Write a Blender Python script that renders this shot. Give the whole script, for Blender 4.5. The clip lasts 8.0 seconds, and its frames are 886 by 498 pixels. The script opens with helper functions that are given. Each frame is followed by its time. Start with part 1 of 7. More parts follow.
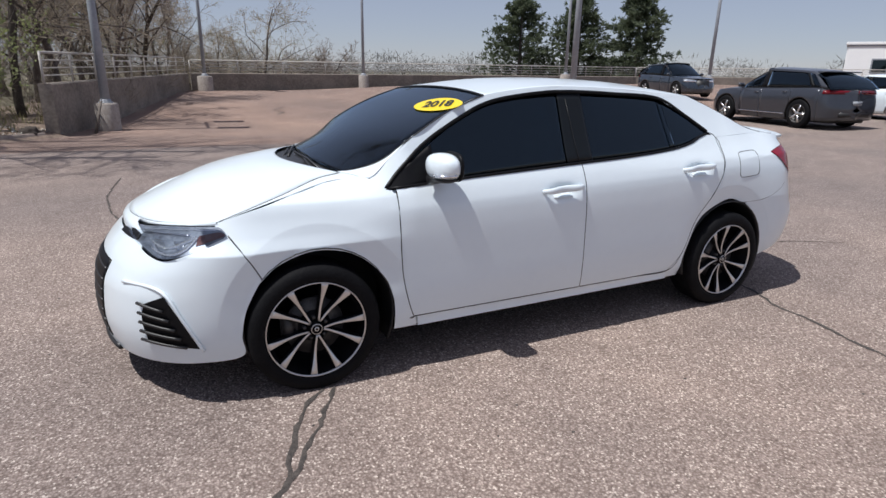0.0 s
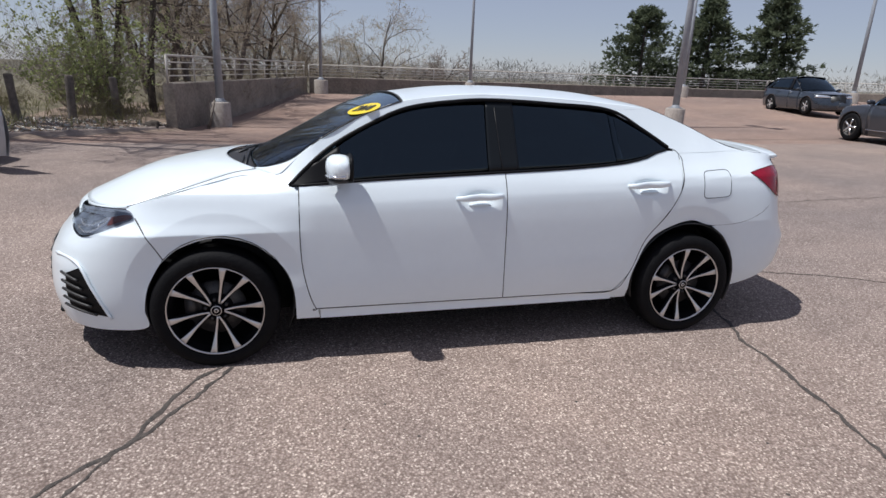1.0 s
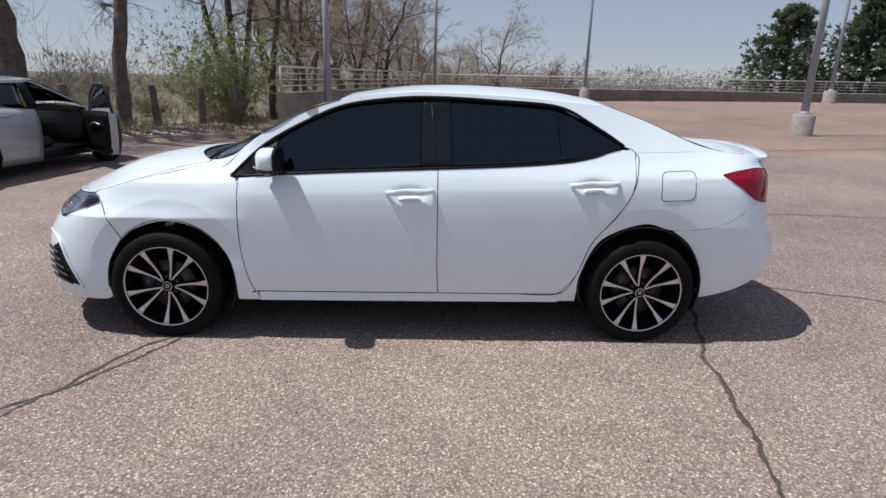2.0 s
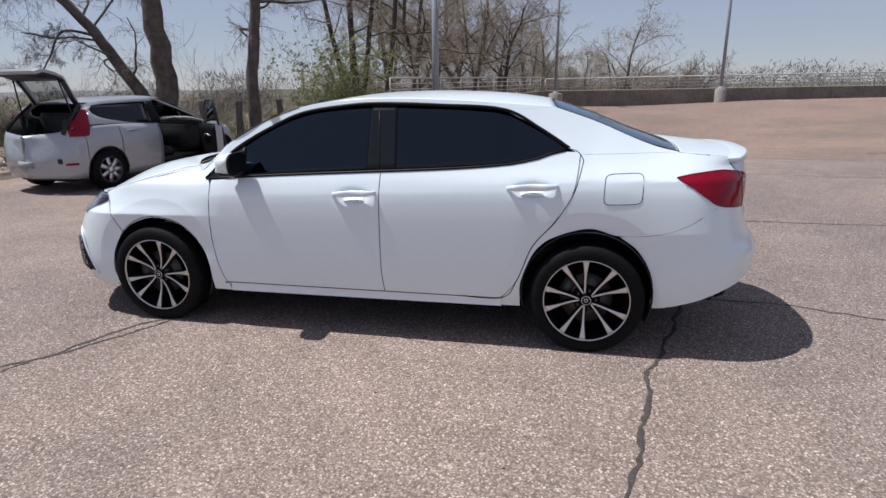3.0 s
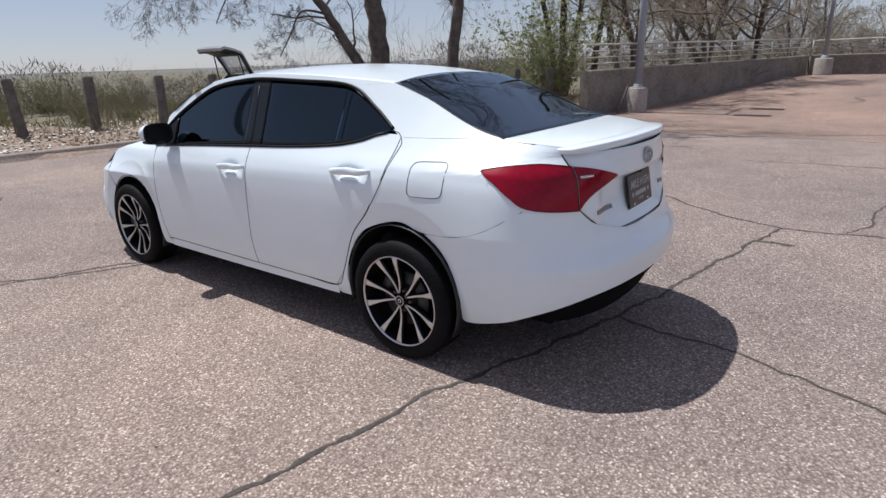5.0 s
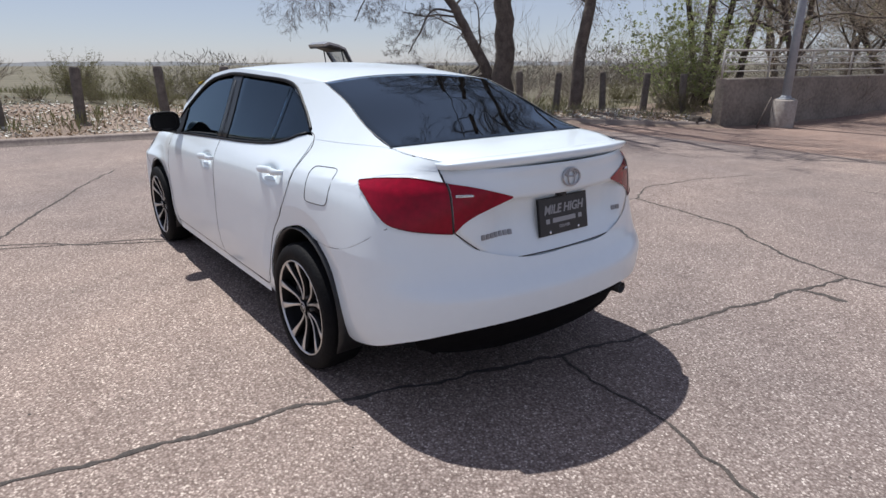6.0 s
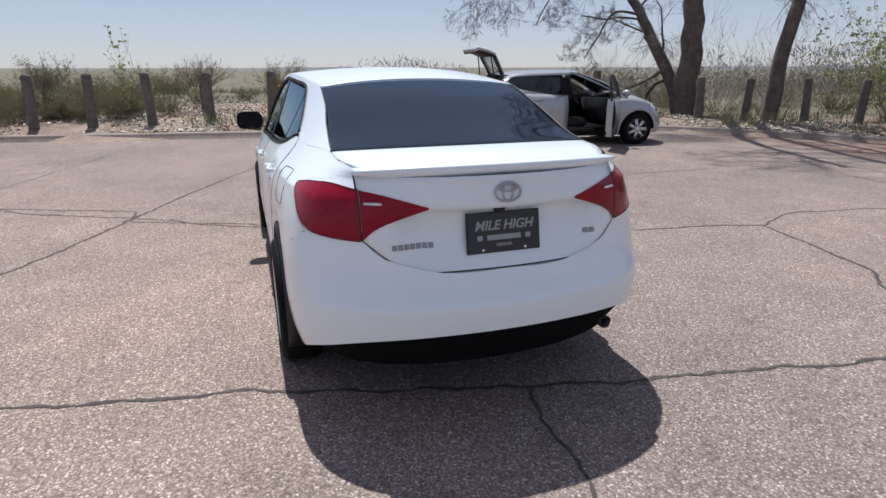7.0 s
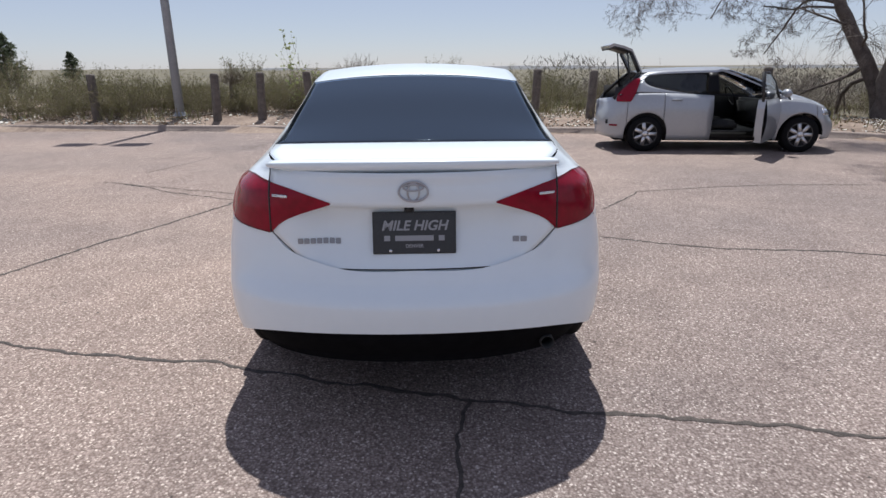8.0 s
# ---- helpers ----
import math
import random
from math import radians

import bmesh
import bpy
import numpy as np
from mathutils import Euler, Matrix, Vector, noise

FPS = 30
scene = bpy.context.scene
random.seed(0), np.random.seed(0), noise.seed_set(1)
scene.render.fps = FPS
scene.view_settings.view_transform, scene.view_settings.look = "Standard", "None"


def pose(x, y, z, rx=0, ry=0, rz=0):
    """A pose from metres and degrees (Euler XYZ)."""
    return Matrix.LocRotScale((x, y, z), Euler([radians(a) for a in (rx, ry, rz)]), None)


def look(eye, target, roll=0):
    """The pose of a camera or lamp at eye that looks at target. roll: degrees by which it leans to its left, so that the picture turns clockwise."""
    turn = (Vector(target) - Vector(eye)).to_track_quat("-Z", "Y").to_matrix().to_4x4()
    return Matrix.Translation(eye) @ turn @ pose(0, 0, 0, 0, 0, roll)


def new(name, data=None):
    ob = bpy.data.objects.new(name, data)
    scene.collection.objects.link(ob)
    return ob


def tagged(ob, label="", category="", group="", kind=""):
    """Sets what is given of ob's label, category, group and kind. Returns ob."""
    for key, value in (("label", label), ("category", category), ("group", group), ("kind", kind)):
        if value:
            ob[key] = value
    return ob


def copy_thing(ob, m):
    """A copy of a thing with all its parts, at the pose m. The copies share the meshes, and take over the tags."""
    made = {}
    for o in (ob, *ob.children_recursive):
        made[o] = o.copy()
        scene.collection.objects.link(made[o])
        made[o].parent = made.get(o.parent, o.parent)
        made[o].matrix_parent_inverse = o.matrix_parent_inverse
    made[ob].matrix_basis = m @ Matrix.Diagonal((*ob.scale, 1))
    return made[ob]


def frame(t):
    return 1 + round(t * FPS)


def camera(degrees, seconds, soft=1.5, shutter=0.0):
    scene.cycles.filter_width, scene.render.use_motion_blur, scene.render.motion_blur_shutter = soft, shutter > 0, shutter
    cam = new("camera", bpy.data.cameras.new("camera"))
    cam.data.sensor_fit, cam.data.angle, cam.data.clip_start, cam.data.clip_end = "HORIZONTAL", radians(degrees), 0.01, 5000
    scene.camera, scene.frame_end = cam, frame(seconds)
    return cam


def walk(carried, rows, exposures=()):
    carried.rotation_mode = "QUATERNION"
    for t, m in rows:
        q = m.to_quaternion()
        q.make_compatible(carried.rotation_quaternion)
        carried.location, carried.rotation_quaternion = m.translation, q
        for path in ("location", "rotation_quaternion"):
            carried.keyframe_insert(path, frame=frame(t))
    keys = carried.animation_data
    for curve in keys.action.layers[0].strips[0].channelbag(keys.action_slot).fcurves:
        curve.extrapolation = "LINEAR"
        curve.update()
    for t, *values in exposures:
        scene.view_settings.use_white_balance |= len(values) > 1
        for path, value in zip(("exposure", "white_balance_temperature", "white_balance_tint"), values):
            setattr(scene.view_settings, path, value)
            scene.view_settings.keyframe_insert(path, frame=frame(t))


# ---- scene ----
cam = camera(75.1, 8.0)
PATH = [
    (0, (-1.898, -3.285, 1.463), (-1.063, -1.566, 0.872), 1.0),
    (0.5, (-1.432, -3.485, 1.447), (-0.755, -1.687, 0.891), 2.7),
    (1, (-0.918, -3.71, 1.485), (-0.444, -1.855, 0.908), 2.2),
    (1.5, (-0.428, -3.862, 1.435), (-0.149, -1.965, 0.864), 1.8),
    (1.7, (-0.209, -3.9, 1.459), (-0.021, -1.988, 0.901), 1.7),
    (2.8, (1.001, -3.95, 1.451), (0.684, -2.059, 0.882), -0.5),
    (3, (1.224, -3.914, 1.455), (0.81, -2.034, 0.912), -0.8),
    (3.5, (1.762, -3.778, 1.492), (1.162, -1.959, 0.918), -1.1),
    (4, (2.262, -3.497, 1.453), (1.451, -1.761, 0.879), -2.0),
    (4.5, (2.754, -3.169, 1.468), (1.751, -1.543, 0.877), -2.1),
    (5, (3.15, -2.786, 1.438), (1.986, -1.284, 0.815), -1.8),
    (5.2, (3.292, -2.625, 1.445), (2.058, -1.171, 0.843), -1.5),
    (6.3, (3.922, -1.59, 1.428), (2.323, -0.566, 0.801), -0.0),
    (6.5, (4.0, -1.408, 1.441), (2.332, -0.497, 0.82), -0.2),
    (7, (4.199, -0.925, 1.429), (2.393, -0.309, 0.827), -0.1),
    (7.5, (4.263, -0.454, 1.417), (2.386, -0.091, 0.829), -0.0),
    (8, (4.301, 0.05, 1.409), (2.395, 0.102, 0.806), -0.4),
]
walk(cam, [(t, look(eye, target, roll)) for t, eye, target, roll in PATH], [(0.0, 0.02), (2.0, 0.05), (4.0, 0.1), (6.0, 0.21), (8.0, 0.29)])

# ---- light ----
SUN_WAY = Vector((0.450, -0.008, -1.0)).normalized()
sun_data = bpy.data.lights.new("sun", "SUN")
sun_data.energy, sun_data.angle, sun_data.color = 4.55, radians(0.6), (0.995, 0.985, 0.975)
sun = new("sun", sun_data)
sun.matrix_world = look((0, 0, 30), Vector((0, 0, 30)) + SUN_WAY)

world = bpy.data.worlds.new("sky")
scene.world = world
world.use_nodes = True
wt = world.node_tree
wt.nodes.clear()
sky = wt.nodes.new("ShaderNodeTexSky")
sky.sky_type, sky.sun_disc = "NISHITA", False
sky.sun_elevation = math.asin(-SUN_WAY.z)
sky.sun_rotation = math.atan2(-SUN_WAY.x, -SUN_WAY.y)
sky.altitude, sky.air_density, sky.dust_density, sky.ozone_density = 1600, 1.0, 0.6, 1.5
bg = wt.nodes.new("ShaderNodeBackground")
bg.inputs["Strength"].default_value = 0.107
wo = wt.nodes.new("ShaderNodeOutputWorld")
# a thin even veil of high haze over the whole sky
veil = wt.nodes.new("ShaderNodeMix")
veil.data_type = "RGBA"
veil.inputs[0].default_value = 0.68
veil.inputs[7].default_value = (3.15, 3.3, 4.3, 1)
wt.links.new(sky.outputs[0], veil.inputs[6])
wt.links.new(veil.outputs[2], bg.inputs[0])
wt.links.new(bg.outputs[0], wo.inputs[0])

# ---- materials ----
def material(name, color, rough=0.6, metal=0.0, vary=None, bump=None, coat=0.0, scale=8.0, spread=0.12, obj_random=0.0, spec=None):
    """A principled material; vary: a second colour mixed in by noise at two scales; bump: (strength, scale)."""
    m = bpy.data.materials.new(name)
    m.use_nodes = True
    nt = m.node_tree
    b = nt.nodes["Principled BSDF"]
    b.inputs["Base Color"].default_value = (*color, 1)
    b.inputs["Roughness"].default_value, b.inputs["Metallic"].default_value = rough, metal
    b.inputs["Coat Weight"].default_value = coat
    b.inputs["Coat Roughness"].default_value = 0.04
    if spec is not None:
        b.inputs["Specular IOR Level"].default_value = spec
    tc = nt.nodes.new("ShaderNodeTexCoord")
    if vary:
        n1, n2 = nt.nodes.new("ShaderNodeTexNoise"), nt.nodes.new("ShaderNodeTexNoise")
        n1.inputs["Scale"].default_value, n2.inputs["Scale"].default_value = scale, scale * 9
        n1.inputs["Detail"].default_value, n2.inputs["Detail"].default_value = 5, 3
        mix = nt.nodes.new("ShaderNodeMath")
        mix.operation = "ADD"
        for n in (n1, n2):
            nt.links.new(tc.outputs["Object"], n.inputs["Vector"])
        nt.links.new(n1.outputs[0], mix.inputs[0])
        nt.links.new(n2.outputs[0], mix.inputs[1])
        ramp = nt.nodes.new("ShaderNodeValToRGB")
        ramp.color_ramp.elements[0].position, ramp.color_ramp.elements[1].position = 0.5 - spread, 0.5 + spread
        half = nt.nodes.new("ShaderNodeMath")
        half.operation = "MULTIPLY"
        half.inputs[1].default_value = 0.5
        nt.links.new(mix.outputs[0], half.inputs[0])
        nt.links.new(half.outputs[0], ramp.inputs[0])
        ramp.color_ramp.elements[0].color, ramp.color_ramp.elements[1].color = (*color, 1), (*vary, 1)
        last = ramp.outputs[0]
        if obj_random:
            info, hsv, mr = nt.nodes.new("ShaderNodeObjectInfo"), nt.nodes.new("ShaderNodeHueSaturation"), nt.nodes.new("ShaderNodeMapRange")
            mr.inputs[3].default_value, mr.inputs[4].default_value = 1 - obj_random, 1 + obj_random
            nt.links.new(info.outputs["Random"], mr.inputs[0])
            nt.links.new(mr.outputs[0], hsv.inputs["Value"])
            nt.links.new(last, hsv.inputs["Color"])
            last = hsv.outputs[0]
        nt.links.new(last, b.inputs["Base Color"])
    if bump:
        nb, bp = nt.nodes.new("ShaderNodeTexNoise"), nt.nodes.new("ShaderNodeBump")
        nb.inputs["Scale"].default_value, nb.inputs["Detail"].default_value = bump[1], 4
        bp.inputs["Strength"].default_value, bp.inputs["Distance"].default_value = bump[0], 0.02
        nt.links.new(tc.outputs["Object"], nb.inputs["Vector"])
        nt.links.new(nb.outputs[0], bp.inputs["Height"])
        nt.links.new(bp.outputs[0], b.inputs["Normal"])
    return m


def glass_material(name, tint, gloss=0.02, ior=1.5, mirror=(0.95, 0.97, 1.0)):
    """A tinted pane: what is behind shows darkened, and the surface mirrors by its Fresnel."""
    m = bpy.data.materials.new(name)
    m.use_nodes = True
    nt = m.node_tree
    nt.nodes.clear()
    out, mix = nt.nodes.new("ShaderNodeOutputMaterial"), nt.nodes.new("ShaderNodeMixShader")
    tr, gl, fr = nt.nodes.new("ShaderNodeBsdfTransparent"), nt.nodes.new("ShaderNodeBsdfGlossy"), nt.nodes.new("ShaderNodeFresnel")
    tr.inputs["Color"].default_value = (*tint, 1)
    gl.inputs["Roughness"].default_value = gloss
    gl.inputs["Color"].default_value = (*mirror, 1)
    fr.inputs["IOR"].default_value = ior
    nt.links.new(fr.outputs[0], mix.inputs[0])
    nt.links.new(tr.outputs[0], mix.inputs[1])
    nt.links.new(gl.outputs[0], mix.inputs[2])
    nt.links.new(mix.outputs[0], out.inputs[0])
    return m


def asphalt_material(name, dark, light):
    """Worn pinkish-grey asphalt: pale stones in a darker binder, large stains and faint lighter lanes."""
    m = bpy.data.materials.new(name)
    m.use_nodes = True
    nt = m.node_tree
    b = nt.nodes["Principled BSDF"]
    b.inputs["Roughness"].default_value = 0.9
    b.inputs["Specular IOR Level"].default_value = 0.15
    tc = nt.nodes.new("ShaderNodeTexCoord")

    def node(kind, **values):
        n = nt.nodes.new(kind)
        for key, value in values.items():
            n.inputs[key].default_value = value
        return n

    def ramp(source, a, b2, ca, cb):
        r = nt.nodes.new("ShaderNodeValToRGB")
        r.color_ramp.elements[0].position, r.color_ramp.elements[1].position = a, b2
        r.color_ramp.elements[0].color, r.color_ramp.elements[1].color = (*ca, 1), (*cb, 1)
        nt.links.new(source, r.inputs[0])
        return r.outputs[0]

    def mixed(mode, factor, a, b2):
        x = nt.nodes.new("ShaderNodeMix")
        x.data_type, x.blend_type = "RGBA", mode
        x.inputs[0].default_value = factor
        nt.links.new(a, x.inputs[6])
        nt.links.new(b2, x.inputs[7])
        return x.outputs[2]

    stones = node("ShaderNodeTexVoronoi", Scale=95.0)
    fine = node("ShaderNodeTexVoronoi", Scale=125.0)
    big = node("ShaderNodeTexNoise", Scale=0.35, Detail=6.0)
    mid = node("ShaderNodeTexNoise", Scale=2.6, Detail=5.0)
    grit = node("ShaderNodeTexNoise", Scale=60.0, Detail=3.0)
    huge = node("ShaderNodeTexNoise", Scale=0.09, Detail=4.0)
    for n in (stones, fine, big, mid, grit, huge):
        nt.links.new(tc.outputs["Object"], n.inputs["Vector"])
    sep = nt.nodes.new("ShaderNodeSeparateColor")
    nt.links.new(stones.outputs["Color"], sep.inputs[0])
    sep2 = nt.nodes.new("ShaderNodeSeparateColor")
    nt.links.new(fine.outputs["Color"], sep2.inputs[0])
    c = ramp(sep.outputs[0], 0.0, 1.0, dark, light)
    pale = ramp(sep2.outputs[1], 0.86, 0.93, (0.0, 0.0, 0.0), (0.66, 0.63, 0.58))
    c = mixed("SCREEN", 0.66, c, pale)
    gaps = ramp(stones.outputs["Distance"], 0.25, 0.75, (1, 1, 1), (0.46, 0.42, 0.41))
    c = mixed("MULTIPLY", 0.82, c, gaps)
    c = mixed("MULTIPLY", 0.9, c, ramp(grit.outputs[0], 0.3, 0.7, (0.8, 0.78, 0.77), (1.12, 1.1, 1.1)))
    c = mixed("MULTIPLY", 1.0, c, ramp(mid.outputs[0], 0.35, 0.65, (0.92, 0.91, 0.905), (1.06, 1.05, 1.04)))
    c = mixed("MULTIPLY", 1.0, c, ramp(big.outputs[0], 0.35, 0.68, (0.87, 0.86, 0.86), (1.12, 1.08, 1.04)))
    c = mixed("MULTIPLY", 1.0, c, ramp(huge.outputs[0], 0.38, 0.62, (0.93, 0.92, 0.92), (1.09, 1.04, 0.99)))
    nt.links.new(c, b.inputs["Base Color"])
    bp = node("ShaderNodeBump", Strength=0.5, Distance=0.006)
    nt.links.new(stones.outputs["Distance"], bp.inputs["Height"])
    nt.links.new(bp.outputs[0], b.inputs["Normal"])
    return m


def leafy(m, share=0.4):
    """Lets light through thin leaves."""
    nt = m.node_tree
    b, out = nt.nodes["Principled BSDF"], nt.nodes["Material Output"]
    tr, mix = nt.nodes.new("ShaderNodeBsdfTranslucent"), nt.nodes.new("ShaderNodeMixShader")
    mix.inputs[0].default_value = share
    nt.links.new(b.inputs["Base Color"].links[0].from_socket, tr.inputs["Color"])
    nt.links.new(b.outputs[0], mix.inputs[1])
    nt.links.new(tr.outputs[0], mix.inputs[2])
    nt.links.new(mix.outputs[0], out.inputs["Surface"])
    return m


ASPHALT = asphalt_material("worn_asphalt", (0.232, 0.203, 0.191), (0.364, 0.323, 0.306))
RED_ASPHALT = asphalt_material("worn_reddish_asphalt", (0.240, 0.182, 0.158), (0.375, 0.296, 0.260))
CRACK = material("crack_filler", (0.035, 0.03, 0.028), 0.9, vary=(0.09, 0.075, 0.065), scale=25, bump=(0.6, 60))
CONCRETE = material("concrete", (0.27, 0.235, 0.21), 0.85, vary=(0.40, 0.36, 0.325), scale=1.6, bump=(0.25, 30))
DARK_CONCRETE = material("weathered_concrete", (0.165, 0.14, 0.119), 0.88, vary=(0.285, 0.248, 0.212), scale=1.3, bump=(0.3, 25))
KERB = material("kerb_concrete", (0.20, 0.16, 0.138), 0.85, vary=(0.31, 0.255, 0.22), scale=3, bump=(0.3, 40))
RAIL = material("painted_rail", (0.42, 0.39, 0.36), 0.5, vary=(0.55, 0.52, 0.48), scale=3)
POLE = material("galvanised_pole", (0.25, 0.27, 0.30), 0.55, 0.0, vary=(0.33, 0.35, 0.38), scale=4)
DRY_GRASS = material("dry_grass_ground", (0.075, 0.068, 0.042), 0.95, vary=(0.165, 0.142, 0.092), scale=0.12, bump=(0.5, 3))
DIRT = material("dirt_and_litter", (0.155, 0.11, 0.085), 0.95, vary=(0.29, 0.225, 0.175), scale=1.5, bump=(0.8, 12))
PAINT = material("white_paint", (0.74, 0.815, 0.855), 0.28, coat=0.55, vary=(0.755, 0.83, 0.87), scale=2)
GLASS = glass_material("tinted_glass", (0.07, 0.115, 0.13), ior=1.62, mirror=(0.66, 0.85, 1.0))
WINDSHIELD = glass_material("windshield_glass", (0.28, 0.36, 0.40), ior=1.62, mirror=(0.75, 0.88, 1.0))
REAR_GLASS = glass_material("rear_glass", (0.04, 0.05, 0.06), ior=2.15, mirror=(0.72, 0.87, 1.0))
CLEAR = glass_material("clear_cover", (0.85, 0.87, 0.9))
BLACK = material("black_plastic", (0.012, 0.012, 0.013), 0.45, vary=(0.02, 0.02, 0.021), scale=30)
UNDERBODY = material("underbody_coating", (0.005, 0.005, 0.006), 0.9, vary=(0.008, 0.008, 0.009), scale=20, spec=0.05)
GLOSS_BLACK = material("gloss_black", (0.006, 0.006, 0.007), 0.45, spec=0.15)
RUBBER = material("tyre_rubber", (0.005, 0.005, 0.006), 0.7, vary=(0.008, 0.008, 0.009), scale=18, bump=(0.2, 80), spec=0.12)
ALLOY = material("machined_alloy", (0.62, 0.61, 0.60), 0.28, 0.9, vary=(0.70, 0.69, 0.68), scale=40)
CHROME = material("chrome", (0.75, 0.75, 0.76), 0.1, 1.0)
DARK_METAL = material("dark_metal", (0.05, 0.05, 0.052), 0.5, 0.6, vary=(0.09, 0.085, 0.08), scale=20)
LETTERS = material("dark_lettering_metal", (0.30, 0.30, 0.31), 0.4, 0.6)
BADGE = material("dull_badge_metal", (0.42, 0.42, 0.44), 0.28, 0.9)
RED_LENS = material("red_lens", (0.27, 0.001, 0.018), 0.14, coat=0.12, vary=(0.19, 0.001, 0.013), scale=4, spec=0.2)
DARK_RED = material("dark_red_lens", (0.15, 0.003, 0.009), 0.25, coat=0.3, vary=(0.12, 0.003, 0.008), scale=14, spec=0.2)
AMBER = material("amber_marker", (0.17, 0.05, 0.04), 0.2, coat=0.6)
PROJECTOR = material("projector_glass", (0.55, 0.58, 0.62), 0.12, 0.9)
LAMP_INSIDE = material("headlight_inside", (0.42, 0.46, 0.52), 0.28, 0.6, vary=(0.13, 0.15, 0.18), scale=22)
LAMP_WHITE = material("lamp_reflector", (0.75, 0.77, 0.8), 0.15, 0.8)
YELLOW = material("yellow_sticker", (0.80, 0.60, 0.015), 0.4)
STICKER_INK = material("sticker_ink", (0.03, 0.03, 0.02), 0.6)
PLATE = material("plate_black", (0.02, 0.022, 0.026), 0.35, vary=(0.03, 0.032, 0.036), scale=20)
PLATE_INK = material("plate_letters", (0.30, 0.31, 0.33), 0.35)
INTERIOR = material("interior_trim", (0.02, 0.02, 0.022), 0.8, vary=(0.035, 0.034, 0.034), scale=12)
SILVER = material("silver_paint", (0.36, 0.375, 0.40), 0.32, 0.25, coat=0.8, vary=(0.39, 0.405, 0.43), scale=2)
GREY_PAINT = material("dark_grey_paint", (0.042, 0.046, 0.058), 0.28, 0.3, coat=0.6, vary=(0.047, 0.052, 0.064), scale=2)
NAVY_PAINT = material("dark_blue_grey_paint", (0.022, 0.031, 0.048), 0.25, 0.3, coat=1.0, vary=(0.036, 0.047, 0.062), scale=2)
BARK = material("bark", (0.075, 0.06, 0.052), 0.95, vary=(0.17, 0.14, 0.122), scale=5, bump=(0.9, 14))
DARK_BARK = material("dark_bark", (0.042, 0.034, 0.028), 0.95, vary=(0.095, 0.077, 0.063), scale=6, bump=(0.9, 16))
WOOD_TWIG = material("pale_twigs", (0.25, 0.205, 0.155), 0.95, vary=(0.44, 0.37, 0.28), scale=3)
TWIG = material("twigs", (0.18, 0.148, 0.125), 0.95, vary=(0.33, 0.275, 0.235), scale=3)
LEAF = material("spring_leaves", (0.20, 0.24, 0.09), 0.7, vary=(0.38, 0.41, 0.19), scale=2.0)
SAGE = material("sage_leaves", (0.115, 0.112, 0.052), 0.9, vary=(0.225, 0.21, 0.108), scale=1.6)
SAGE_TWIG = material("sage_twigs", (0.14, 0.115, 0.085), 0.9, vary=(0.24, 0.20, 0.155), scale=3)
NEEDLE = material("conifer_needles", (0.065, 0.085, 0.052), 0.85, vary=(0.15, 0.175, 0.105), scale=0.8)
WOOD_POST = material("weathered_post", (0.09, 0.075, 0.064), 0.9, vary=(0.18, 0.155, 0.135), scale=8, bump=(0.6, 30))
WHITE_WALL = material("white_siding", (0.85, 0.85, 0.84), 0.7, vary=(0.88, 0.88, 0.87), scale=2)

for m in (LEAF, SAGE, NEEDLE):
    leafy(m)

import functools

# ---- tools for shapes ----
def part(name, bm, mat, parent=None, label="", smooth=True, thick=0.0):
    """Links a bmesh as one mesh object under a thing or part."""
    me = bpy.data.meshes.new(name)
    bmesh.ops.recalc_face_normals(bm, faces=bm.faces) if thick == 0.0 else None
    bm.to_mesh(me)
    bm.free()
    for p in me.polygons:
        p.use_smooth = smooth
    me.materials.append(mat)
    ob = new(name, me)
    if parent:
        ob.parent = parent
    if thick:
        s = ob.modifiers.new("thickness", "SOLIDIFY")
        s.thickness, s.offset = thick, -1
    return tagged(ob, label)


def thing(name, label, category, at=None, group="", kind=""):
    ob = new(name)
    if at is not None:
        ob.matrix_world = at
    return tagged(ob, label, category, group, kind)


@functools.lru_cache(maxsize=None)
def spline_table(points):
    xs, ys = [p[0] for p in points], [p[1] for p in points]
    h = [b - a for a, b in zip(xs, xs[1:])]
    d = [(ys[k + 1] - ys[k]) / h[k] for k in range(len(h))]
    inner = [0.0 if d[k - 1] * d[k] <= 0 else 2 * d[k - 1] * d[k] / (d[k - 1] + d[k]) for k in range(1, len(d))]
    return xs, ys, h, [d[0]] + inner + [d[-1]]


def spline(points, x):
    """Smooth interpolation through (x, value) points, monotone between them."""
    xs, ys, h, slopes = spline_table(tuple(points))
    if x <= xs[0]:
        return ys[0]
    if x >= xs[-1]:
        return ys[-1]
    i = bisect(xs, x)
    t = (x - xs[i]) / h[i]
    a, b = slopes[i] * h[i], slopes[i + 1] * h[i]
    y0, y1 = ys[i], ys[i + 1]
    return (2 * t**3 - 3 * t**2 + 1) * y0 + (t**3 - 2 * t**2 + t) * a + (-2 * t**3 + 3 * t**2) * y1 + (t**3 - t**2) * b


def bisect(xs, x):
    i = 0
    while xs[i + 1] <= x:
        i += 1
    return i


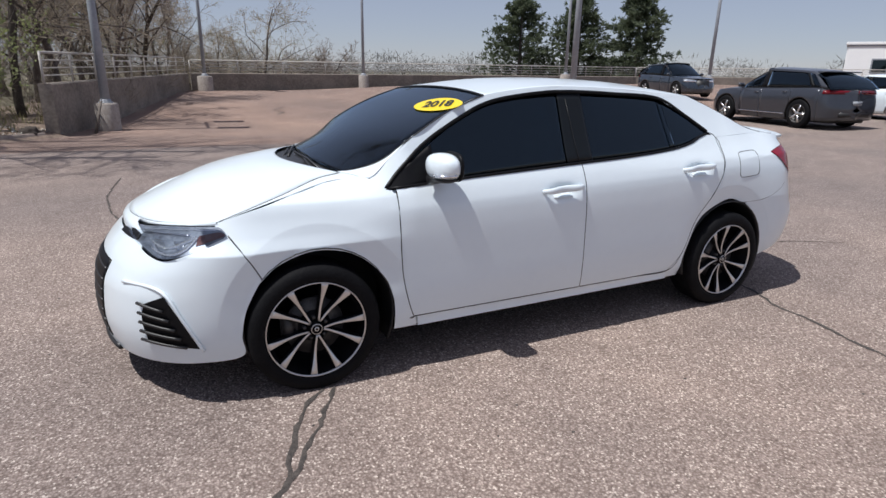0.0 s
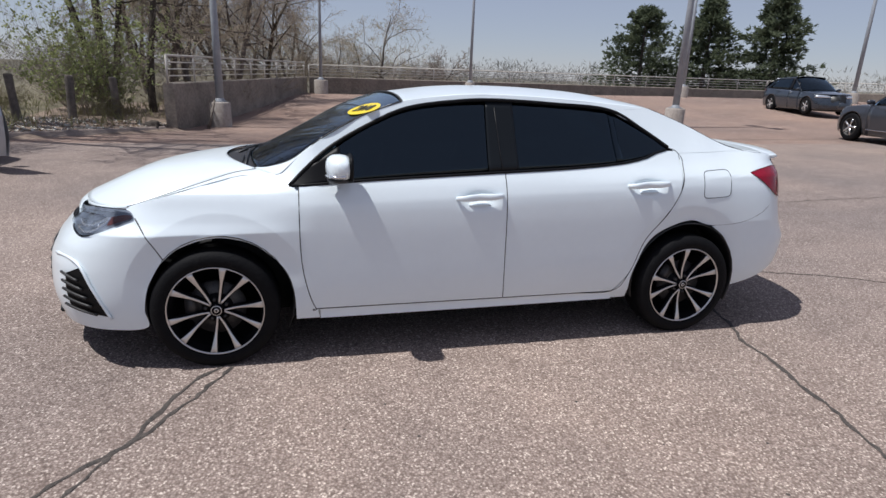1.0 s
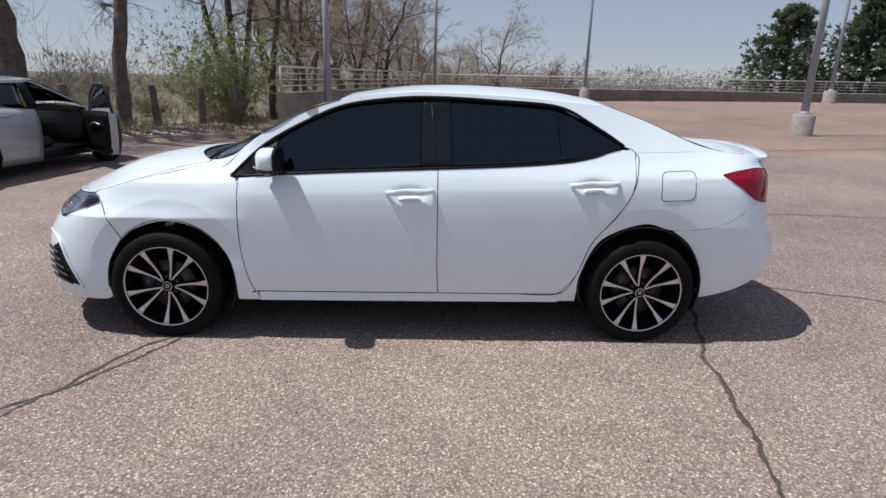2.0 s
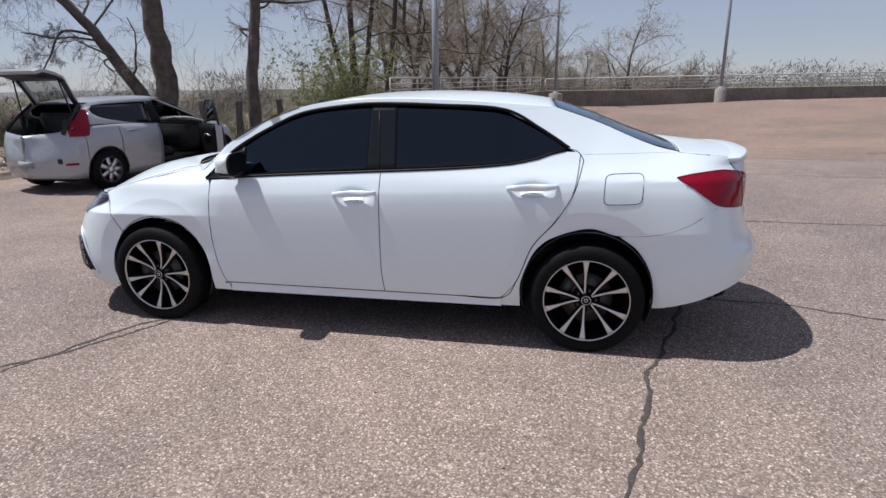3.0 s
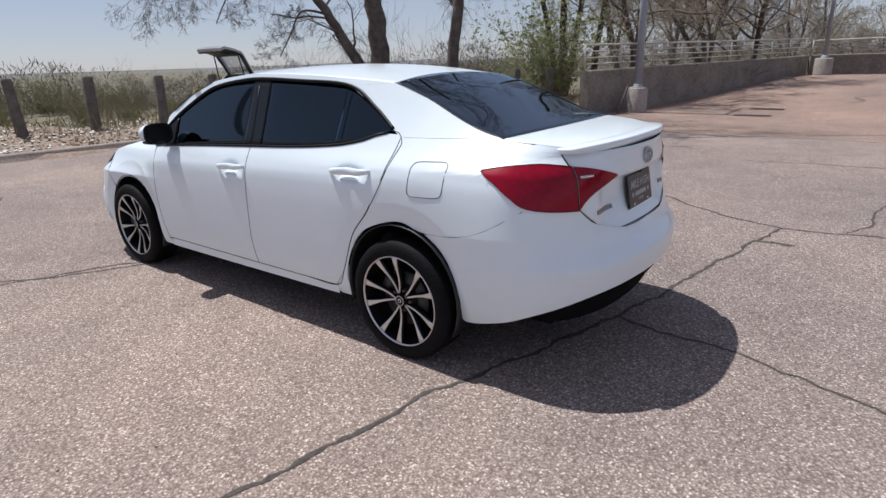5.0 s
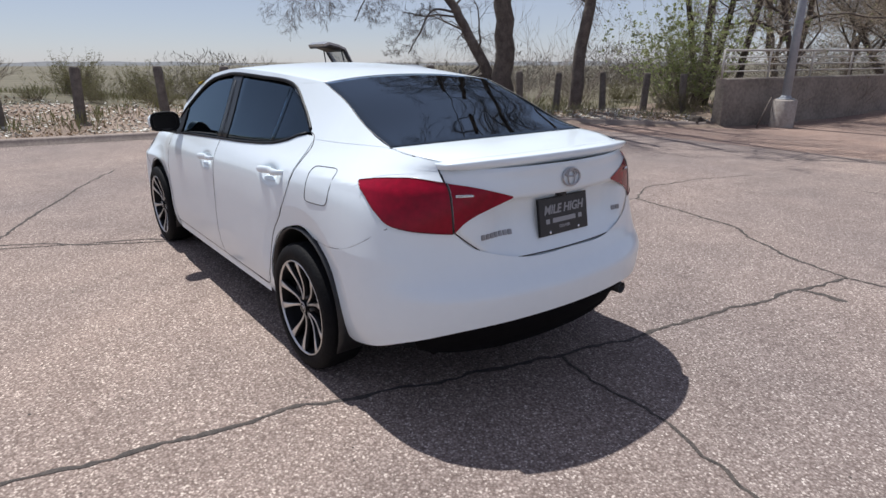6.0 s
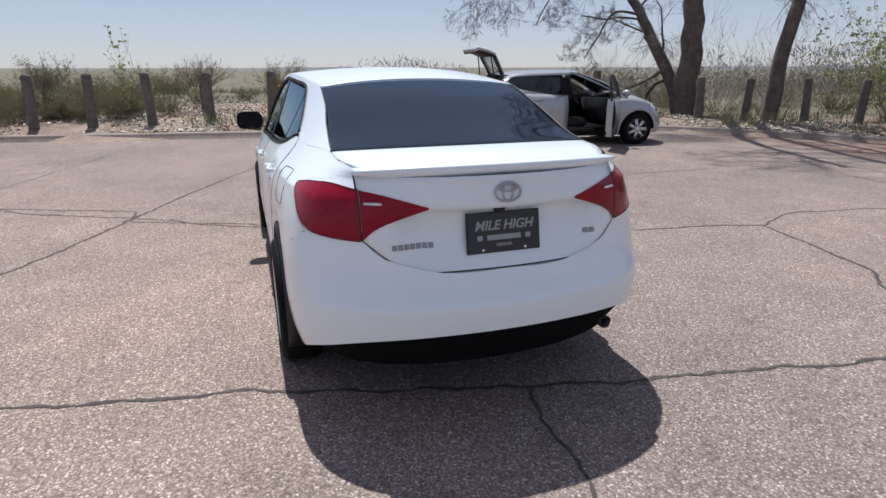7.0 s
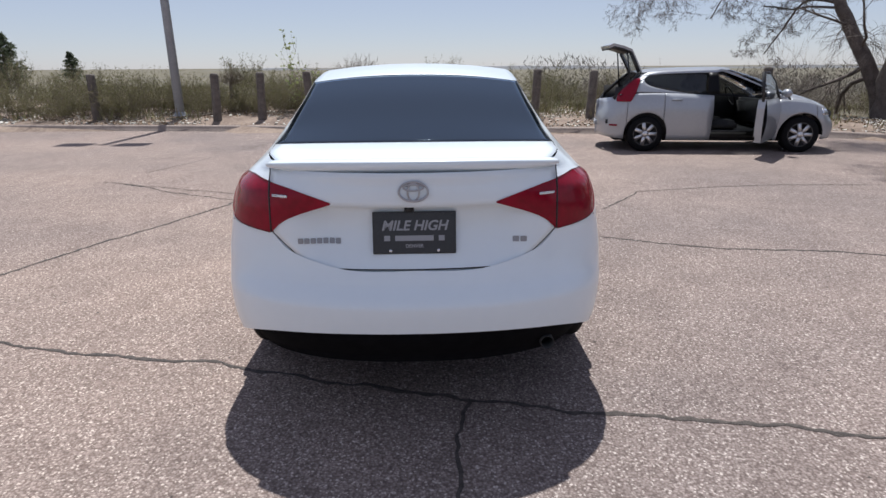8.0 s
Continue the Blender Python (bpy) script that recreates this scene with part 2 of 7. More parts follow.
def smooth_line(points, n):
    """A polyline of n points, smooth through all the given ones, which stay evenly weighted."""
    k = len(points) - 1
    axes = [[(i, p[a]) for i, p in enumerate(points)] for a in range(len(points[0]))]

    def at(s):
        i = min(int(s), k - 1)
        t = s - i
        out = []
        for a in axes:
            p0, p1, p2, p3 = a[max(i - 1, 0)][1], a[i][1], a[i + 1][1], a[min(i + 2, k)][1]
            out.append(0.5 * (2 * p1 + (p2 - p0) * t + (2 * p0 - 5 * p1 + 4 * p2 - p3) * t * t + (3 * p1 - p0 - 3 * p2 + p3) * t**3))
        return tuple(out)

    return [at(k * j / (n - 1)) for j in range(n)]


def grid(rows, closed=False):
    """A bmesh of quads from rows of 3D points."""
    bm = bmesh.new()
    vs = [[bm.verts.new(p) for p in row] for row in rows]
    m = len(vs[0])
    for i in range(len(vs) - 1):
        for j in range(m if closed else m - 1):
            quad = [vs[i][j], vs[i + 1][j], vs[i + 1][(j + 1) % m], vs[i][(j + 1) % m]]
            bm.faces.new(quad)
    return bm


def tube(points, r, sides=8, r_end=None, caps=True, bm=None):
    """A round bar along a polyline."""
    bm = bm or bmesh.new()
    pts = [Vector(p) for p in points]
    r_end = r if r_end is None else r_end
    rings = []
    side = None
    for i, p in enumerate(pts):
        way = (pts[min(i + 1, len(pts) - 1)] - pts[max(i - 1, 0)]).normalized()
        if side is None:
            side = way.orthogonal().normalized()
        side = (side - way * side.dot(way)).normalized()
        up = way.cross(side)
        rad = r + (r_end - r) * i / max(1, len(pts) - 1)
        rings.append([bm.verts.new(p + rad * (math.cos(a) * side + math.sin(a) * up)) for a in (2 * math.pi * k / sides for k in range(sides))])
    for a, b in zip(rings, rings[1:]):
        for k in range(sides):
            bm.faces.new((a[k], a[(k + 1) % sides], b[(k + 1) % sides], b[k]))
    if caps:
        bm.faces.new(rings[0][::-1])
        bm.faces.new(rings[-1])
    return bm


def box(x0, y0, z0, x1, y1, z1, bevel=0.0, bm=None):
    bm = bm or bmesh.new()
    made = bmesh.ops.create_cube(bm, size=1, matrix=Matrix.LocRotScale(((x0 + x1) / 2, (y0 + y1) / 2, (z0 + z1) / 2), None, (x1 - x0, y1 - y0, z1 - z0)))
    if bevel:
        edges = {e for v in made["verts"] for e in v.link_edges}
        bmesh.ops.bevel(bm, geom=list(edges), offset=bevel, segments=2, affect="EDGES")
    return bm


def turned(profile, n=48, axis="y", bm=None):
    """A body of revolution: profile of (radius, along) round the axis through the origin."""
    bm = bm or bmesh.new()
    rows = []
    for r, a in profile:
        row = []
        for k in range(n):
            c, s = math.cos(2 * math.pi * k / n), math.sin(2 * math.pi * k / n)
            row.append(bm.verts.new((r * c, a, r * s) if axis == "y" else (r * c, r * s, a)))
        rows.append(row)
    for a, b in zip(rows, rows[1:]):
        for k in range(n):
            bm.faces.new((a[k], a[(k + 1) % n], b[(k + 1) % n], b[k]))
    return bm


def mirrored(bm):
    """A copy of a bmesh on the other side of the plane y = 0."""
    other = bm.copy()
    for v in other.verts:
        v.co.y = -v.co.y
    bmesh.ops.reverse_faces(other, faces=other.faces)
    return other


def text_mesh(words, size, depth=0.001, shear=0.0, bold=0.0):
    """The built-in font's letters as a bmesh in the xy plane, centred."""
    curve = bpy.data.curves.new("letters", "FONT")
    curve.body, curve.size, curve.extrude, curve.align_x, curve.align_y, curve.shear, curve.offset = words, size, depth, "CENTER", "CENTER", shear, bold
    ob = new("letters", curve)
    me = bpy.data.meshes.new_from_object(ob.evaluated_get(bpy.context.evaluated_depsgraph_get()))
    bm = bmesh.new()
    bm.from_mesh(me)
    bpy.data.objects.remove(ob)
    bpy.data.curves.remove(curve)
    bpy.data.meshes.remove(me)
    return bm

# ---- the white sedan: front towards -x, its left side towards -y ----
FRONT_WHEEL, REAR_WHEEL, HUB_Z = -1.35, 1.35, 0.305
PLAN = [(-2.3, 0.83), (-1.7, 0.845), (-1.35, 0.842), (-0.9, 0.843), (0, 0.845), (0.9, 0.846), (1.2, 0.838), (1.4, 0.827), (1.7, 0.822), (2.4, 0.80)]
SECTION = [(-0.75, 0.10), (-0.66, 0.06), (-0.585, 0.03), (-0.5, 0.013), (-0.4, 0.005), (-0.28, 0.007), (-0.15, 0.011), (-0.05, 0.019), (-0.006, 0.026), (0.006, 0.029), (0.03, 0.038), (0.07, 0.056), (0.13, 0.090), (0.2, 0.123), (0.5, 0.243), (0.6, 0.283)]
PULL_FRONT = [(-2.3, 1.4), (-1.7, 1.3), (-1.4, 1.0), (-1.15, 0.6), (-0.95, 0.15), (-0.85, 0.0)]
SHOULDER = [(-0.12, 0.0), (-0.06, 0.034), (0.0, 0.052), (0.062, 0.060), (0.09, 0.095), (0.115, 0.140), (0.15, 0.20), (0.3, 0.42)]
PULL_REAR = [(0.3, 0.0), (0.7, 0.1), (1.2, 0.25), (1.5, 0.40), (1.78, 0.62), (2.3, 0.6)]
NOSE = [(0.12, -2.22), (0.2, -2.26), (0.35, -2.285), (0.5, -2.27), (0.6, -2.225), (0.7, -2.14), (0.76, -2.07), (0.83, -1.99), (0.95, -1.85), (1.1, -1.75)]
TAIL = [(0.2, 2.2), (0.28, 2.26), (0.45, 2.335), (0.55, 2.345), (0.64, 2.29), (0.7, 2.265), (0.8, 2.25), (0.9, 2.25), (0.97, 2.248), (1.03, 2.24), (1.06, 2.27), (1.1, 2.30)]
F0, R0, FP, RP = -1.5, 1.6, 3.0, 4.4


def crease(x):
    return 0.86 + 0.035 * max(-1.2, min(1.5, x))


def base_width(x, z):
    q = z - crease(x)
    soft = 0.006 + 0.06 * max(0.0, min(1.0, (-0.95 - x) / 0.25)) + 0.03 * max(0.0, min(1.0, (x - 1.35) / 0.3))
    section = sum(spline(SECTION, q + soft * k) for k in (-1, -0.5, 0, 0.5, 1)) / 5
    w = spline(PLAN, x) - section - 0.25 * max(0.0, x - 1.45) * min(0.24, max(0.0, q + 0.22)) - spline(PULL_FRONT, x) * spline(SHOULDER, q) - spline(PULL_REAR, x) * max(0.0, q - 0.05)
    for ax in (-1.32, 1.345):
        r = math.hypot(x - ax, z - 0.34)
        rise = max(0.0, min(1.0, (0.455 - r) / 0.09))
        w -= 0.014 * rise * max(0.0, min(1.0, (z - 0.30) / 0.25))
    for hx, hz in ((0.02, 0.853), (1.035, 0.912)):
        w -= 0.034 * math.exp(-(((x - hx) / 0.080) ** 2) - ((z - hz) / 0.031) ** 2)
    return w


def width(x, z):
    """Half the body's width at x, z."""
    w = base_width(x, z)
    if x < F0:
        xi = min(1.0, (F0 - x) / (F0 - spline(NOSE, z)))
        w *= math.sqrt(max(0.0, 1 - xi**FP))
    if x > R0:
        xi = min(1.0, (x - R0) / (spline(TAIL, z) - R0))
        w *= math.sqrt(max(0.0, 1 - xi**RP))
    return w


def on_side(x, z, out=0.0):
    return Vector((x, -width(x, z) - out, z))


def corner(e, p):
    """The point of the rounded corner at the angle e from the side: parts of its length and of its width."""
    if e >= math.pi / 2 - 1e-6:
        return 1.0, 0.0
    t, lo, hi = math.tan(e), 0.0, 1.0
    for _ in range(26):
        xi = (lo + hi) / 2
        if xi**p + (xi / t) ** 2 > 1:
            hi = xi
        else:
            lo = xi
    return lo, math.sqrt(max(0.0, 1 - lo**p))


def wrap_tail(e, z, out=0.0):
    """Round the tail: e below 0 is ahead of R0, else the angle from the side (0) to the middle (pi / 2)."""
    long = spline(TAIL, z) - R0
    if e <= 1e-6:
        return on_side(R0 + e * long, z, out)
    xi, eta = corner(e, RP)
    x = R0 + long * xi
    return Vector((x + out * xi, -base_width(x, z) * eta - out * eta, z))


def tail_x(x, z):
    xi = (x - R0) / (spline(TAIL, z) - R0)
    return xi if xi <= 0 else math.atan2(xi, math.sqrt(max(0.0, 1 - xi**RP)))


def tail_y(y, z):
    lo, hi = 0.3, math.pi / 2
    for _ in range(24):
        mid = (lo + hi) / 2
        if -wrap_tail(mid, z).y > y:
            lo = mid
        else:
            hi = mid
    return lo


def wrap_nose(e, z, out=0.0):
    long = F0 - spline(NOSE, z)
    if e <= 1e-6:
        return on_side(F0 - e * long, z, out)
    side = 1
    if e > math.pi / 2:
        e, side = math.pi - e, -1
    xi, eta = corner(e, FP)
    x = F0 - long * xi
    return Vector((x - out * xi, -side * (base_width(x, z) * eta + out * eta), z))


def nose_e(x, z):
    xi = (F0 - x) / (F0 - spline(NOSE, z))
    return xi if xi <= 0 else math.atan2(min(1.0, xi), math.sqrt(max(0.0, 1 - min(1.0, xi) ** FP)))


def nose_y(y, z):
    lo, hi = 0.2, math.pi / 2
    for _ in range(24):
        mid = (lo + hi) / 2
        if -wrap_nose(mid, z).y > y:
            lo = mid
        else:
            hi = mid
    return lo


class Rows(list):
    """Rows of points with the surface's own normals beside them."""

    normals = None


def ruled(a, b, n, m, place, inset=0.0016):
    """Rows between two lines of the same number of points; n steps along, m across; place turns a 2D point into a 3D one."""
    la, lb = smooth_line(a, n), smooth_line(b, n)
    rows = Rows()
    rows.normals = []
    h = 0.004
    for p, q in zip(la, lb):
        gap = math.dist(p, q)
        lo = min(0.3, inset / gap) if gap > 1e-6 else 0.0
        row, nrm = [], []
        for j in range(m + 1):
            u, v = (p[k] + (q[k] - p[k]) * (lo + (1 - 2 * lo) * j / m) for k in range(2))
            row.append(place(u, v))
            du, dv = place(u + h, v) - place(u - h, v), place(u, v + h) - place(u, v - h)
            c = du.cross(dv)
            nrm.append(c.normalized() if c.length > 1e-12 else Vector((0, -1, 0)))
        rows.append(row)
        rows.normals.append(nrm)
    return rows


def outward(bm):
    """Turns the faces of a body panel away from the car's middle."""
    bmesh.ops.recalc_face_normals(bm, faces=bm.faces)
    bm.faces.ensure_lookup_table()
    score = sum(f.normal.dot(f.calc_center_median() - Vector((max(-1.2, min(1.3, f.calc_center_median().x)), 0, 0.5))) * f.calc_area() for f in bm.faces)
    if score < 0:
        bmesh.ops.reverse_faces(bm, faces=bm.faces)
    return bm


def keep_normals(ob, normals):
    """Gives a panel the smooth surface's normals, so that neighbouring panels shade as one body."""
    me = ob.data
    out = []
    for v, n in zip(me.vertices, normals):
        out.append(n if n.dot(v.normal) > 0 else -n)
    me.normals_split_custom_set_from_vertices(out)


def both(name, rows, mat, parent, label="", thick=0.003, joined=False):
    """A panel on the left side and its twin on the right, or both as one mesh across the middle."""
    bm = outward(grid(rows))
    normals = [n for row in rows.normals for n in row] if isinstance(rows, Rows) and rows.normals else None
    other = mirrored(bm)
    if joined:
        me = bpy.data.meshes.new("half")
        other.to_mesh(me)
        other.free()
        bm.from_mesh(me)
        bpy.data.meshes.remove(me)
        ob = part(name, bm, mat, parent, label, thick=0.003)
        ob.modifiers.clear()
        if normals:
            keep_normals(ob, normals + [Vector((n.x, -n.y, n.z)) for n in normals])
        return ob, ob
    pair = part(name, bm, mat, parent, label, thick=thick), part(name, other, mat, parent, label, thick=thick)
    if normals and mat is PAINT:
        for ob, flip in zip(pair, (1, -1)):
            ob.modifiers.clear()
            keep_normals(ob, [Vector((n.x, n.y * flip, n.z)) for n in normals])
    return pair


def both_tubes(name, points, r, mat, parent, label=""):
    bm = tube(points, r, 6)
    other = mirrored(bm)
    return part(name, bm, mat, parent, label), part(name, other, mat, parent, label)


def dome(edge, middle, n, m, bulge=2.2):
    """Rows from the left edge over the middle to the right edge."""
    rows = []
    for e, c in zip(smooth_line(edge, n), smooth_line(middle, n)):
        row = []
        for j in range(-m, m + 1):
            t = abs(j) / m
            k = t**bulge
            row.append((c[0] + (e[0] - c[0]) * t * t, math.copysign(abs(e[1]) * t, j), c[2] + (e[2] - c[2]) * k))
        rows.append(row)
    return rows


def sheet(name, rows, mat, parent, label="", up=True, thick=0.004):
    bm = grid(rows)
    bm.faces.ensure_lookup_table()
    bm.normal_update()
    mean = sum((f.normal for f in bm.faces), Vector())
    if (mean.z < 0) == up:
        bmesh.ops.reverse_faces(bm, faces=bm.faces)
    return part(name, bm, mat, parent, label, thick=thick)


WINDOW_LINE = [(-0.97, 0.925), (-0.78, 1.10), (-0.54, 1.235), (-0.34, 1.315), (-0.06, 1.355), (0.16, 1.364), (0.48, 1.352), (0.85, 1.325)]
ROOF_EDGE = [(-1.03, 0.965), (-0.83, 1.135), (-0.59, 1.27), (-0.38, 1.345), (-0.08, 1.384), (0.16, 1.392), (0.48, 1.382), (0.85, 1.358)]
HOOD_EDGE = [(-1.03, 0.967), (-1.2, 0.958), (-1.43, 0.907), (-1.72, 0.826)]

sedan = thing("sedan_car", "clean white four-door sedan with dark tinted windows, parked on asphalt", "car")
# inner body side, a finger behind the outer panels
for sgn in (1, -1):
    rows = []
    for i in range(121):
        x = -1.70 + 3.40 * i / 120
        z0 = 0.23
        for ax, az, ar in ((-1.32, 0.332, 0.362), (1.345, 0.345, 0.365)):
            if abs(x - ax) < ar:
                z0 = max(z0, az + math.sqrt(ar * ar - (x - ax) ** 2))
        z1 = 0.78 if x < -1.6 else spline([(-1.6, 0.80), (-1.0, 0.92), (0.2, 0.98), (1.2, 1.06), (1.9, 0.95)], x)
        rows.append([(x, -sgn * (width(x, z0 + (z1 - z0) * j / 10) - 0.009), z0 + (z1 - z0) * j / 10) for j in range(11)])
    part("inner_side", grid(rows), PAINT, sedan, thick=0.003)
# front fender, from the wheel arch out to the bumper seam, hood edge and door
both("front_fender", ruled(
        [(-1.590, 0.558), (-1.50, 0.632), (-1.36, 0.677), (-1.23, 0.668), (-1.12, 0.62), (-1.01, 0.51), (-0.966, 0.39), (-0.96, 0.225)],
        [(-1.712, 0.772), (-1.72, 0.825), (-1.43, 0.906), (-1.2, 0.957), (-1.03, 0.966), (-0.927, 0.88), (-0.925, 0.62), (-0.835, 0.225)], 141, 44, on_side), PAINT, sedan)
HOOD_SIDE = smooth_line([tuple(on_side(*p)) for p in HOOD_EDGE], 25)
HOOD_MID = smooth_line([(-1.335, 0, 0.998), (-1.5, 0, 0.982), (-1.77, 0, 0.921), (-2.09, 0, 0.775)], 25)
HOOD_SEAM = [(0, 0.80), (0.33, 0.915), (0.66, 0.97), (1, 1.0)]


def hood_at(i, t):
    """A place on the bonnet skin: i rows from the windshield forward, t from the middle (0) to the body side (1)."""
    e, c = HOOD_SIDE[i], HOOD_MID[i]
    return (c[0] + (e[0] - c[0]) * t * t, e[1] * t, c[2] + (e[2] - c[2]) * abs(t) ** 3)


HOOD_ROWS = [[hood_at(i, spline(HOOD_SEAM, i / 24) * -j / 14) for j in range(-14, 15)] for i in range(25)]
hood = sheet("hood", HOOD_ROWS, PAINT, sedan)
both("fender_top", [[hood_at(i, spline(HOOD_SEAM, i / 24) + (1 - spline(HOOD_SEAM, i / 24)) * k / 6) for k in range(7)] for i in range(25)], PAINT, sedan)
# strip between the hood's front edge, the headlights and the front bumper
low = [wrap_nose(nose_e(*p), p[1], -0.001) for p in ((-1.722, 0.812), (-1.85, 0.803), (-1.98, 0.778), (-2.075, 0.746))] + [wrap_nose(nose_y(y, z), z, -0.001) for y, z in ((0.5, 0.730), (0.25, 0.72), (0.0, 0.714))]
low = smooth_line([tuple(p) for p in low], 15)
rows = []
for a, b in zip(HOOD_ROWS[-1][:15], low):
    mid = [(a[k] + b[k]) / 2 for k in range(3)]
    mid[0] -= 0.012
    mid[2] += 0.006
    rows.append(smooth_line([(a[0], a[1], a[2] - 0.004), tuple(mid), tuple(b)], 7))
both("nose_panel", rows, PAINT, sedan, joined=True)
# doors
FRONT_DOOR = ([(-0.925, 0.905), (-0.925, 0.62), (-0.905, 0.44), (-0.855, 0.285)], [(0.1695, 0.985), (0.1705, 0.75), (0.1725, 0.45), (0.1825, 0.285)])
REAR_DOOR = ([(0.1705, 0.986), (0.1715, 0.75), (0.1735, 0.45), (0.1835, 0.285)], [(1.285, 1.09), (1.255, 0.90), (1.165, 0.745), (1.045, 0.60), (0.965, 0.40), (0.875, 0.285)])


def door_rows(front, back, belt, n, m):
    """Rows down a door between its front and back edges; the top edge follows the belt line."""
    rows = ruled(front, back, n, m, lambda x, z: Vector((x, 0, z)))
    out = Rows()
    out.normals = []
    for i, row in enumerate(rows):
        fade = max(0.0, 1 - i / (n * 0.5))
        new_row = []
        for p in row:
            top0 = rows[0][0].z + (rows[0][-1].z - rows[0][0].z) * (p.x - rows[0][0].x) / (rows[0][-1].x - rows[0][0].x)
            new_row.append(on_side(p.x, p.z + fade * (spline(belt, p.x) - top0)))
        out.append(new_row)
        h = 0.004
        out.normals.append([(on_side(p.x + h, p.z) - on_side(p.x - h, p.z)).cross(on_side(p.x, p.z + h) - on_side(p.x, p.z - h)).normalized() for p in new_row])
    return out


BELT = [(-0.97, 0.918), (-0.6, 0.945), (-0.25, 0.964), (0.17, 0.985), (0.57, 1.005), (0.9, 1.032), (1.05, 1.06), (1.2, 1.103), (1.30, 1.10)]
front_door, front_door_r = both("front_door", door_rows(*FRONT_DOOR, BELT, 60, 60), PAINT, sedan)
rear_door, rear_door_r = both("rear_door", door_rows(*REAR_DOOR, BELT, 60, 60), PAINT, sedan)
# rocker sill below the doors
both("rocker_panel", ruled([(-0.835, 0.2795), (0.0, 0.2795), (0.876, 0.2795)], [(-0.835, 0.224), (0.0, 0.226), (0.880, 0.228)], 24, 6, lambda x, z: on_side(x, max(z, 0.262), -0.0008) - Vector((0, 0, max(0.0, 0.262 - z)))), PAINT, sedan)
# rear quarter
quarter = both("rear_quarter", ruled(
    [(0.985, 0.232), (0.985, 0.285), (0.99, 0.40), (1.06, 0.57), (1.16, 0.653), (1.345, 0.706), (1.50, 0.672), (1.70, 0.688), (1.84, 0.735), (1.985, 0.825)],
    [(0.882, 0.232), (0.882, 0.283), (0.968, 0.40), (1.049, 0.60), (1.17, 0.745), (1.258, 0.90), (1.775, 0.958), (1.83, 0.92), (1.90, 0.875), (1.99, 0.832)], 141, 44, on_side), PAINT, sedan)
both("quarter_shoulder", ruled([(1.258, 0.90), (1.28, 1.0), (1.285, 1.09)], [(1.775, 0.958), (1.88, 1.01), (2.12, 1.035)], 12, 28, on_side, 0.0), PAINT, sedan)
both("quarter_deck", ruled([(1.285, 1.08), (1.5, 1.062), (1.8, 1.042), (2.12, 1.026)], [(1.285, 1.0901), (1.55, 1.098), (1.80, 1.10), (2.125, 1.062)], 20, 4, lambda x, z: on_side(x, z, -0.0012), 0.0), PAINT, sedan)
both("rear_pillar", ruled([(1.285, 1.09), (1.22, 1.122), (1.06, 1.222), (0.85, 1.325)], [(1.80, 1.10), (1.62, 1.15), (1.37, 1.255), (1.14, 1.335)], 22, 16, on_side, 0.0), PAINT, sedan)
both("roof_rail", ruled(WINDOW_LINE, ROOF_EDGE, 40, 4, on_side, 0.0), PAINT, sedan)
both("rail_end", ruled([(0.85, 1.325), (0.98, 1.33), (1.14, 1.335)], [(0.85, 1.358), (0.98, 1.348), (1.14, 1.3355)], 8, 2, on_side, 0.0), PAINT, sedan)
sheet("roof", dome([tuple(on_side(*p)) for p in ROOF_EDGE[3:]] + [tuple(on_side(1.14, 1.336))],
             [(-0.35, 0, 1.372), (-0.08, 0, 1.412), (0.16, 0, 1.428), (0.48, 0, 1.428), (0.85, 0, 1.408), (1.10, 0, 1.372)], 30, 16, 2.2), PAINT, sedan)
WINDSHIELD_EDGE = [(-1.125, -0.550, 0.980), (-0.965, -0.635, 1.038)] + [tuple(on_side(*p)) for p in ((-0.80, 1.157), (-0.59, 1.27), (-0.38, 1.345))]
WINDSHIELD_MID = [(-1.20, 0, 0.998), (-1.04, 0, 1.080), (-0.86, 0, 1.167), (-0.62, 0, 1.27), (-0.355, 0, 1.370)]
outer = smooth_line([hood_at(0, 0.79), hood_at(0, 0.9), hood_at(0, 1.0), tuple(on_side(-0.93, 1.053)), tuple(on_side(-0.80, 1.157))], 19)
both("pillar_foot", [[tuple(p[k] + (q[k] - p[k]) * j / 6 + (0.006 * math.sin(math.pi * j / 6) if k == 2 else 0) for k in range(3)) for j in range(7)] for p, q in zip(outer, smooth_line(WINDSHIELD_EDGE[:3], 19))], PAINT, sedan)
windshield = sheet("windshield", dome(WINDSHIELD_EDGE, WINDSHIELD_MID, 24, 14, 2.2), WINDSHIELD, sedan, "dark tinted windshield")
sheet("rear_window", dome([tuple(on_side(1.145, 1.3345)), tuple(on_side(1.37, 1.255)), tuple(on_side(1.62, 1.15)), tuple(on_side(1.795, 1.102))],
                    [(1.105, 0, 1.370), (1.35, 0, 1.288), (1.60, 0, 1.188), (1.835, 0, 1.107)], 20, 14, 2.2), REAR_GLASS, sedan, "dark tinted rear window")
deck = sheet("trunk_lid", dome([tuple(on_side(1.803, 1.099)), tuple(on_side(1.95, 1.085)), tuple(on_side(2.12, 1.062))],
             [(1.84, 0, 1.106), (2.0, 0, 1.10), (2.19, 0, 1.083)], 14, 14, 2.5), PAINT, sedan)


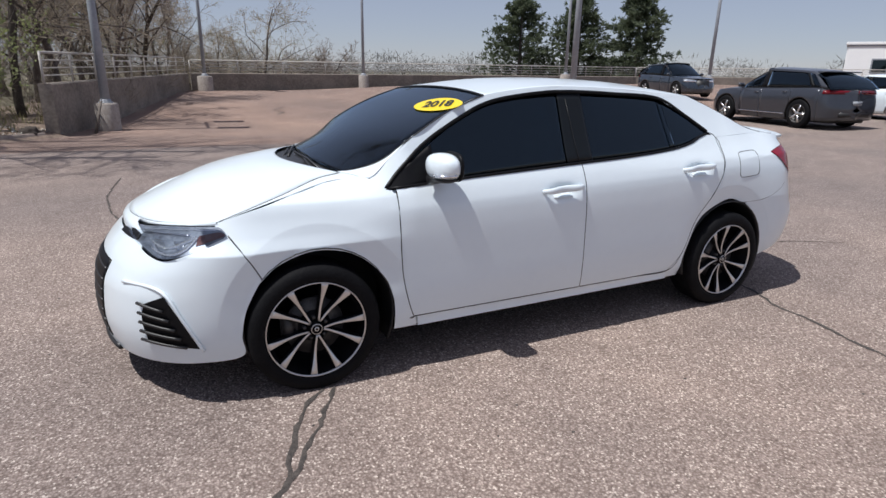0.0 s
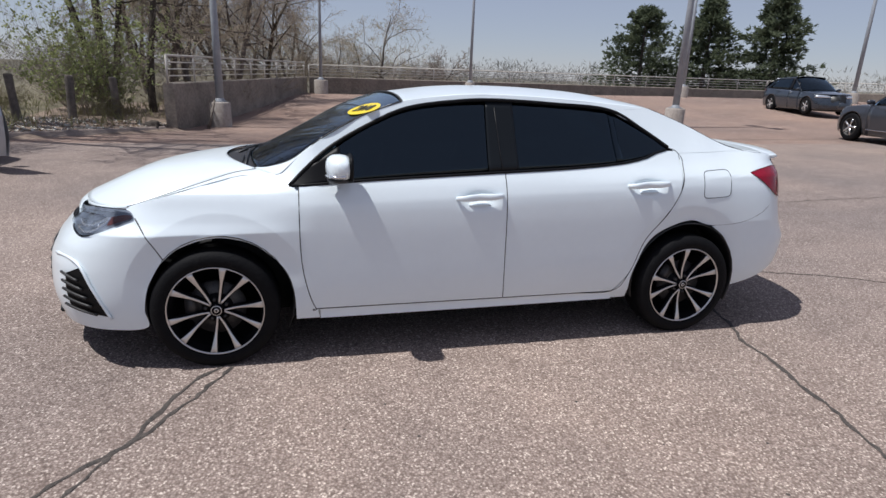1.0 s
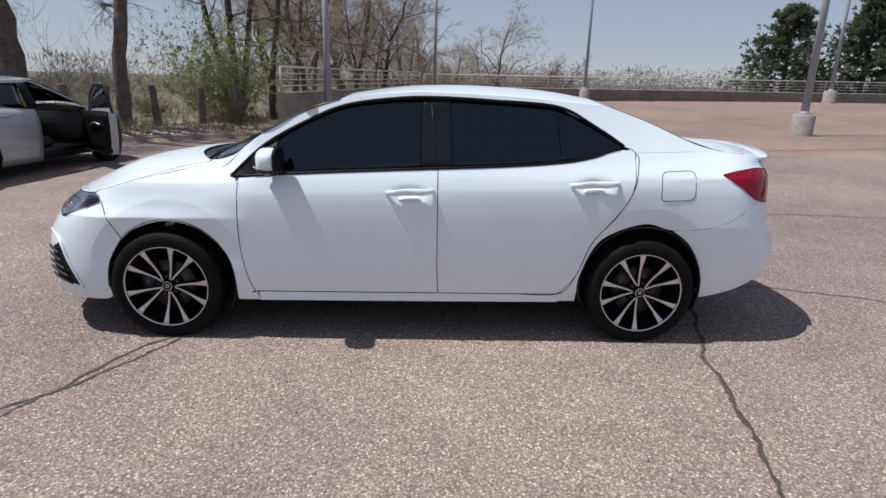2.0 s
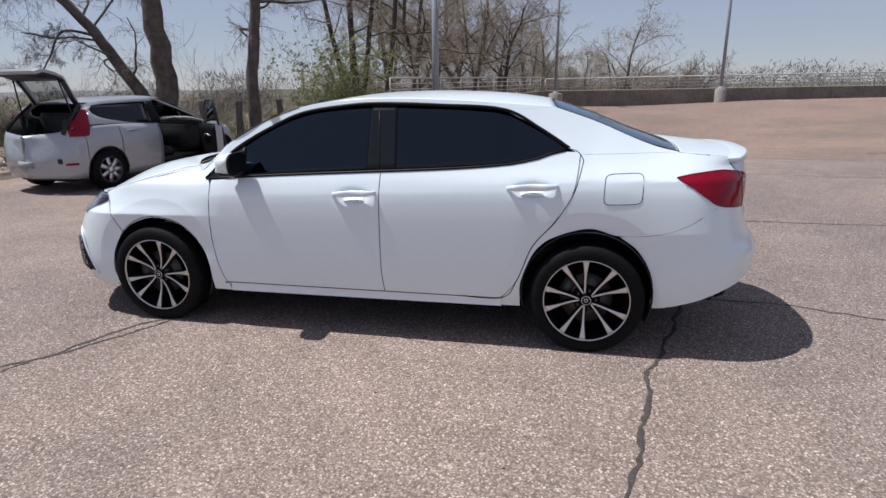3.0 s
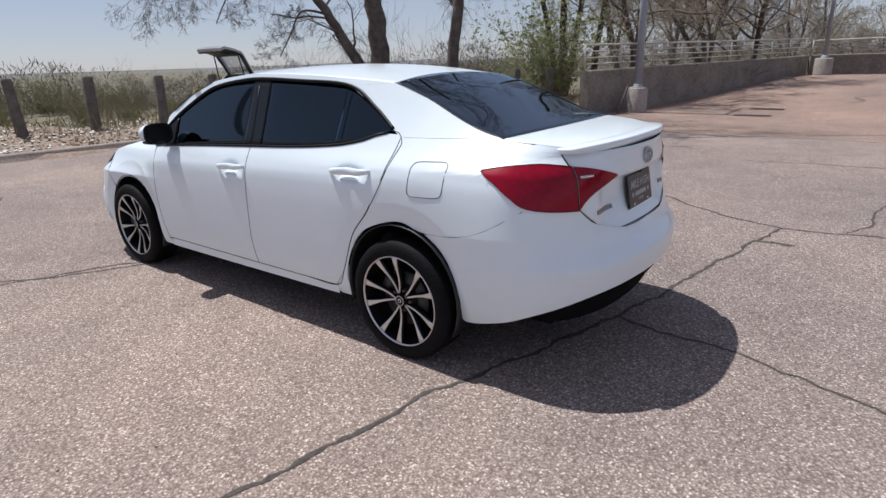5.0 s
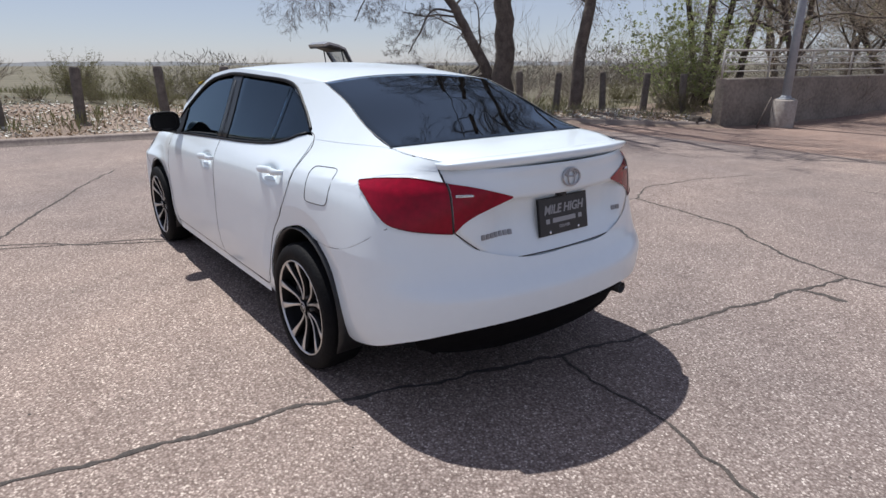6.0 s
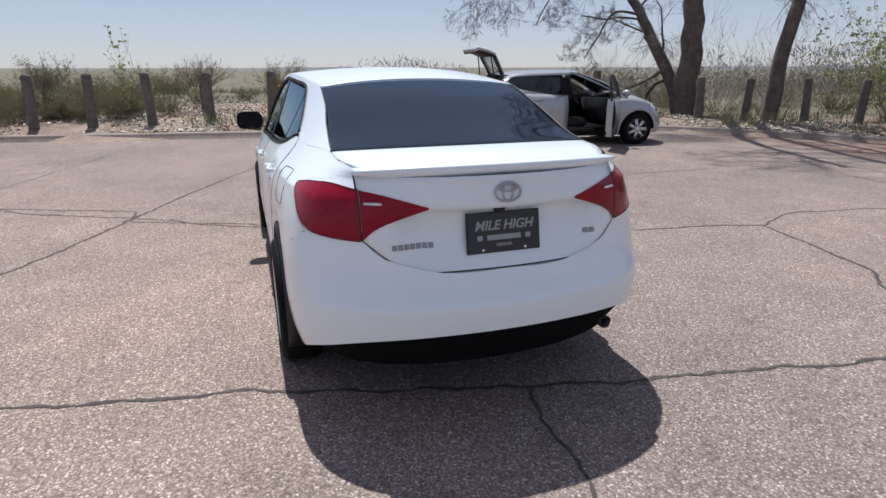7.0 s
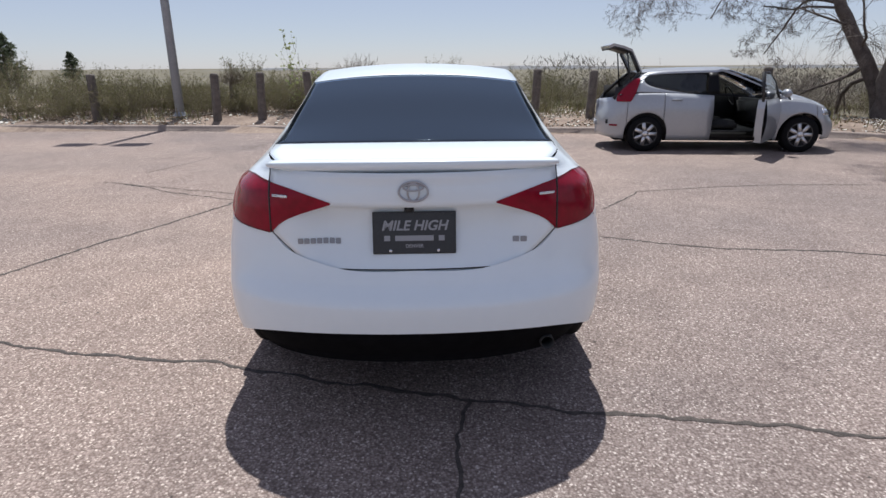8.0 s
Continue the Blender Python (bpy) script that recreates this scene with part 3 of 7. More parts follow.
def tail_face_x(y, z):
    """Trunk face with the hollow for the licence plate below its upper ledge."""
    x = wrap_tail(tail_y(abs(y), z), z).x
    if 0.68 < z < 0.92:
        across = max(0.0, min(1.0, (0.47 - abs(y)) / 0.16))
        across = across * across * (3 - 2 * across)
        x -= 0.052 * across * min(1.0, (z - 0.68) / 0.16) ** 0.7
    return x


SEAM_Y = [(0.687, 0.36), (0.697, 0.40), (0.735, 0.45), (0.775, 0.50), (0.822, 0.545), (0.90, 0.55), (1.0, 0.55), (1.045, 0.55)]
levels = [0.654, 0.6869, 0.692, 0.70, 0.715, 0.74, 0.77, 0.81, 0.85, 0.89, 0.9195, 0.9205, 0.94, 0.965, 0.99, 1.02, 1.045]
rows = []
for z in levels:
    w = spline(SEAM_Y, z)
    rows.append([(tail_face_x(w * j / 16, z) - (0.03 if z < 0.67 else 0.0), w * j / 16, z) for j in range(-16, 17)])
bm = grid(rows)
bmesh.ops.recalc_face_normals(bm, faces=bm.faces)
bm.faces.ensure_lookup_table()
if bm.faces[200].normal.x < 0:
    bmesh.ops.reverse_faces(bm, faces=bm.faces)
part("trunk_face", bm, PAINT, deck, thick=0.004)
rows = []
for z in (0.60, 0.65, 0.70, 0.75, 0.80, 0.84):
    rows.append([(wrap_tail(tail_y(abs(0.60 * j / 14), z), z, -0.006).x - (0.055 if abs(j) < 11 and z > 0.69 else 0.0), 0.60 * j / 14, z) for j in range(-14, 15)])
part("seam_backing", grid(rows), PAINT, deck)
# lip spoiler along the lid's edge
rows = []
for k in range(-20, 21):
    y = 0.556 * k / 20
    t = abs(k) / 20
    x = 2.242 - 0.125 * t**2.6
    top, thick = 1.085 - 0.020 * t**3, 0.042 * (1 - 0.6 * t**5)
    rows.append([(x - 0.16, y, top - 0.008), (x - 0.08, y, top + 0.002), (x - 0.01, y, top + 0.004), (x, y, top - 0.002), (x - 0.004, y, top - thick * 0.6), (x - 0.02, y, top - thick), (x - 0.07, y, top - thick - 0.006)])
bm = grid(rows, closed=True)
bmesh.ops.contextual_create(bm, geom=[e for e in bm.edges if e.is_boundary])
part("spoiler", bm, PAINT, deck, "white lip spoiler")
# bumpers
both("rear_bumper", ruled(
    [(tail_x(1.505, 0.668), 0.668), (tail_x(1.60, 0.598), 0.598), (tail_x(1.67, 0.49), 0.49), (tail_x(1.70, 0.37), 0.37), (tail_x(1.703, 0.262), 0.262), (tail_x(1.89, 0.30), 0.30), (tail_x(2.08, 0.375), 0.375), (tail_y(0.56, 0.428), 0.428), (tail_y(0.3, 0.448), 0.448), (math.pi / 2, 0.453)],
    [(tail_x(1.52, 0.670), 0.670), (tail_x(1.68, 0.684), 0.684), (tail_x(1.80, 0.717), 0.717), (tail_x(1.90, 0.768), 0.768), (tail_x(1.985, 0.822), 0.822), (tail_y(0.62, 0.812), 0.812), (tail_y(0.55, 0.812), 0.812), (tail_y(0.465, 0.742), 0.742), (tail_y(0.25, 0.685), 0.685), (math.pi / 2, 0.684)],
    121, 44, wrap_tail), PAINT, sedan, joined=True)
both("rear_diffuser", ruled([(tail_x(2.09, 0.37), 0.37), (tail_y(0.56, 0.43), 0.43), (tail_y(0.3, 0.45), 0.45), (math.pi / 2, 0.456)],
     [(tail_x(2.07, 0.29), 0.30), (tail_y(0.56, 0.265), 0.285), (tail_y(0.3, 0.25), 0.275), (math.pi / 2, 0.275)], 24, 8, lambda e, z: wrap_tail(e, max(z, 0.31), -0.025 - 0.25 * max(0, 0.40 - z)) - Vector((0, 0, max(0.0, 0.31 - z)))), UNDERBODY, sedan, "black lower diffuser", joined=True)
both("front_bumper", ruled(
    [(nose_e(-1.578, 0.577), 0.577), (nose_e(-1.65, 0.45), 0.45), (nose_e(-1.677, 0.33), 0.33), (nose_e(-1.68, 0.225), 0.225), (nose_e(-1.85, 0.205), 0.205), (nose_e(-2.05, 0.195), 0.195), (nose_y(0.4, 0.19), 0.19), (math.pi / 2, 0.19)],
    [(nose_e(-1.693, 0.772), 0.772), (nose_e(-1.76, 0.747), 0.747), (nose_e(-1.86, 0.705), 0.705), (nose_e(-1.963, 0.672), 0.672), (nose_e(-2.04, 0.706), 0.706), (nose_y(0.5, 0.728), 0.728), (nose_y(0.25, 0.718), 0.718), (math.pi / 2, 0.712)],
    110, 48, lambda e, z: wrap_nose(e, z, 0.0015)), PAINT, sedan, joined=True)
grille = part("grille", grid([[wrap_nose(nose_y(0.37 * j / 10, z) if j > 0 else math.pi - nose_y(-0.37 * j / 10, z), z, 0.004) for j in range(10, -11, -1)] for z in (0.24, 0.30, 0.36, 0.42, 0.48, 0.54, 0.58, 0.61)]), GLOSS_BLACK, sedan, "black lower grille", thick=0.004)
for k in range(7):
    z = 0.265 + 0.05 * k
    part("grille_bar", tube([wrap_nose(nose_y(0.355 * j / 8, z) if j > 0 else math.pi - nose_y(-0.355 * j / 8, z), z, 0.002) for j in range(8, -9, -1)], 0.006, 6), BLACK, grille)
part("front_lip", tube([wrap_nose(nose_y(0.42 * j / 10, 0.2) if j > 0 else math.pi - nose_y(-0.42 * j / 10, 0.2), 0.185 + 0.012 * (abs(j) / 10) ** 3, 0.004) for j in range(10, -11, -1)], 0.014, 8), BLACK, sedan, "black front lip")
# corner vents with slats
for s in (1, -1):
    rows = ruled([(nose_e(-2.05, 0.485), 0.485), (nose_e(-2.065, 0.41), 0.41), (nose_e(-2.05, 0.315), 0.315)], [(nose_e(-1.965, 0.53), 0.53), (nose_e(-1.91, 0.42), 0.42), (nose_e(-1.845, 0.285), 0.285)], 10, 8, lambda e, z: wrap_nose(e, z, 0.004))
    bm = grid(rows)
    bmesh.ops.recalc_face_normals(bm, faces=bm.faces)
    vent = part("corner_vent", bm if s > 0 else mirrored(bm), GLOSS_BLACK, sedan, "black corner vent")
    for k in range(5):
        z = 0.49 - 0.042 * k
        line = [wrap_nose(nose_e(-2.068 + (0.098 + 0.018 * k) * j / 6, z), z - 0.004 * j, 0.014) for j in range(7)]
        part("vent_slat", tube([(p.x, p.y * s, p.z) for p in line], 0.007, 6), BLACK, vent)
    line = [wrap_nose(nose_e(-2.12, 0.56), 0.56, 0.006), wrap_nose(nose_e(-1.975, 0.550), 0.550, 0.006), wrap_nose(nose_e(-1.905, 0.43), 0.43, 0.008), wrap_nose(nose_e(-1.835, 0.275), 0.275, 0.008)]
    part("vent_trim", tube([(p[0], p[1] * s, p[2]) for p in smooth_line([tuple(p) for p in line], 18)], 0.008, 6), PAINT, vent)

# lamps
HEAD_TOP = [(-1.695, 0.778), (-1.725, 0.808), (-1.83, 0.803), (-1.93, 0.788), (-2.02, 0.762), (-2.085, 0.744)]
HEAD_LOW = [(-1.695, 0.774), (-1.79, 0.732), (-1.89, 0.694), (-1.965, 0.680), (-2.03, 0.707), (-2.085, 0.738)]
for side in (0, 1):
    rows = ruled([(nose_e(*p), p[1]) for p in HEAD_TOP], [(nose_e(*p), p[1]) for p in HEAD_LOW], 24, 8, lambda e, z: wrap_nose(e, z, 0.003), 0.001)
    bm = grid(rows)
    outward(bm)
    headlight = part("headlight", mirrored(bm) if side else bm, LAMP_INSIDE, sedan, "dark headlight with chrome reflectors")
    sgn = -1 if side else 1
    for x0, x1, z0, z1 in ((-1.978, -1.935, 0.706, 0.738), (-1.900, -1.862, 0.716, 0.746)):
        lens = ruled([(nose_e(x0, z1), z1), (nose_e(x1, z1 + 0.006), z1 + 0.006)], [(nose_e(x0 + 0.008, z0), z0), (nose_e(x1 - 0.004, z0 + 0.006), z0 + 0.006)], 8, 6, lambda e, z: wrap_nose(e, z, 0.0055))
        bm = outward(grid(lens))
        part("projector", mirrored(bm) if side else bm, PROJECTOR, headlight, thick=0.006)
    fin = ruled([(nose_e(-2.02, 0.752), 0.752), (nose_e(-1.94, 0.768), 0.768), (nose_e(-1.83, 0.778), 0.778)], [(nose_e(-2.015, 0.744), 0.744), (nose_e(-1.935, 0.759), 0.759), (nose_e(-1.835, 0.768), 0.768)], 10, 2, lambda e, z: wrap_nose(e, z, 0.006))
    bm = outward(grid(fin))
    part("reflector", mirrored(bm) if side else bm, CHROME, headlight, thick=0.004)
    for low in (0.0, 0.022):
        hook = ruled([(nose_e(-1.99, 0.716 + low), 0.716 + low), (nose_e(-1.93, 0.703 + low), 0.703 + low), (nose_e(-1.865, 0.727 + low), 0.727 + low), (nose_e(-1.815, 0.772), 0.772)],
                     [(nose_e(-1.985, 0.708 + low), 0.708 + low), (nose_e(-1.93, 0.694 + low), 0.694 + low), (nose_e(-1.857, 0.718 + low), 0.718 + low), (nose_e(-1.800, 0.768), 0.768)], 14, 2, lambda e, z: wrap_nose(e, z, 0.0065))
        bm = outward(grid(hook))
        part("light_guide", mirrored(bm) if side else bm, LAMP_WHITE, headlight, "bright bent light guide", thick=0.003)
    cover = ruled([(nose_e(*p), p[1]) for p in HEAD_TOP], [(nose_e(*p), p[1]) for p in HEAD_LOW], 24, 8, lambda e, z: wrap_nose(e, z, 0.011), 0.001)
    bm = outward(grid(cover))
    part("lamp_cover", mirrored(bm) if side else bm, CLEAR, headlight)
    strip = ruled([(nose_e(*p), p[1] - 0.008) for p in HEAD_TOP[1:]], [(nose_e(*p), p[1] - 0.015) for p in HEAD_TOP[1:]], 16, 2, lambda e, z: wrap_nose(e, z, 0.0065))
    bm = grid(strip)
    bmesh.ops.recalc_face_normals(bm, faces=bm.faces)
    part("light_strip", mirrored(bm) if side else bm, LAMP_WHITE, headlight)
    mark = ruled([(nose_e(-1.703, 0.785), 0.785), (nose_e(-1.727, 0.79), 0.79), (nose_e(-1.80, 0.775), 0.775)], [(nose_e(-1.703, 0.772), 0.772), (nose_e(-1.75, 0.757), 0.757), (nose_e(-1.82, 0.735), 0.735)], 8, 3, lambda e, z: wrap_nose(e, z, 0.0065))
    bm = grid(mark)
    bmesh.ops.recalc_face_normals(bm, faces=bm.faces)
    part("side_marker", mirrored(bm) if side else bm, AMBER, headlight, "amber side marker")

TAIL_TOP = [(tail_x(1.778, 0.983), 0.983), (tail_x(1.86, 0.998), 0.998), (tail_x(1.94, 1.007), 1.007), (tail_x(2.02, 1.011), 1.011), (tail_y(0.5515, 0.998), 0.998)]
TAIL_LOW = [(tail_x(1.778, 0.979), 0.979), (tail_x(1.86, 0.930), 0.930), (tail_x(1.93, 0.880), 0.880), (tail_x(2.01, 0.834), 0.834), (tail_y(0.5515, 0.809), 0.809)]
IN_TOP = [(0.546, 0.997), (0.47, 0.982), (0.39, 0.960), (0.306, 0.934)]
IN_LOW = [(0.546, 0.811), (0.50, 0.852), (0.43, 0.886), (0.306, 0.928)]
for side in (0, 1):
    rows = []
    for i, (p, q) in enumerate(zip(smooth_line(TAIL_TOP, 30), smooth_line(TAIL_LOW, 30))):
        a, b = wrap_tail(*p), wrap_tail(*q)
        back = max(0.0, min(1.0, (i - 12) / 12))
        back = back * back * (3 - 2 * back)
        row = []
        for j in range(13):
            u = j / 12
            z = p[1] + (q[1] - p[1]) * u
            e = p[0] + (q[0] - p[0]) * u
            if back:
                e += back * (tail_y(-a.y + (a.y - b.y) * u, z) - e)
            row.append(wrap_tail(e, z, 0.002))
        rows.append(row)
    bm = grid(rows)
    outward(bm)
    part("tail_light", mirrored(bm) if side else bm, RED_LENS, sedan, "red wrap-around tail light")
    bm = grid(ruled(IN_TOP, IN_LOW, 18, 8, lambda y, z: Vector((wrap_tail(tail_y(y, z), z).x + 0.003, -y, z)), 0.0))
    outward(bm)
    inner = part("inner_tail_light", mirrored(bm) if side else bm, RED_LENS, deck, "red inner tail light")
    bm = box(2.232, -0.536, 0.947, 2.245, -0.473, 0.956, 0.002)
    for v in bm.verts:
        v.co.x = tail_face_x(-v.co.y, v.co.z) + (0.011 if v.co.x > 2.24 else 0.004)
    part("reverse_lamp", mirrored(bm) if side else bm, LAMP_WHITE, deck)

# dark edges round the lamps
for sgn in (1, -1):
    edge = [wrap_tail(p[0], p[1], 0.0025) for p in smooth_line(TAIL_TOP, 24)], [wrap_tail(p[0], p[1], 0.0025) for p in smooth_line(TAIL_LOW, 24)]
    for line in edge:
        part("lamp_edge", tube([(p.x, p.y * sgn, p.z) for p in line], 0.0022, 6), DARK_RED, sedan)
    part("lamp_gap", tube([(p.x, p.y * sgn, p.z) for p in (wrap_tail(tail_y(0.549, 0.81 + 0.188 * k / 8), 0.81 + 0.188 * k / 8, 0.0015) for k in range(9))], 0.0034, 6), BLACK, sedan)
# white inner corners behind the lamps
for sgn in (1, -1):
    rows = []
    for k in range(25):
        z = 0.69 + 0.36 * k / 24
        a, b = tail_x(1.72, z), tail_y(0.5555, z)
        row = [wrap_tail(a + (b - a) * j / 36, z, -0.0014) for j in range(37)]
        rows.append([(p.x, p.y * sgn, p.z) for p in row])
    part("inner_corner", grid(rows), PAINT, sedan)
for sgn in (1, -1):
    rows = ruled([(nose_e(-2.07, 0.744), 0.744), (nose_y(0.45, 0.738), 0.738), (nose_y(0.2, 0.730), 0.730)], [(nose_e(-2.06, 0.728), 0.728), (nose_y(0.46, 0.716), 0.716), (nose_y(0.2, 0.706), 0.706)], 12, 3, lambda e, z: wrap_nose(e, z, 0.006))
    bm = outward(grid(rows))
    part("upper_grille", bm if sgn > 0 else mirrored(bm), GLOSS_BLACK, sedan, "slim black upper grille", thick=0.004)

# seams: black seals deep in the gaps between the panels
def seam(name, pts, parent, place=on_side, r=0.0036, depth=-0.0022, n=40):
    line = [tuple(place(*p, depth)) for p in smooth_line(pts, n)]
    both_tubes(name, line, r, BLACK, parent)


seam("door_seal", [(-0.926, 0.912), (-0.926, 0.62), (-0.906, 0.44), (-0.857, 0.285), (-0.80, 0.2825), (0.0, 0.2825), (0.178, 0.2825)], front_door)
seam("door_seal", [(0.170, 0.985), (0.171, 0.75), (0.173, 0.45), (0.183, 0.283)], rear_door)
seam("door_seal", [(1.30, 1.05), (1.258, 0.90), (1.168, 0.745), (1.047, 0.60), (0.967, 0.40), (0.877, 0.283), (0.60, 0.2825), (0.188, 0.2825)], rear_door)
seam("door_seal", [(1.215, 1.118), (1.265, 1.105), (1.296, 1.07), (1.30, 1.05)], rear_door, n=14)
seam("panel_gap", [(-1.575, 0.58), (-1.62, 0.665), (-1.692, 0.772)], sedan, n=12)
both_tubes("panel_gap", [hood_at(i, spline(HOOD_SEAM, i / 24) * 1.001) for i in range(25)], 0.0021, BLACK, hood)
seam("panel_gap", [(1.51, 0.670), (1.70, 0.686), (1.84, 0.733), (1.985, 0.825)], sedan, depth=-0.0034, r=0.003)
fuel = []
for k in range(41):
    a = 2 * math.pi * k / 40
    cx, cz = math.copysign(abs(math.cos(a)) ** 0.32, math.cos(a)), math.copysign(abs(math.sin(a)) ** 0.32, math.sin(a))
    fuel.append((1.512 + 0.098 * cx + 0.004 * cz, 0.921 + 0.078 * cz + 0.004 * cx))
part("fuel_door_gap", tube([tuple(on_side(*p, 0.0004)) for p in fuel], 0.0019, 6, caps=False), BLACK, quarter[0])
both_tubes("trunk_gap", [(tail_face_x(spline(SEAM_Y, z) + 0.003, z) - 0.003, -spline(SEAM_Y, z) - 0.003, z) for z in levels[1:]], 0.0028, BLACK, deck)
part("trunk_gap", tube([(tail_face_x(0.36 * j / 10, 0.6845) - 0.003, 0.36 * j / 10, 0.6845) for j in range(-10, 11)], 0.0032, 6), BLACK, deck)
both_tubes("trunk_gap", [tuple(on_side(*p, -0.002)) for p in ((1.80, 1.0985), (1.95, 1.0835), (2.12, 1.0605))], 0.0024, BLACK, deck)
part("cowl", grid(dome([(-1.09, -0.56, 0.962), (-1.14, -0.578, 0.958)], [(-1.14, 0, 0.995), (-1.345, 0, 0.982)], 4, 12, 2.2)), BLACK, sedan, "black windshield cowl")
for foot, tip in (((-1.20, -0.46, 0.976), (-1.215, 0.10, 1.000)), ((-1.27, 0.02, 0.988), (-1.14, 0.50, 0.990))):
    blade = part("wiper", tube([foot, tuple((a + b) / 2 + (0.012 if k == 2 else 0) for k, (a, b) in enumerate(zip(foot, tip))), tip], 0.007, 6), BLACK, sedan)
    part("wiper_arm", tube([(foot[0] - 0.03, foot[1] + 0.02, foot[2] - 0.012), tuple((a + b) / 2 + (0.012 if k == 2 else -0.02 if k == 0 else 0) for k, (a, b) in enumerate(zip(foot, tip)))], 0.007, 6), BLACK, blade)

# side windows: panes set in, black frames, pillars
panes = {
    "front_window": ([(-0.955, 0.928), (-0.6, 0.953), (-0.25, 0.972), (0.09, 0.990)], [(-0.905, 0.985), (-0.6, 1.203), (-0.3, 1.325), (0.09, 1.358)]),
    "rear_door_window": ([(0.245, 0.996), (0.57, 1.013), (0.865, 1.036)], [(0.225, 1.360), (0.55, 1.346), (0.845, 1.322)]),
    "quarter_window": ([(0.895, 1.041), (1.05, 1.070), (1.215, 1.116)], [(0.872, 1.312), (1.05, 1.222), (1.22, 1.118)]),
}
for name, (low, high) in panes.items():
    both(name, ruled(low, high, 22, 10, lambda x, z: on_side(x, z, -0.006)), GLASS, front_door if name == "front_window" else rear_door, "dark tinted pane")
PILLAR = material("gloss_pillar_film", (0.008, 0.010, 0.012), 0.3, spec=0.25)
both("middle_pillar", ruled([(0.080, 0.985), (0.255, 0.99)], [(0.080, 1.368), (0.235, 1.370)], 8, 8, lambda x, z: on_side(x, z, -0.003)), PILLAR, sedan, "gloss black door pillar")
both("window_bar", ruled([(0.862, 1.035), (0.898, 1.041)], [(0.842, 1.325), (0.876, 1.313)], 6, 6, lambda x, z: on_side(x, z, -0.004)), GLASS, rear_door, "gloss dark window bar")
both("mirror_sail", ruled([(-0.975, 0.92), (-0.85, 0.93), (-0.70, 0.945)], [(-0.965, 0.935), (-0.86, 1.03), (-0.715, 1.12)], 12, 6, lambda x, z: on_side(x, z, 0.001)), GLOSS_BLACK, front_door, "black mirror mount")
both_tubes("belt_moulding", [tuple(on_side(x, spline(BELT, x) + 0.006, -0.001)) for x in [-0.96 + 2.16 * i / 30 for i in range(31)]], 0.0085, GLOSS_BLACK, front_door, "black belt moulding")
both_tubes("window_frame", [tuple(on_side(*p, -0.003)) for p in smooth_line(WINDOW_LINE + [(1.06, 1.222), (1.22, 1.122)], 60)], 0.011, GLOSS_BLACK, front_door, "black window frame")
both_tubes("pillar_trim", [tuple(on_side(0.158 - 0.03 * t, 0.99 + 0.36 * t, 0.0)) for t in (0, 0.33, 0.66, 0.93)], 0.0018, BLACK, front_door)
part("windshield_trim", tube([p for p in dome([tuple(on_side(*ROOF_EDGE[3]))] * 2, [(-0.355, 0, 1.371)] * 2, 2, 12)[0]], 0.006, 6), BLACK, sedan)
both_tubes("windshield_trim", smooth_line(WINDSHIELD_EDGE, 24), 0.0035, BLACK, sedan)
both_tubes("rear_window_trim", [tuple(on_side(*p, -0.003)) for p in smooth_line([(1.80, 1.10), (1.62, 1.15), (1.37, 1.255), (1.14, 1.335)], 20)], 0.0032, BLACK, sedan)

# mirrors, handles
def squared(v):
    return math.copysign(abs(v) ** 0.6, v)


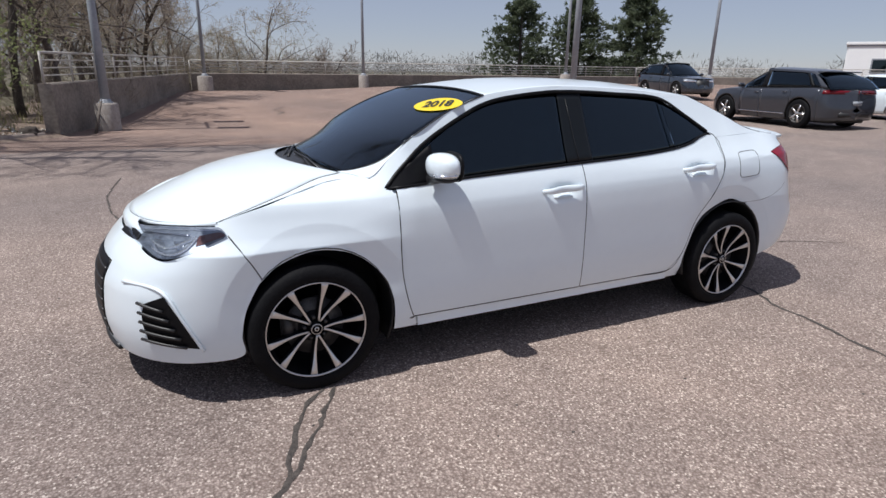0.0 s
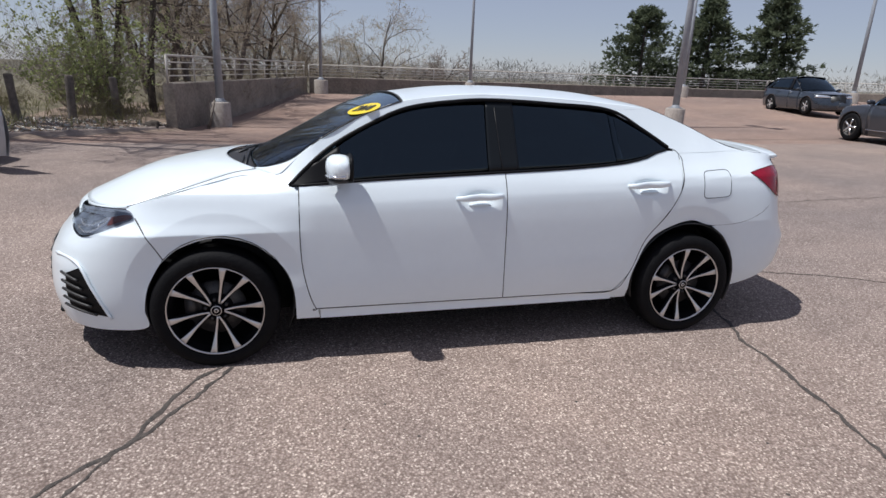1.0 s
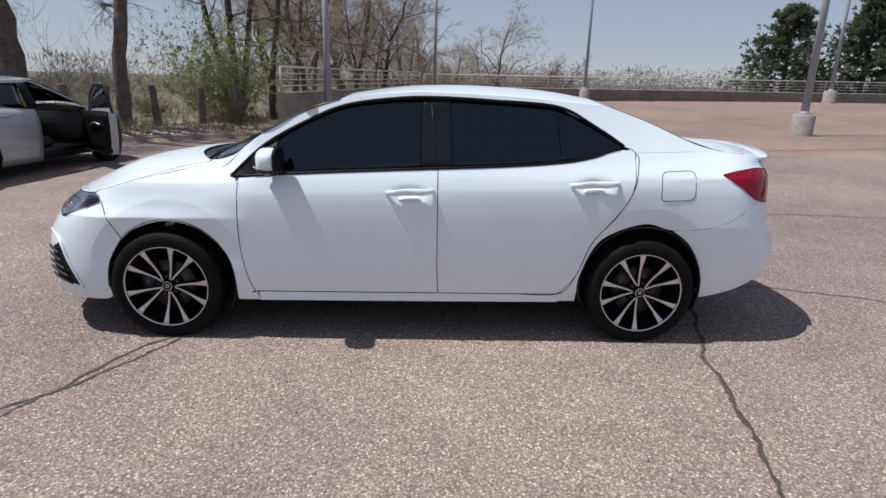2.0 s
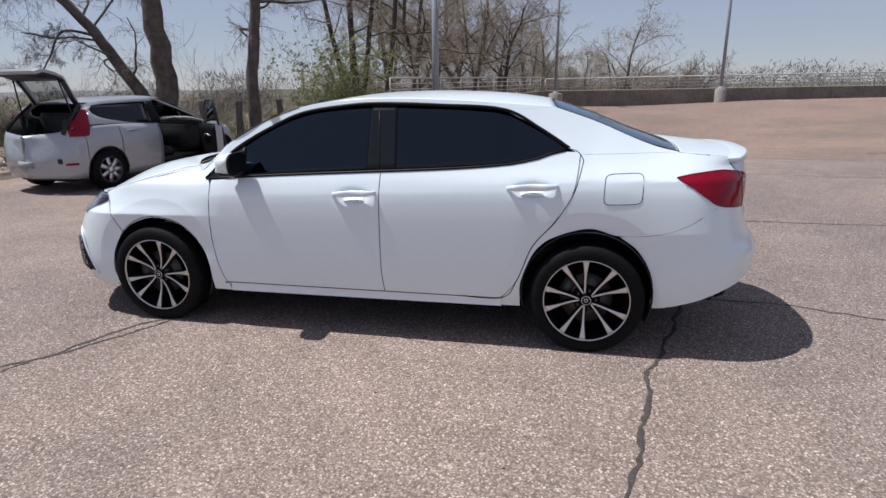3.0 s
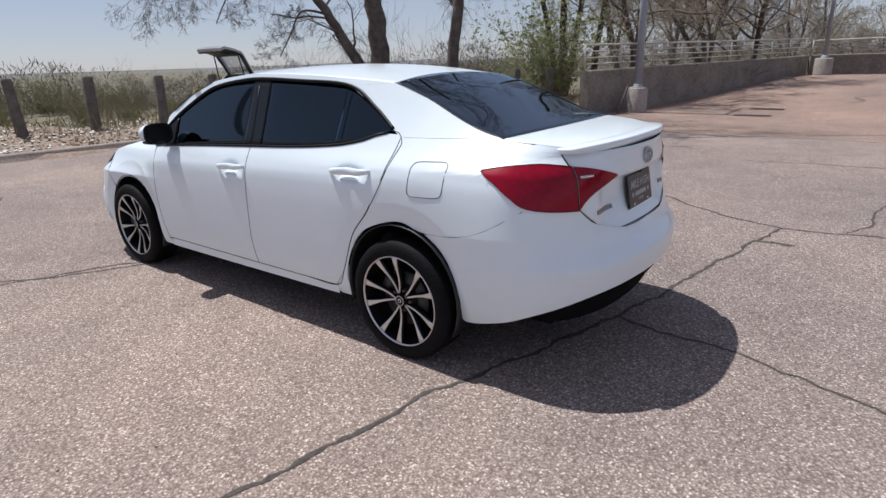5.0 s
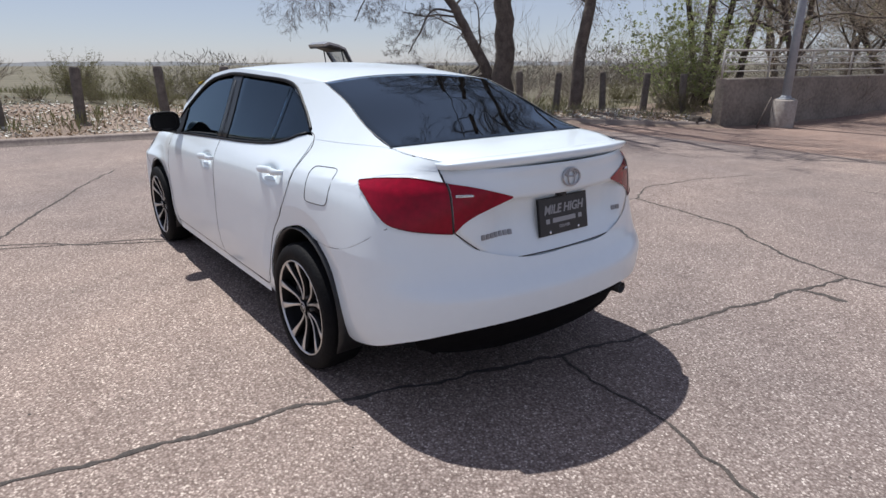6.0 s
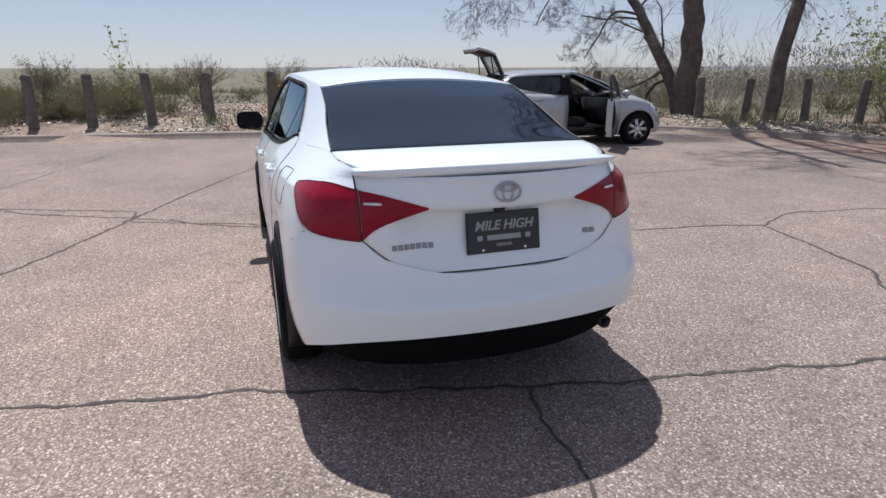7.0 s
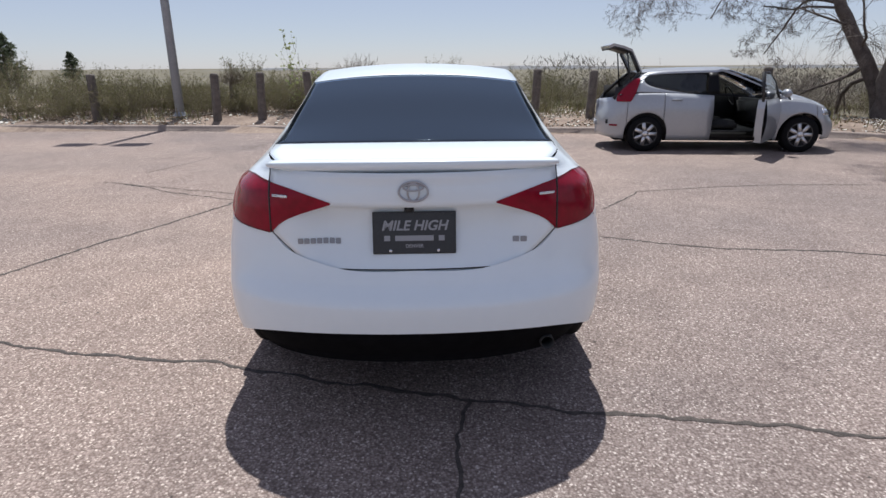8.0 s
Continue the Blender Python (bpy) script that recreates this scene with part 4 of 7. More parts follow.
for side in (1, -1):
    d = front_door if side == 1 else front_door_r
    rows = []
    for i in range(15):
        a = math.pi * i / 14
        ring = []
        for j in range(20):
            b = 2 * math.pi * j / 20
            sx = math.copysign(abs(math.sin(a) * math.cos(b)) ** 0.8, math.cos(b))
            sz = math.copysign(abs(math.sin(a) * math.sin(b)) ** 0.75, math.sin(b))
            lean = 0.05 * (1 - math.cos(a)) / 2
            ring.append((min(-0.682, -0.738 + 0.066 * sx + lean * 0.4), -side * (0.862 - 0.108 * math.cos(a)), 1.034 + 0.064 * sz))
        rows.append(ring)
    bm = grid(rows, closed=True)
    bmesh.ops.remove_doubles(bm, verts=bm.verts, dist=0.0005)
    mirror = part("side_mirror", bm, PAINT, sedan, "white side mirror with black base")
    rows = []
    for i in range(13):
        a = math.pi * i / 12
        ring = []
        for j in range(16):
            b = 2 * math.pi * j / 16
            sz = math.sin(a) * math.sin(b)
            ring.append((-0.728 + 0.064 * math.sin(a) * math.cos(b), -side * (0.862 - 0.092 * math.cos(a)), 0.980 + (0.02 if sz < 0 else 0.016) * sz))
        rows.append(ring)
    bm = grid(rows, closed=True)
    bmesh.ops.remove_doubles(bm, verts=bm.verts, dist=0.0005)
    part("mirror_base", bm, BLACK, mirror)
    part("mirror_arm", tube([(-0.76, -side * 0.79, 0.965), (-0.74, -side * 0.86, 0.985)], 0.028, 10), BLACK, mirror)
    part("mirror_glass", grid([[(-0.668, -side * (0.868 + 0.074 * squared(math.cos(b)) * r), 1.034 + 0.049 * squared(math.sin(b)) * r) for b in (2 * math.pi * k / 20 for k in range(20))] for r in (0.01, 1.0)], closed=True), GLOSS_BLACK, mirror)
    part("mirror_rim", tube([(-0.676, -side * (0.868 + 0.088 * squared(math.cos(b))), 1.034 + 0.060 * squared(math.sin(b))) for b in (2 * math.pi * k / 24 for k in range(25))], 0.010, 8, caps=False), GLOSS_BLACK, mirror)
    part("mirror_back", grid([[(-0.678, -side * (0.868 + 0.088 * squared(math.cos(b)) * r), 1.034 + 0.060 * squared(math.sin(b)) * r) for b in (2 * math.pi * k / 20 for k in range(20))] for r in (0.01, 1.0)], closed=True), BLACK, mirror)
    part("turn_signal", tube([(-0.792, -side * 0.90, 1.000), (-0.765, -side * 0.945, 1.000), (-0.705, -side * 0.964, 1.004)], 0.008, 8), LAMP_WHITE, mirror)
    for x0, x1, z, dd in ((-0.115, 0.15, 0.868, d), (0.90, 1.175, 0.925, rear_door if side == 1 else rear_door_r)):
        # lip added proud of the door: catches sun as the cup's bright spot
        mid, rows = (x0 + x1) / 2, []
        for i in range(13):
            u = 2 * i / 12 - 1
            x = mid + 0.062 * u
            rows.append([(x, -side * (width(x, z - h) + 0.0012 + out * (1 - u ** 4)), z - h) for h, out in ((0.012, 0.0), (0.022, 0.006), (0.034, 0.014), (0.041, 0.0165), (0.045, 0.0150), (0.047, 0.0))])
        part("sunlit_lip", outward(grid(rows)) if side == 1 else grid(rows), PAINT, dd)
        rows = []
        for i in range(21):
            t = i / 20
            x = x0 + (x1 - x0) * t
            out = 0.012 + 0.034 * (1 - abs(2 * t - 1) ** 4)
            h = 0.0195 * (1 - 0.5 * abs(2 * t - 1) ** 3)
            zz = z + 0.012 * (t - 0.5)
            y = width(x, zz)
            rows.append([(x, -side * (y + out - 0.010 + 0.010 * math.cos(b)), zz + h * math.sin(b)) for b in (2 * math.pi * k / 12 for k in range(12))])
        bm = grid(rows, closed=True)
        bmesh.ops.contextual_create(bm, geom=[e for e in bm.edges if e.is_boundary])
        part("door_handle", bm, PAINT, dd, "white door handle")
        if x0 < 0:
            kx, kz = x1 - 0.035, z + 0.006
            part("keyhole", turned([(0.0065, 0.0), (0.0065, 0.004), (0.0001, 0.004)], 12), BLACK, dd).location = (kx, -side * (width(kx, kz) + 0.030) - (0.004 if side > 0 else 0), kz)

# wheels
def build_wheel():
    R, W = 0.312, 0.105
    tyre = turned([(0.233, -W + 0.012), (0.246, -W + 0.002), (0.268, -W), (0.292, -W + 0.006), (0.305, -W + 0.018), (R, -W + 0.035), (R + 0.001, 0), (R, W - 0.035), (0.305, W - 0.018), (0.27, W), (0.222, W - 0.012)], 72)
    wheel = part("wheel", tyre, RUBBER, None, "alloy wheel with black tyre")
    rim = turned([(0.2365, -W + 0.014), (0.2345, -W + 0.006), (0.2305, -W + 0.006), (0.2280, -W + 0.014)], 72)
    part("rim", rim, ALLOY, wheel, "machined alloy rim with black pockets")
    part("barrel", turned([(0.2290, -W + 0.012), (0.215, -W + 0.05), (0.207, 0.06), (0.05, 0.062)], 60), GLOSS_BLACK, wheel)
    part("brake_disc", turned([(0.05, -0.03), (0.142, -0.03), (0.142, -0.012), (0.05, -0.012)], 40), DARK_METAL, wheel)
    part("caliper", box(-0.155, -0.05, -0.06, -0.09, 0.0, 0.08, 0.012), DARK_METAL, wheel)
    for k in range(5):
        mid = radians(-81 + 72 * k)
        for s in (-1, 1):
            rows_f, rows_b = [], []
            steps = 10
            for i in range(steps + 1):
                t = i / steps
                p0, p1 = mid + s * radians(5), mid + s * radians(15.5)
                ax, az = 0.036 * math.cos(p0), 0.036 * math.sin(p0)
                bx, bz = 0.2300 * math.cos(p1), 0.2300 * math.sin(p1)
                a = math.atan2(bz - az, bx - ax)
                half = 0.0048 + 0.0030 * t + 0.0105 * max(0.0, (t - 0.45) / 0.55) ** 1.6
                depth = -W + 0.010 + 0.022 * math.sin(math.pi * min(1, t * 1.1) * 0.9) * (1 - t) + 0.022 * (1 - t)
                cx, cz = ax + (bx - ax) * t, az + (bz - az) * t
                px, pz = -math.sin(a), math.cos(a)
                rows_f.append([(cx + px * half * u, depth + (0.002 if abs(u) == 1 else 0.0), cz + pz * half * u) for u in (-1, -0.8, 0, 0.8, 1)])
                rows_b.append([(cx + px * (half + 0.004) * u, depth + 0.004 + 0.03 * abs(w), cz + pz * (half + 0.004) * u) for u, w in ((-1, 1), (-0.9, 0), (0, 0), (0.9, 0), (1, 1))])
            part("spoke", grid(rows_b), GLOSS_BLACK, wheel, thick=0.003)
            part("spoke_face", grid(rows_f), ALLOY, wheel, thick=0.002)
    part("hub", turned([(0.0001, -W + 0.024), (0.028, -W + 0.024), (0.031, -W + 0.028), (0.031, -W + 0.048), (0.075, -W + 0.063), (0.08, -0.02)], 32), GLOSS_BLACK, wheel)
    part("cap", turned([(0.023, -W + 0.0215), (0.0265, -W + 0.0215), (0.0265, -W + 0.026), (0.023, -W + 0.026), (0.023, -W + 0.0215)], 32), ALLOY, wheel)
    part("cap_badge", turned([(0.006, -W + 0.0215), (0.011, -W + 0.0215), (0.011, -W + 0.025), (0.006, -W + 0.0215)], 24), ALLOY, wheel)
    for k in range(5):
        a = radians(-81 + 36 + 72 * k)
        nut = turned([(0.0001, -W + 0.036), (0.008, -W + 0.036), (0.009, -W + 0.058)], 8)
        bmesh.ops.translate(nut, vec=(0.053 * math.cos(a), 0, 0.053 * math.sin(a)), verts=nut.verts)
        part("wheel_nut", nut, DARK_METAL, wheel)
    return wheel


first_wheel = build_wheel()
for x, s, turn in ((FRONT_WHEEL, -1, 0), (REAR_WHEEL, -1, 27), (FRONT_WHEEL, 1, 33), (REAR_WHEEL, 1, 50)):
    w = first_wheel if (x, s) == (FRONT_WHEEL, -1) else copy_thing(first_wheel, Matrix())
    w.parent = sedan
    w.matrix_basis = pose(x, s * 0.748, HUB_Z, 0, turn, 0 if s < 0 else 180)


# underbody, wheel wells, cabin
part("underbody", box(-1.95, -0.58, 0.19, 1.86, 0.58, 0.50, 0.03), BLACK, sedan)
part("floor_pan", box(-0.95, -0.75, 0.19, 0.95, 0.75, 0.40, 0.02), UNDERBODY, sedan)
for x, ax in ((FRONT_WHEEL, -1.32), (REAR_WHEEL, 1.345)):
    for s in (-1, 1):
        arc = [math.radians(a) for a in range(-25, 206, 11)]
        rows = [[(ax + 0.356 * math.cos(a), s * y, 0.335 + 0.358 * math.sin(a)) for a in arc] for y in (0.822, 0.79, 0.70, 0.58)]
        part("wheel_well", grid(rows), BLACK, sedan, thick=0.004)
        part("well_wall", box(ax - 0.36, s * 0.575 - 0.006, 0.2, ax + 0.36, s * 0.575 + 0.006, 0.70), BLACK, sedan)
part("rear_floor", box(1.70, -0.62, 0.26, 2.10, 0.62, 0.44, 0.05), UNDERBODY, sedan)
# unseen box added to stop sun leaking through the trunk gaps
part("trunk_light_block", box(1.42, -0.50, 0.45, 1.98, 0.50, 0.95, 0.04), BLACK, sedan)
part("bumper_floor", grid([[(p.x, p.y * u, p.z) for u in (1, 0.5, 0, -0.5, -1)] for p in (wrap_tail(tail_x(1.74, 0.47) + (math.pi / 2 - 0.2 - tail_x(1.74, 0.47)) * j / 12, 0.47, -0.03) for j in range(13))]), BLACK, sedan)
part("bumper_floor", grid([[(p.x, p.y * u, p.z) for u in (1, 0.5, 0, -0.5, -1)] for p in (wrap_nose(nose_e(-1.70, 0.45) + (math.pi / 2 - 0.2 - nose_e(-1.70, 0.45)) * j / 12, 0.45, -0.03) for j in range(13))]), BLACK, sedan)
# plain unseen block added under the hood against light leaks
part("engine_bay_block", box(-1.95, -0.56, 0.30, -1.12, 0.56, 0.72, 0.05), BLACK, sedan)
part("dashboard", box(-1.12, -0.66, 0.60, -0.62, 0.66, 0.945, 0.05), INTERIOR, sedan)
part("parcel_shelf", box(1.30, -0.56, 0.98, 1.80, 0.56, 1.04, 0.02), INTERIOR, sedan)
for y in (-0.37, 0.37):
    seat = part("front_seat", box(-0.35, y - 0.25, 0.40, 0.22, y + 0.25, 0.60, 0.06), INTERIOR, sedan)
    bm = box(-0.06, -0.24, 0, 0.06, 0.24, 0.58, 0.05)
    bmesh.ops.transform(bm, matrix=pose(0.22, y, 0.55, 0, 14), verts=bm.verts)
    part("seat_back", bm, INTERIOR, seat)
    part("headrest", box(0.33, y - 0.12, 1.13, 0.43, y + 0.12, 1.27, 0.04), INTERIOR, seat)
bench = part("rear_bench", box(0.75, -0.62, 0.40, 1.25, 0.62, 0.62, 0.06), INTERIOR, sedan)
bm = box(-0.06, -0.62, 0, 0.06, 0.62, 0.56, 0.05)
bmesh.ops.transform(bm, matrix=pose(1.22, 0, 0.56, 0, 18), verts=bm.verts)
part("bench_back", bm, INTERIOR, bench)
wheel_ring = turned([(0.185 + 0.014 * math.cos(a), 0.014 * math.sin(a)) for a in (2 * math.pi * k / 8 for k in range(9))], 28, "z")
bmesh.ops.transform(wheel_ring, matrix=pose(-0.50, -0.37, 0.92, 0, -65), verts=wheel_ring.verts)
part("steering_wheel", wheel_ring, INTERIOR, sedan)

# exhaust
tip = turned([(0.026, 0.0), (0.029, 0.0), (0.029, -0.14), (0.025, -0.14), (0.025, -0.02)], 24)
bmesh.ops.transform(tip, matrix=pose(2.05, 0.53, 0.335, 0, 0, 90), verts=tip.verts)
part("exhaust_tip", tip, BLACK, sedan, "dark exhaust tip")
part("muffler", box(1.75, 0.25, 0.22, 2.05, 0.60, 0.36, 0.05), DARK_METAL, sedan)

# plate, badges and sticker
up = Vector((-0.17, 0, 0.985)).normalized()
PLATE_POSE = Matrix((Vector((0, 1, 0)), up, Vector((0, 1, 0)).cross(up))).transposed().to_4x4()
PLATE_POSE.translation = (2.222, 0, 0.817)


def on_plate(bm, m=PLATE_POSE):
    bmesh.ops.transform(bm, matrix=m, verts=bm.verts)
    return bm


plate = part("dealer_plate", on_plate(box(-0.152, -0.076, -0.003, 0.152, 0.076, 0.003, 0.0015)), PLATE, sedan, "black dealer plate with grey lettering", smooth=False)
part("plate_frame", on_plate(box(-0.156, -0.080, -0.006, 0.156, 0.080, 0.0, 0.0015)), BLACK, plate, smooth=False)
bm = text_mesh("MILE HIGH", 0.052, 0.0006, 0.25, 0.0012)
bmesh.ops.transform(bm, matrix=Matrix.Translation((0, 0.026, 0.0036)), verts=bm.verts)
part("plate_lettering", on_plate(bm), PLATE_INK, plate, smooth=False)
part("name_bar", on_plate(box(-0.072, -0.030, 0.003, 0.072, -0.010, 0.0042)), PLATE_INK, plate, smooth=False)
for s in (-1, 1):
    part("mark", on_plate(box(s * 0.102 - 0.011, -0.030, 0.003, s * 0.102 + 0.011, -0.010, 0.0042)), PLATE_INK, plate, smooth=False)
bm = text_mesh("DENVER", 0.018, 0.0004, 0, 0.0004)
bmesh.ops.transform(bm, matrix=Matrix.Translation((0, -0.050, 0.0036)), verts=bm.verts)
part("plate_lettering", on_plate(bm), PLATE_INK, plate, smooth=False)
for x, y in ((-0.09, -0.067), (0.09, -0.067)):
    part("plate_bolt", on_plate(turned([(0.0001, 0.006), (0.005, 0.005), (0.006, 0.003)], 10, "z"), PLATE_POSE @ Matrix.Translation((x, y, 0))), CHROME, plate)
part("camera_pod", box(2.185, -0.035, 0.897, 2.235, 0.0, 0.918, 0.005), BLACK, deck)


def on_tail(y, z, out):
    return Vector((tail_face_x(y, z) + out, y, z))


# badge: nested rings in chrome, and plain bars for the model lettering
for ry, rz, cz, r in ((0.053, 0.035, 0.979, 0.0042), (0.021, 0.032, 0.978, 0.0034), (0.036, 0.011, 0.994, 0.0034)):
    pts = [on_tail(ry * math.cos(a), cz + rz * math.sin(a), 0.006) for a in (2 * math.pi * k / 36 for k in range(37))]
    part("badge_ring", tube(pts, r, 8, caps=False), BADGE, deck, "chrome badge ring")
for y0, y1, z0, z1, n in ((-0.442, -0.276, 0.772, 0.792, 7), (0.375, 0.434, 0.770, 0.790, 2)):
    step = (y1 - y0) / n
    for k in range(n):
        a, b = y0 + step * k, y0 + step * (k + 0.82)
        bm = box(0, a, z0, 0.006, b, z1, 0.0015)
        for v in bm.verts:
            v.co.x += tail_face_x(v.co.y, v.co.z) - 0.001
        part("model_bar", bm, LETTERS, deck, smooth=False)


def on_windshield(y, s):
    """A place on the windshield: y across, s from the bottom (0) to the top (1)."""
    e = smooth_line(WINDSHIELD_EDGE, 50)[int(s * 49)]
    c = smooth_line(WINDSHIELD_MID, 50)[int(s * 49)]
    t = abs(y) / abs(e[1])
    return Vector((c[0] + (e[0] - c[0]) * t * t, y, c[2] + (e[2] - c[2]) * t**2.2))


def on_sticker(u, v, out):
    """A place of the slanting year sticker, u along its long axis and v up, pressed to the glass."""
    y, h = -0.44 - 0.185 * u + 0.09 * v, 0.792 + 0.045 * u + 0.064 * v
    e = 0.03
    p = on_windshield_smooth(y, h)
    n = (on_windshield_smooth(y - e, h) - p).cross(on_windshield_smooth(y, h + e) - p).normalized()
    return p + n * out


def on_windshield_smooth(y, s):
    k = s * 49
    i = int(k)
    a, b = on_windshield(y, (i + 0.01) / 49), on_windshield(y, (i + 1.01) / 49)
    return a.lerp(b, k - i)


disc = grid([[on_sticker(r * math.cos(a), r * math.sin(a), 0.006) for a in (2 * math.pi * k / 36 for k in range(36))] for r in (0.01, 0.35, 0.7, 1.0)], closed=True)
part("year_sticker", disc, YELLOW, windshield, "yellow oval year sticker with black digits")
bm = text_mesh("2018", 1.0, 0.004, 0.2, 0.03)
for v in bm.verts:
    v.co = on_sticker(v.co.x * 0.58, v.co.y * 1.25, 0.009 + v.co.z * 0.1)
part("sticker_lettering", bm, STICKER_INK, windshield, smooth=False)

# ---- ground, kerb, walls ----
def step(a, b, v):
    t = max(0.0, min(1.0, (v - a) / (b - a)))
    return t * t * (3 - 2 * t)


def gz(x, y):
    """Height of the lot: level round the sedan, falling gently to the kerb, a swale before the ramp to the north wall, a rise towards +x."""
    dip = -0.27 * step(6.5, 14, y) * (1 - 0.95 * step(3, 12, x)) - 0.05 * step(2.5, 6.5, -x) * (1 - step(6, 10, y))
    return dip + 0.57 * step(15.5, 29, y) + 0.12 * step(6, 24, x) + 0.006 * max(0.0, x - 12)


KERB_LINE = [(-13.0, -60), (-11.9, -25), (-10.75, -11), (-10.2, -6.0), (-9.6, -2.2), (-9.05, 1.0), (-8.75, 4.0), (-8.3, 6.6), (-7.4, 9.2), (-6.1, 11.8), (-4.45, 13.75)]
WALL_END, WALL_CORNER = (-4.18, 13.94), (-0.35, 29.5)


def lot_edge(y):
    """The lot's western edge: along the kerb, then along the wall."""
    pts = [(p[1], p[0]) for p in KERB_LINE] + [(WALL_END[1], WALL_END[0]), (WALL_CORNER[1], WALL_CORNER[0])]
    for (a, xa), (b, xb) in zip(pts, pts[1:]):
        if y <= b:
            return xa + (xb - xa) * (y - a) / (b - a)
    return pts[-1][1]


ys = [-60, -45, -32, -24, -18] + [-14 + 0.5 * k for k in range(0, 87)] + [29.3]
us = [0, 0.3, 0.8] + [1.3 + 0.7 * k for k in range(40)] + [31, 35, 40, 46, 54, 64, 76, 90]
rows = []
for y in ys:
    x0 = lot_edge(y)
    rows.append([(x0 + u, y, gz(x0 + u, y)) for u in us])
lot = part("pavement", grid(rows), ASPHALT, None, "worn pinkish-grey cracked asphalt parking lot")
lot.data.materials.append(RED_ASPHALT)
for p in lot.data.polygons:
    if p.center.y > 9.4:
        p.material_index = 1
tagged(lot, category="pavement", kind="structure")


def land(x, y):
    """Height of the ground: under the lot, the raised verge behind the kerb, and the land falling away beyond."""
    if y < 29.6 and x > lot_edge(max(-60, y)) - 0.05 and x < 100 and y > -60:
        return gz(x, y) - 0.10
    rough = 0.06 * noise.noise((x * 0.5, y * 0.5, 0.3)) + 0.5 * noise.noise((x * 0.03, y * 0.03, 1.7)) * step(20, 60, math.hypot(x, y))
    if y >= 29.6 and x > -2:
        return -1.2 - 2.2 * step(29.6, 60, y) + rough
    back = lot_edge(max(-60, min(29.3, y))) - x
    base = gz(lot_edge(max(-60, min(29.3, y))), min(29.3, y))
    fall = step(5.5, 45, back) * (2.2 if y > -12 else 1.4)
    berm = 0.40 * step(1.0, 6.5, back) * (1 - step(-1.5, 4.0, y))
    return base + 0.13 + 0.10 * step(0.2, 1.4, back) + berm - fall + rough * step(0.2, 1.0, back)


def spread(near, inner, outer):
    out = [-outer, -1500, -700, -350, -180, -100, -66, -46]
    v = -34.0
    while v <= inner:
        out.append(v)
        v += near
    return out + [inner + 10, inner + 26, inner + 60, inner + 130, 350, 800, 1700, outer]


xs, yy = spread(0.8, 34.0, 3500), spread(0.8, 50.0, 3500)
ground = part("ground", grid([[(x, y, land(x, y)) for x in xs] for y in yy]), DIRT, None, "dry dirt and grass land reaching to the horizon")
ground.data.materials.append(DRY_GRASS)
for p in ground.data.polygons:
    if p.center.y > 29.6 or lot_edge(max(-60, min(29.3, p.center.y))) - p.center.x > 4.5 + 1.5 * noise.noise((p.center.y * 0.3, 0.2, 0.7)):
        p.material_index = 1
tagged(ground, category="ground", kind="structure")

# kerb along the verge
line = smooth_line(KERB_LINE[1:], 60)
rows = []
for i, (x, y) in enumerate(line):
    a, b = line[max(0, i - 1)], line[min(len(line) - 1, i + 1)]
    nx, ny = -(b[1] - a[1]), b[0] - a[0]
    k = math.hypot(nx, ny)
    nx, ny = nx / k, ny / k
    z = gz(x, y)
    rows.append([(x + nx * o, y + ny * o, z + h) for o, h in ((-0.06, 0.004), (-0.02, 0.012), (0.0, 0.10), (0.025, 0.13), (0.12, 0.135), (0.14, 0.12), (0.14, -0.1))])
kerb = part("kerb", grid(rows), KERB, None, "low weathered concrete kerb and gutter beside the dirt verge")
tagged(kerb, category="kerb", kind="structure")


def wall_run(name, a, b, top_a, top_b, thick, label, rail_h, post_gap, bars):
    """A concrete parapet with a pipe railing on it."""
    length = math.dist(a, b)
    ux, uy = (b[0] - a[0]) / length, (b[1] - a[1]) / length
    nx, ny = -uy, ux
    n = 14
    rows = []
    for i in range(n + 1):
        t = i / n
        x, y, top = a[0] + (b[0] - a[0]) * t, a[1] + (b[1] - a[1]) * t, top_a + (top_b - top_a) * t
        low = gz(x, min(29.3, y)) - 0.3
        rows.append([(x, y, low), (x, y, top - 0.03), (x + nx * 0.03, y + ny * 0.03, top), (x + nx * (thick - 0.03), y + ny * (thick - 0.03), top), (x + nx * thick, y + ny * thick, top - 0.03), (x + nx * thick, y + ny * thick, low - 2.5)])
    bm = grid(rows)
    for row in (0, n):
        bm.verts.ensure_lookup_table()
        bm.faces.new([bm.verts[row * 6 + j] for j in range(6)])
    wall = part(name, bm, DARK_CONCRETE, None, label, smooth=False)
    tagged(wall, category="wall", kind="structure")
    railing = thing("railing", "pale pipe railing on top of the concrete wall", "railing", kind="structure")
    off = thick * 0.5
    count = max(1, round(length / post_gap))
    for k in range(count + 1):
        t = k / count
        x, y, top = a[0] + (b[0] - a[0]) * t + nx * off, a[1] + (b[1] - a[1]) * t + ny * off, top_a + (top_b - top_a) * t
        part("post", tube([(x, y, top - 0.02), (x, y, top + rail_h)], 0.028, 8), RAIL, railing)
    for k in range(bars):
        h = rail_h * (k + 1) / bars
        r = 0.03 if k == bars - 1 else 0.016
        part("rail", tube([(a[0] + nx * off, a[1] + ny * off, top_a + h), (b[0] + nx * off, b[1] + ny * off, top_b + h)], r, 8), RAIL, railing)
    return wall


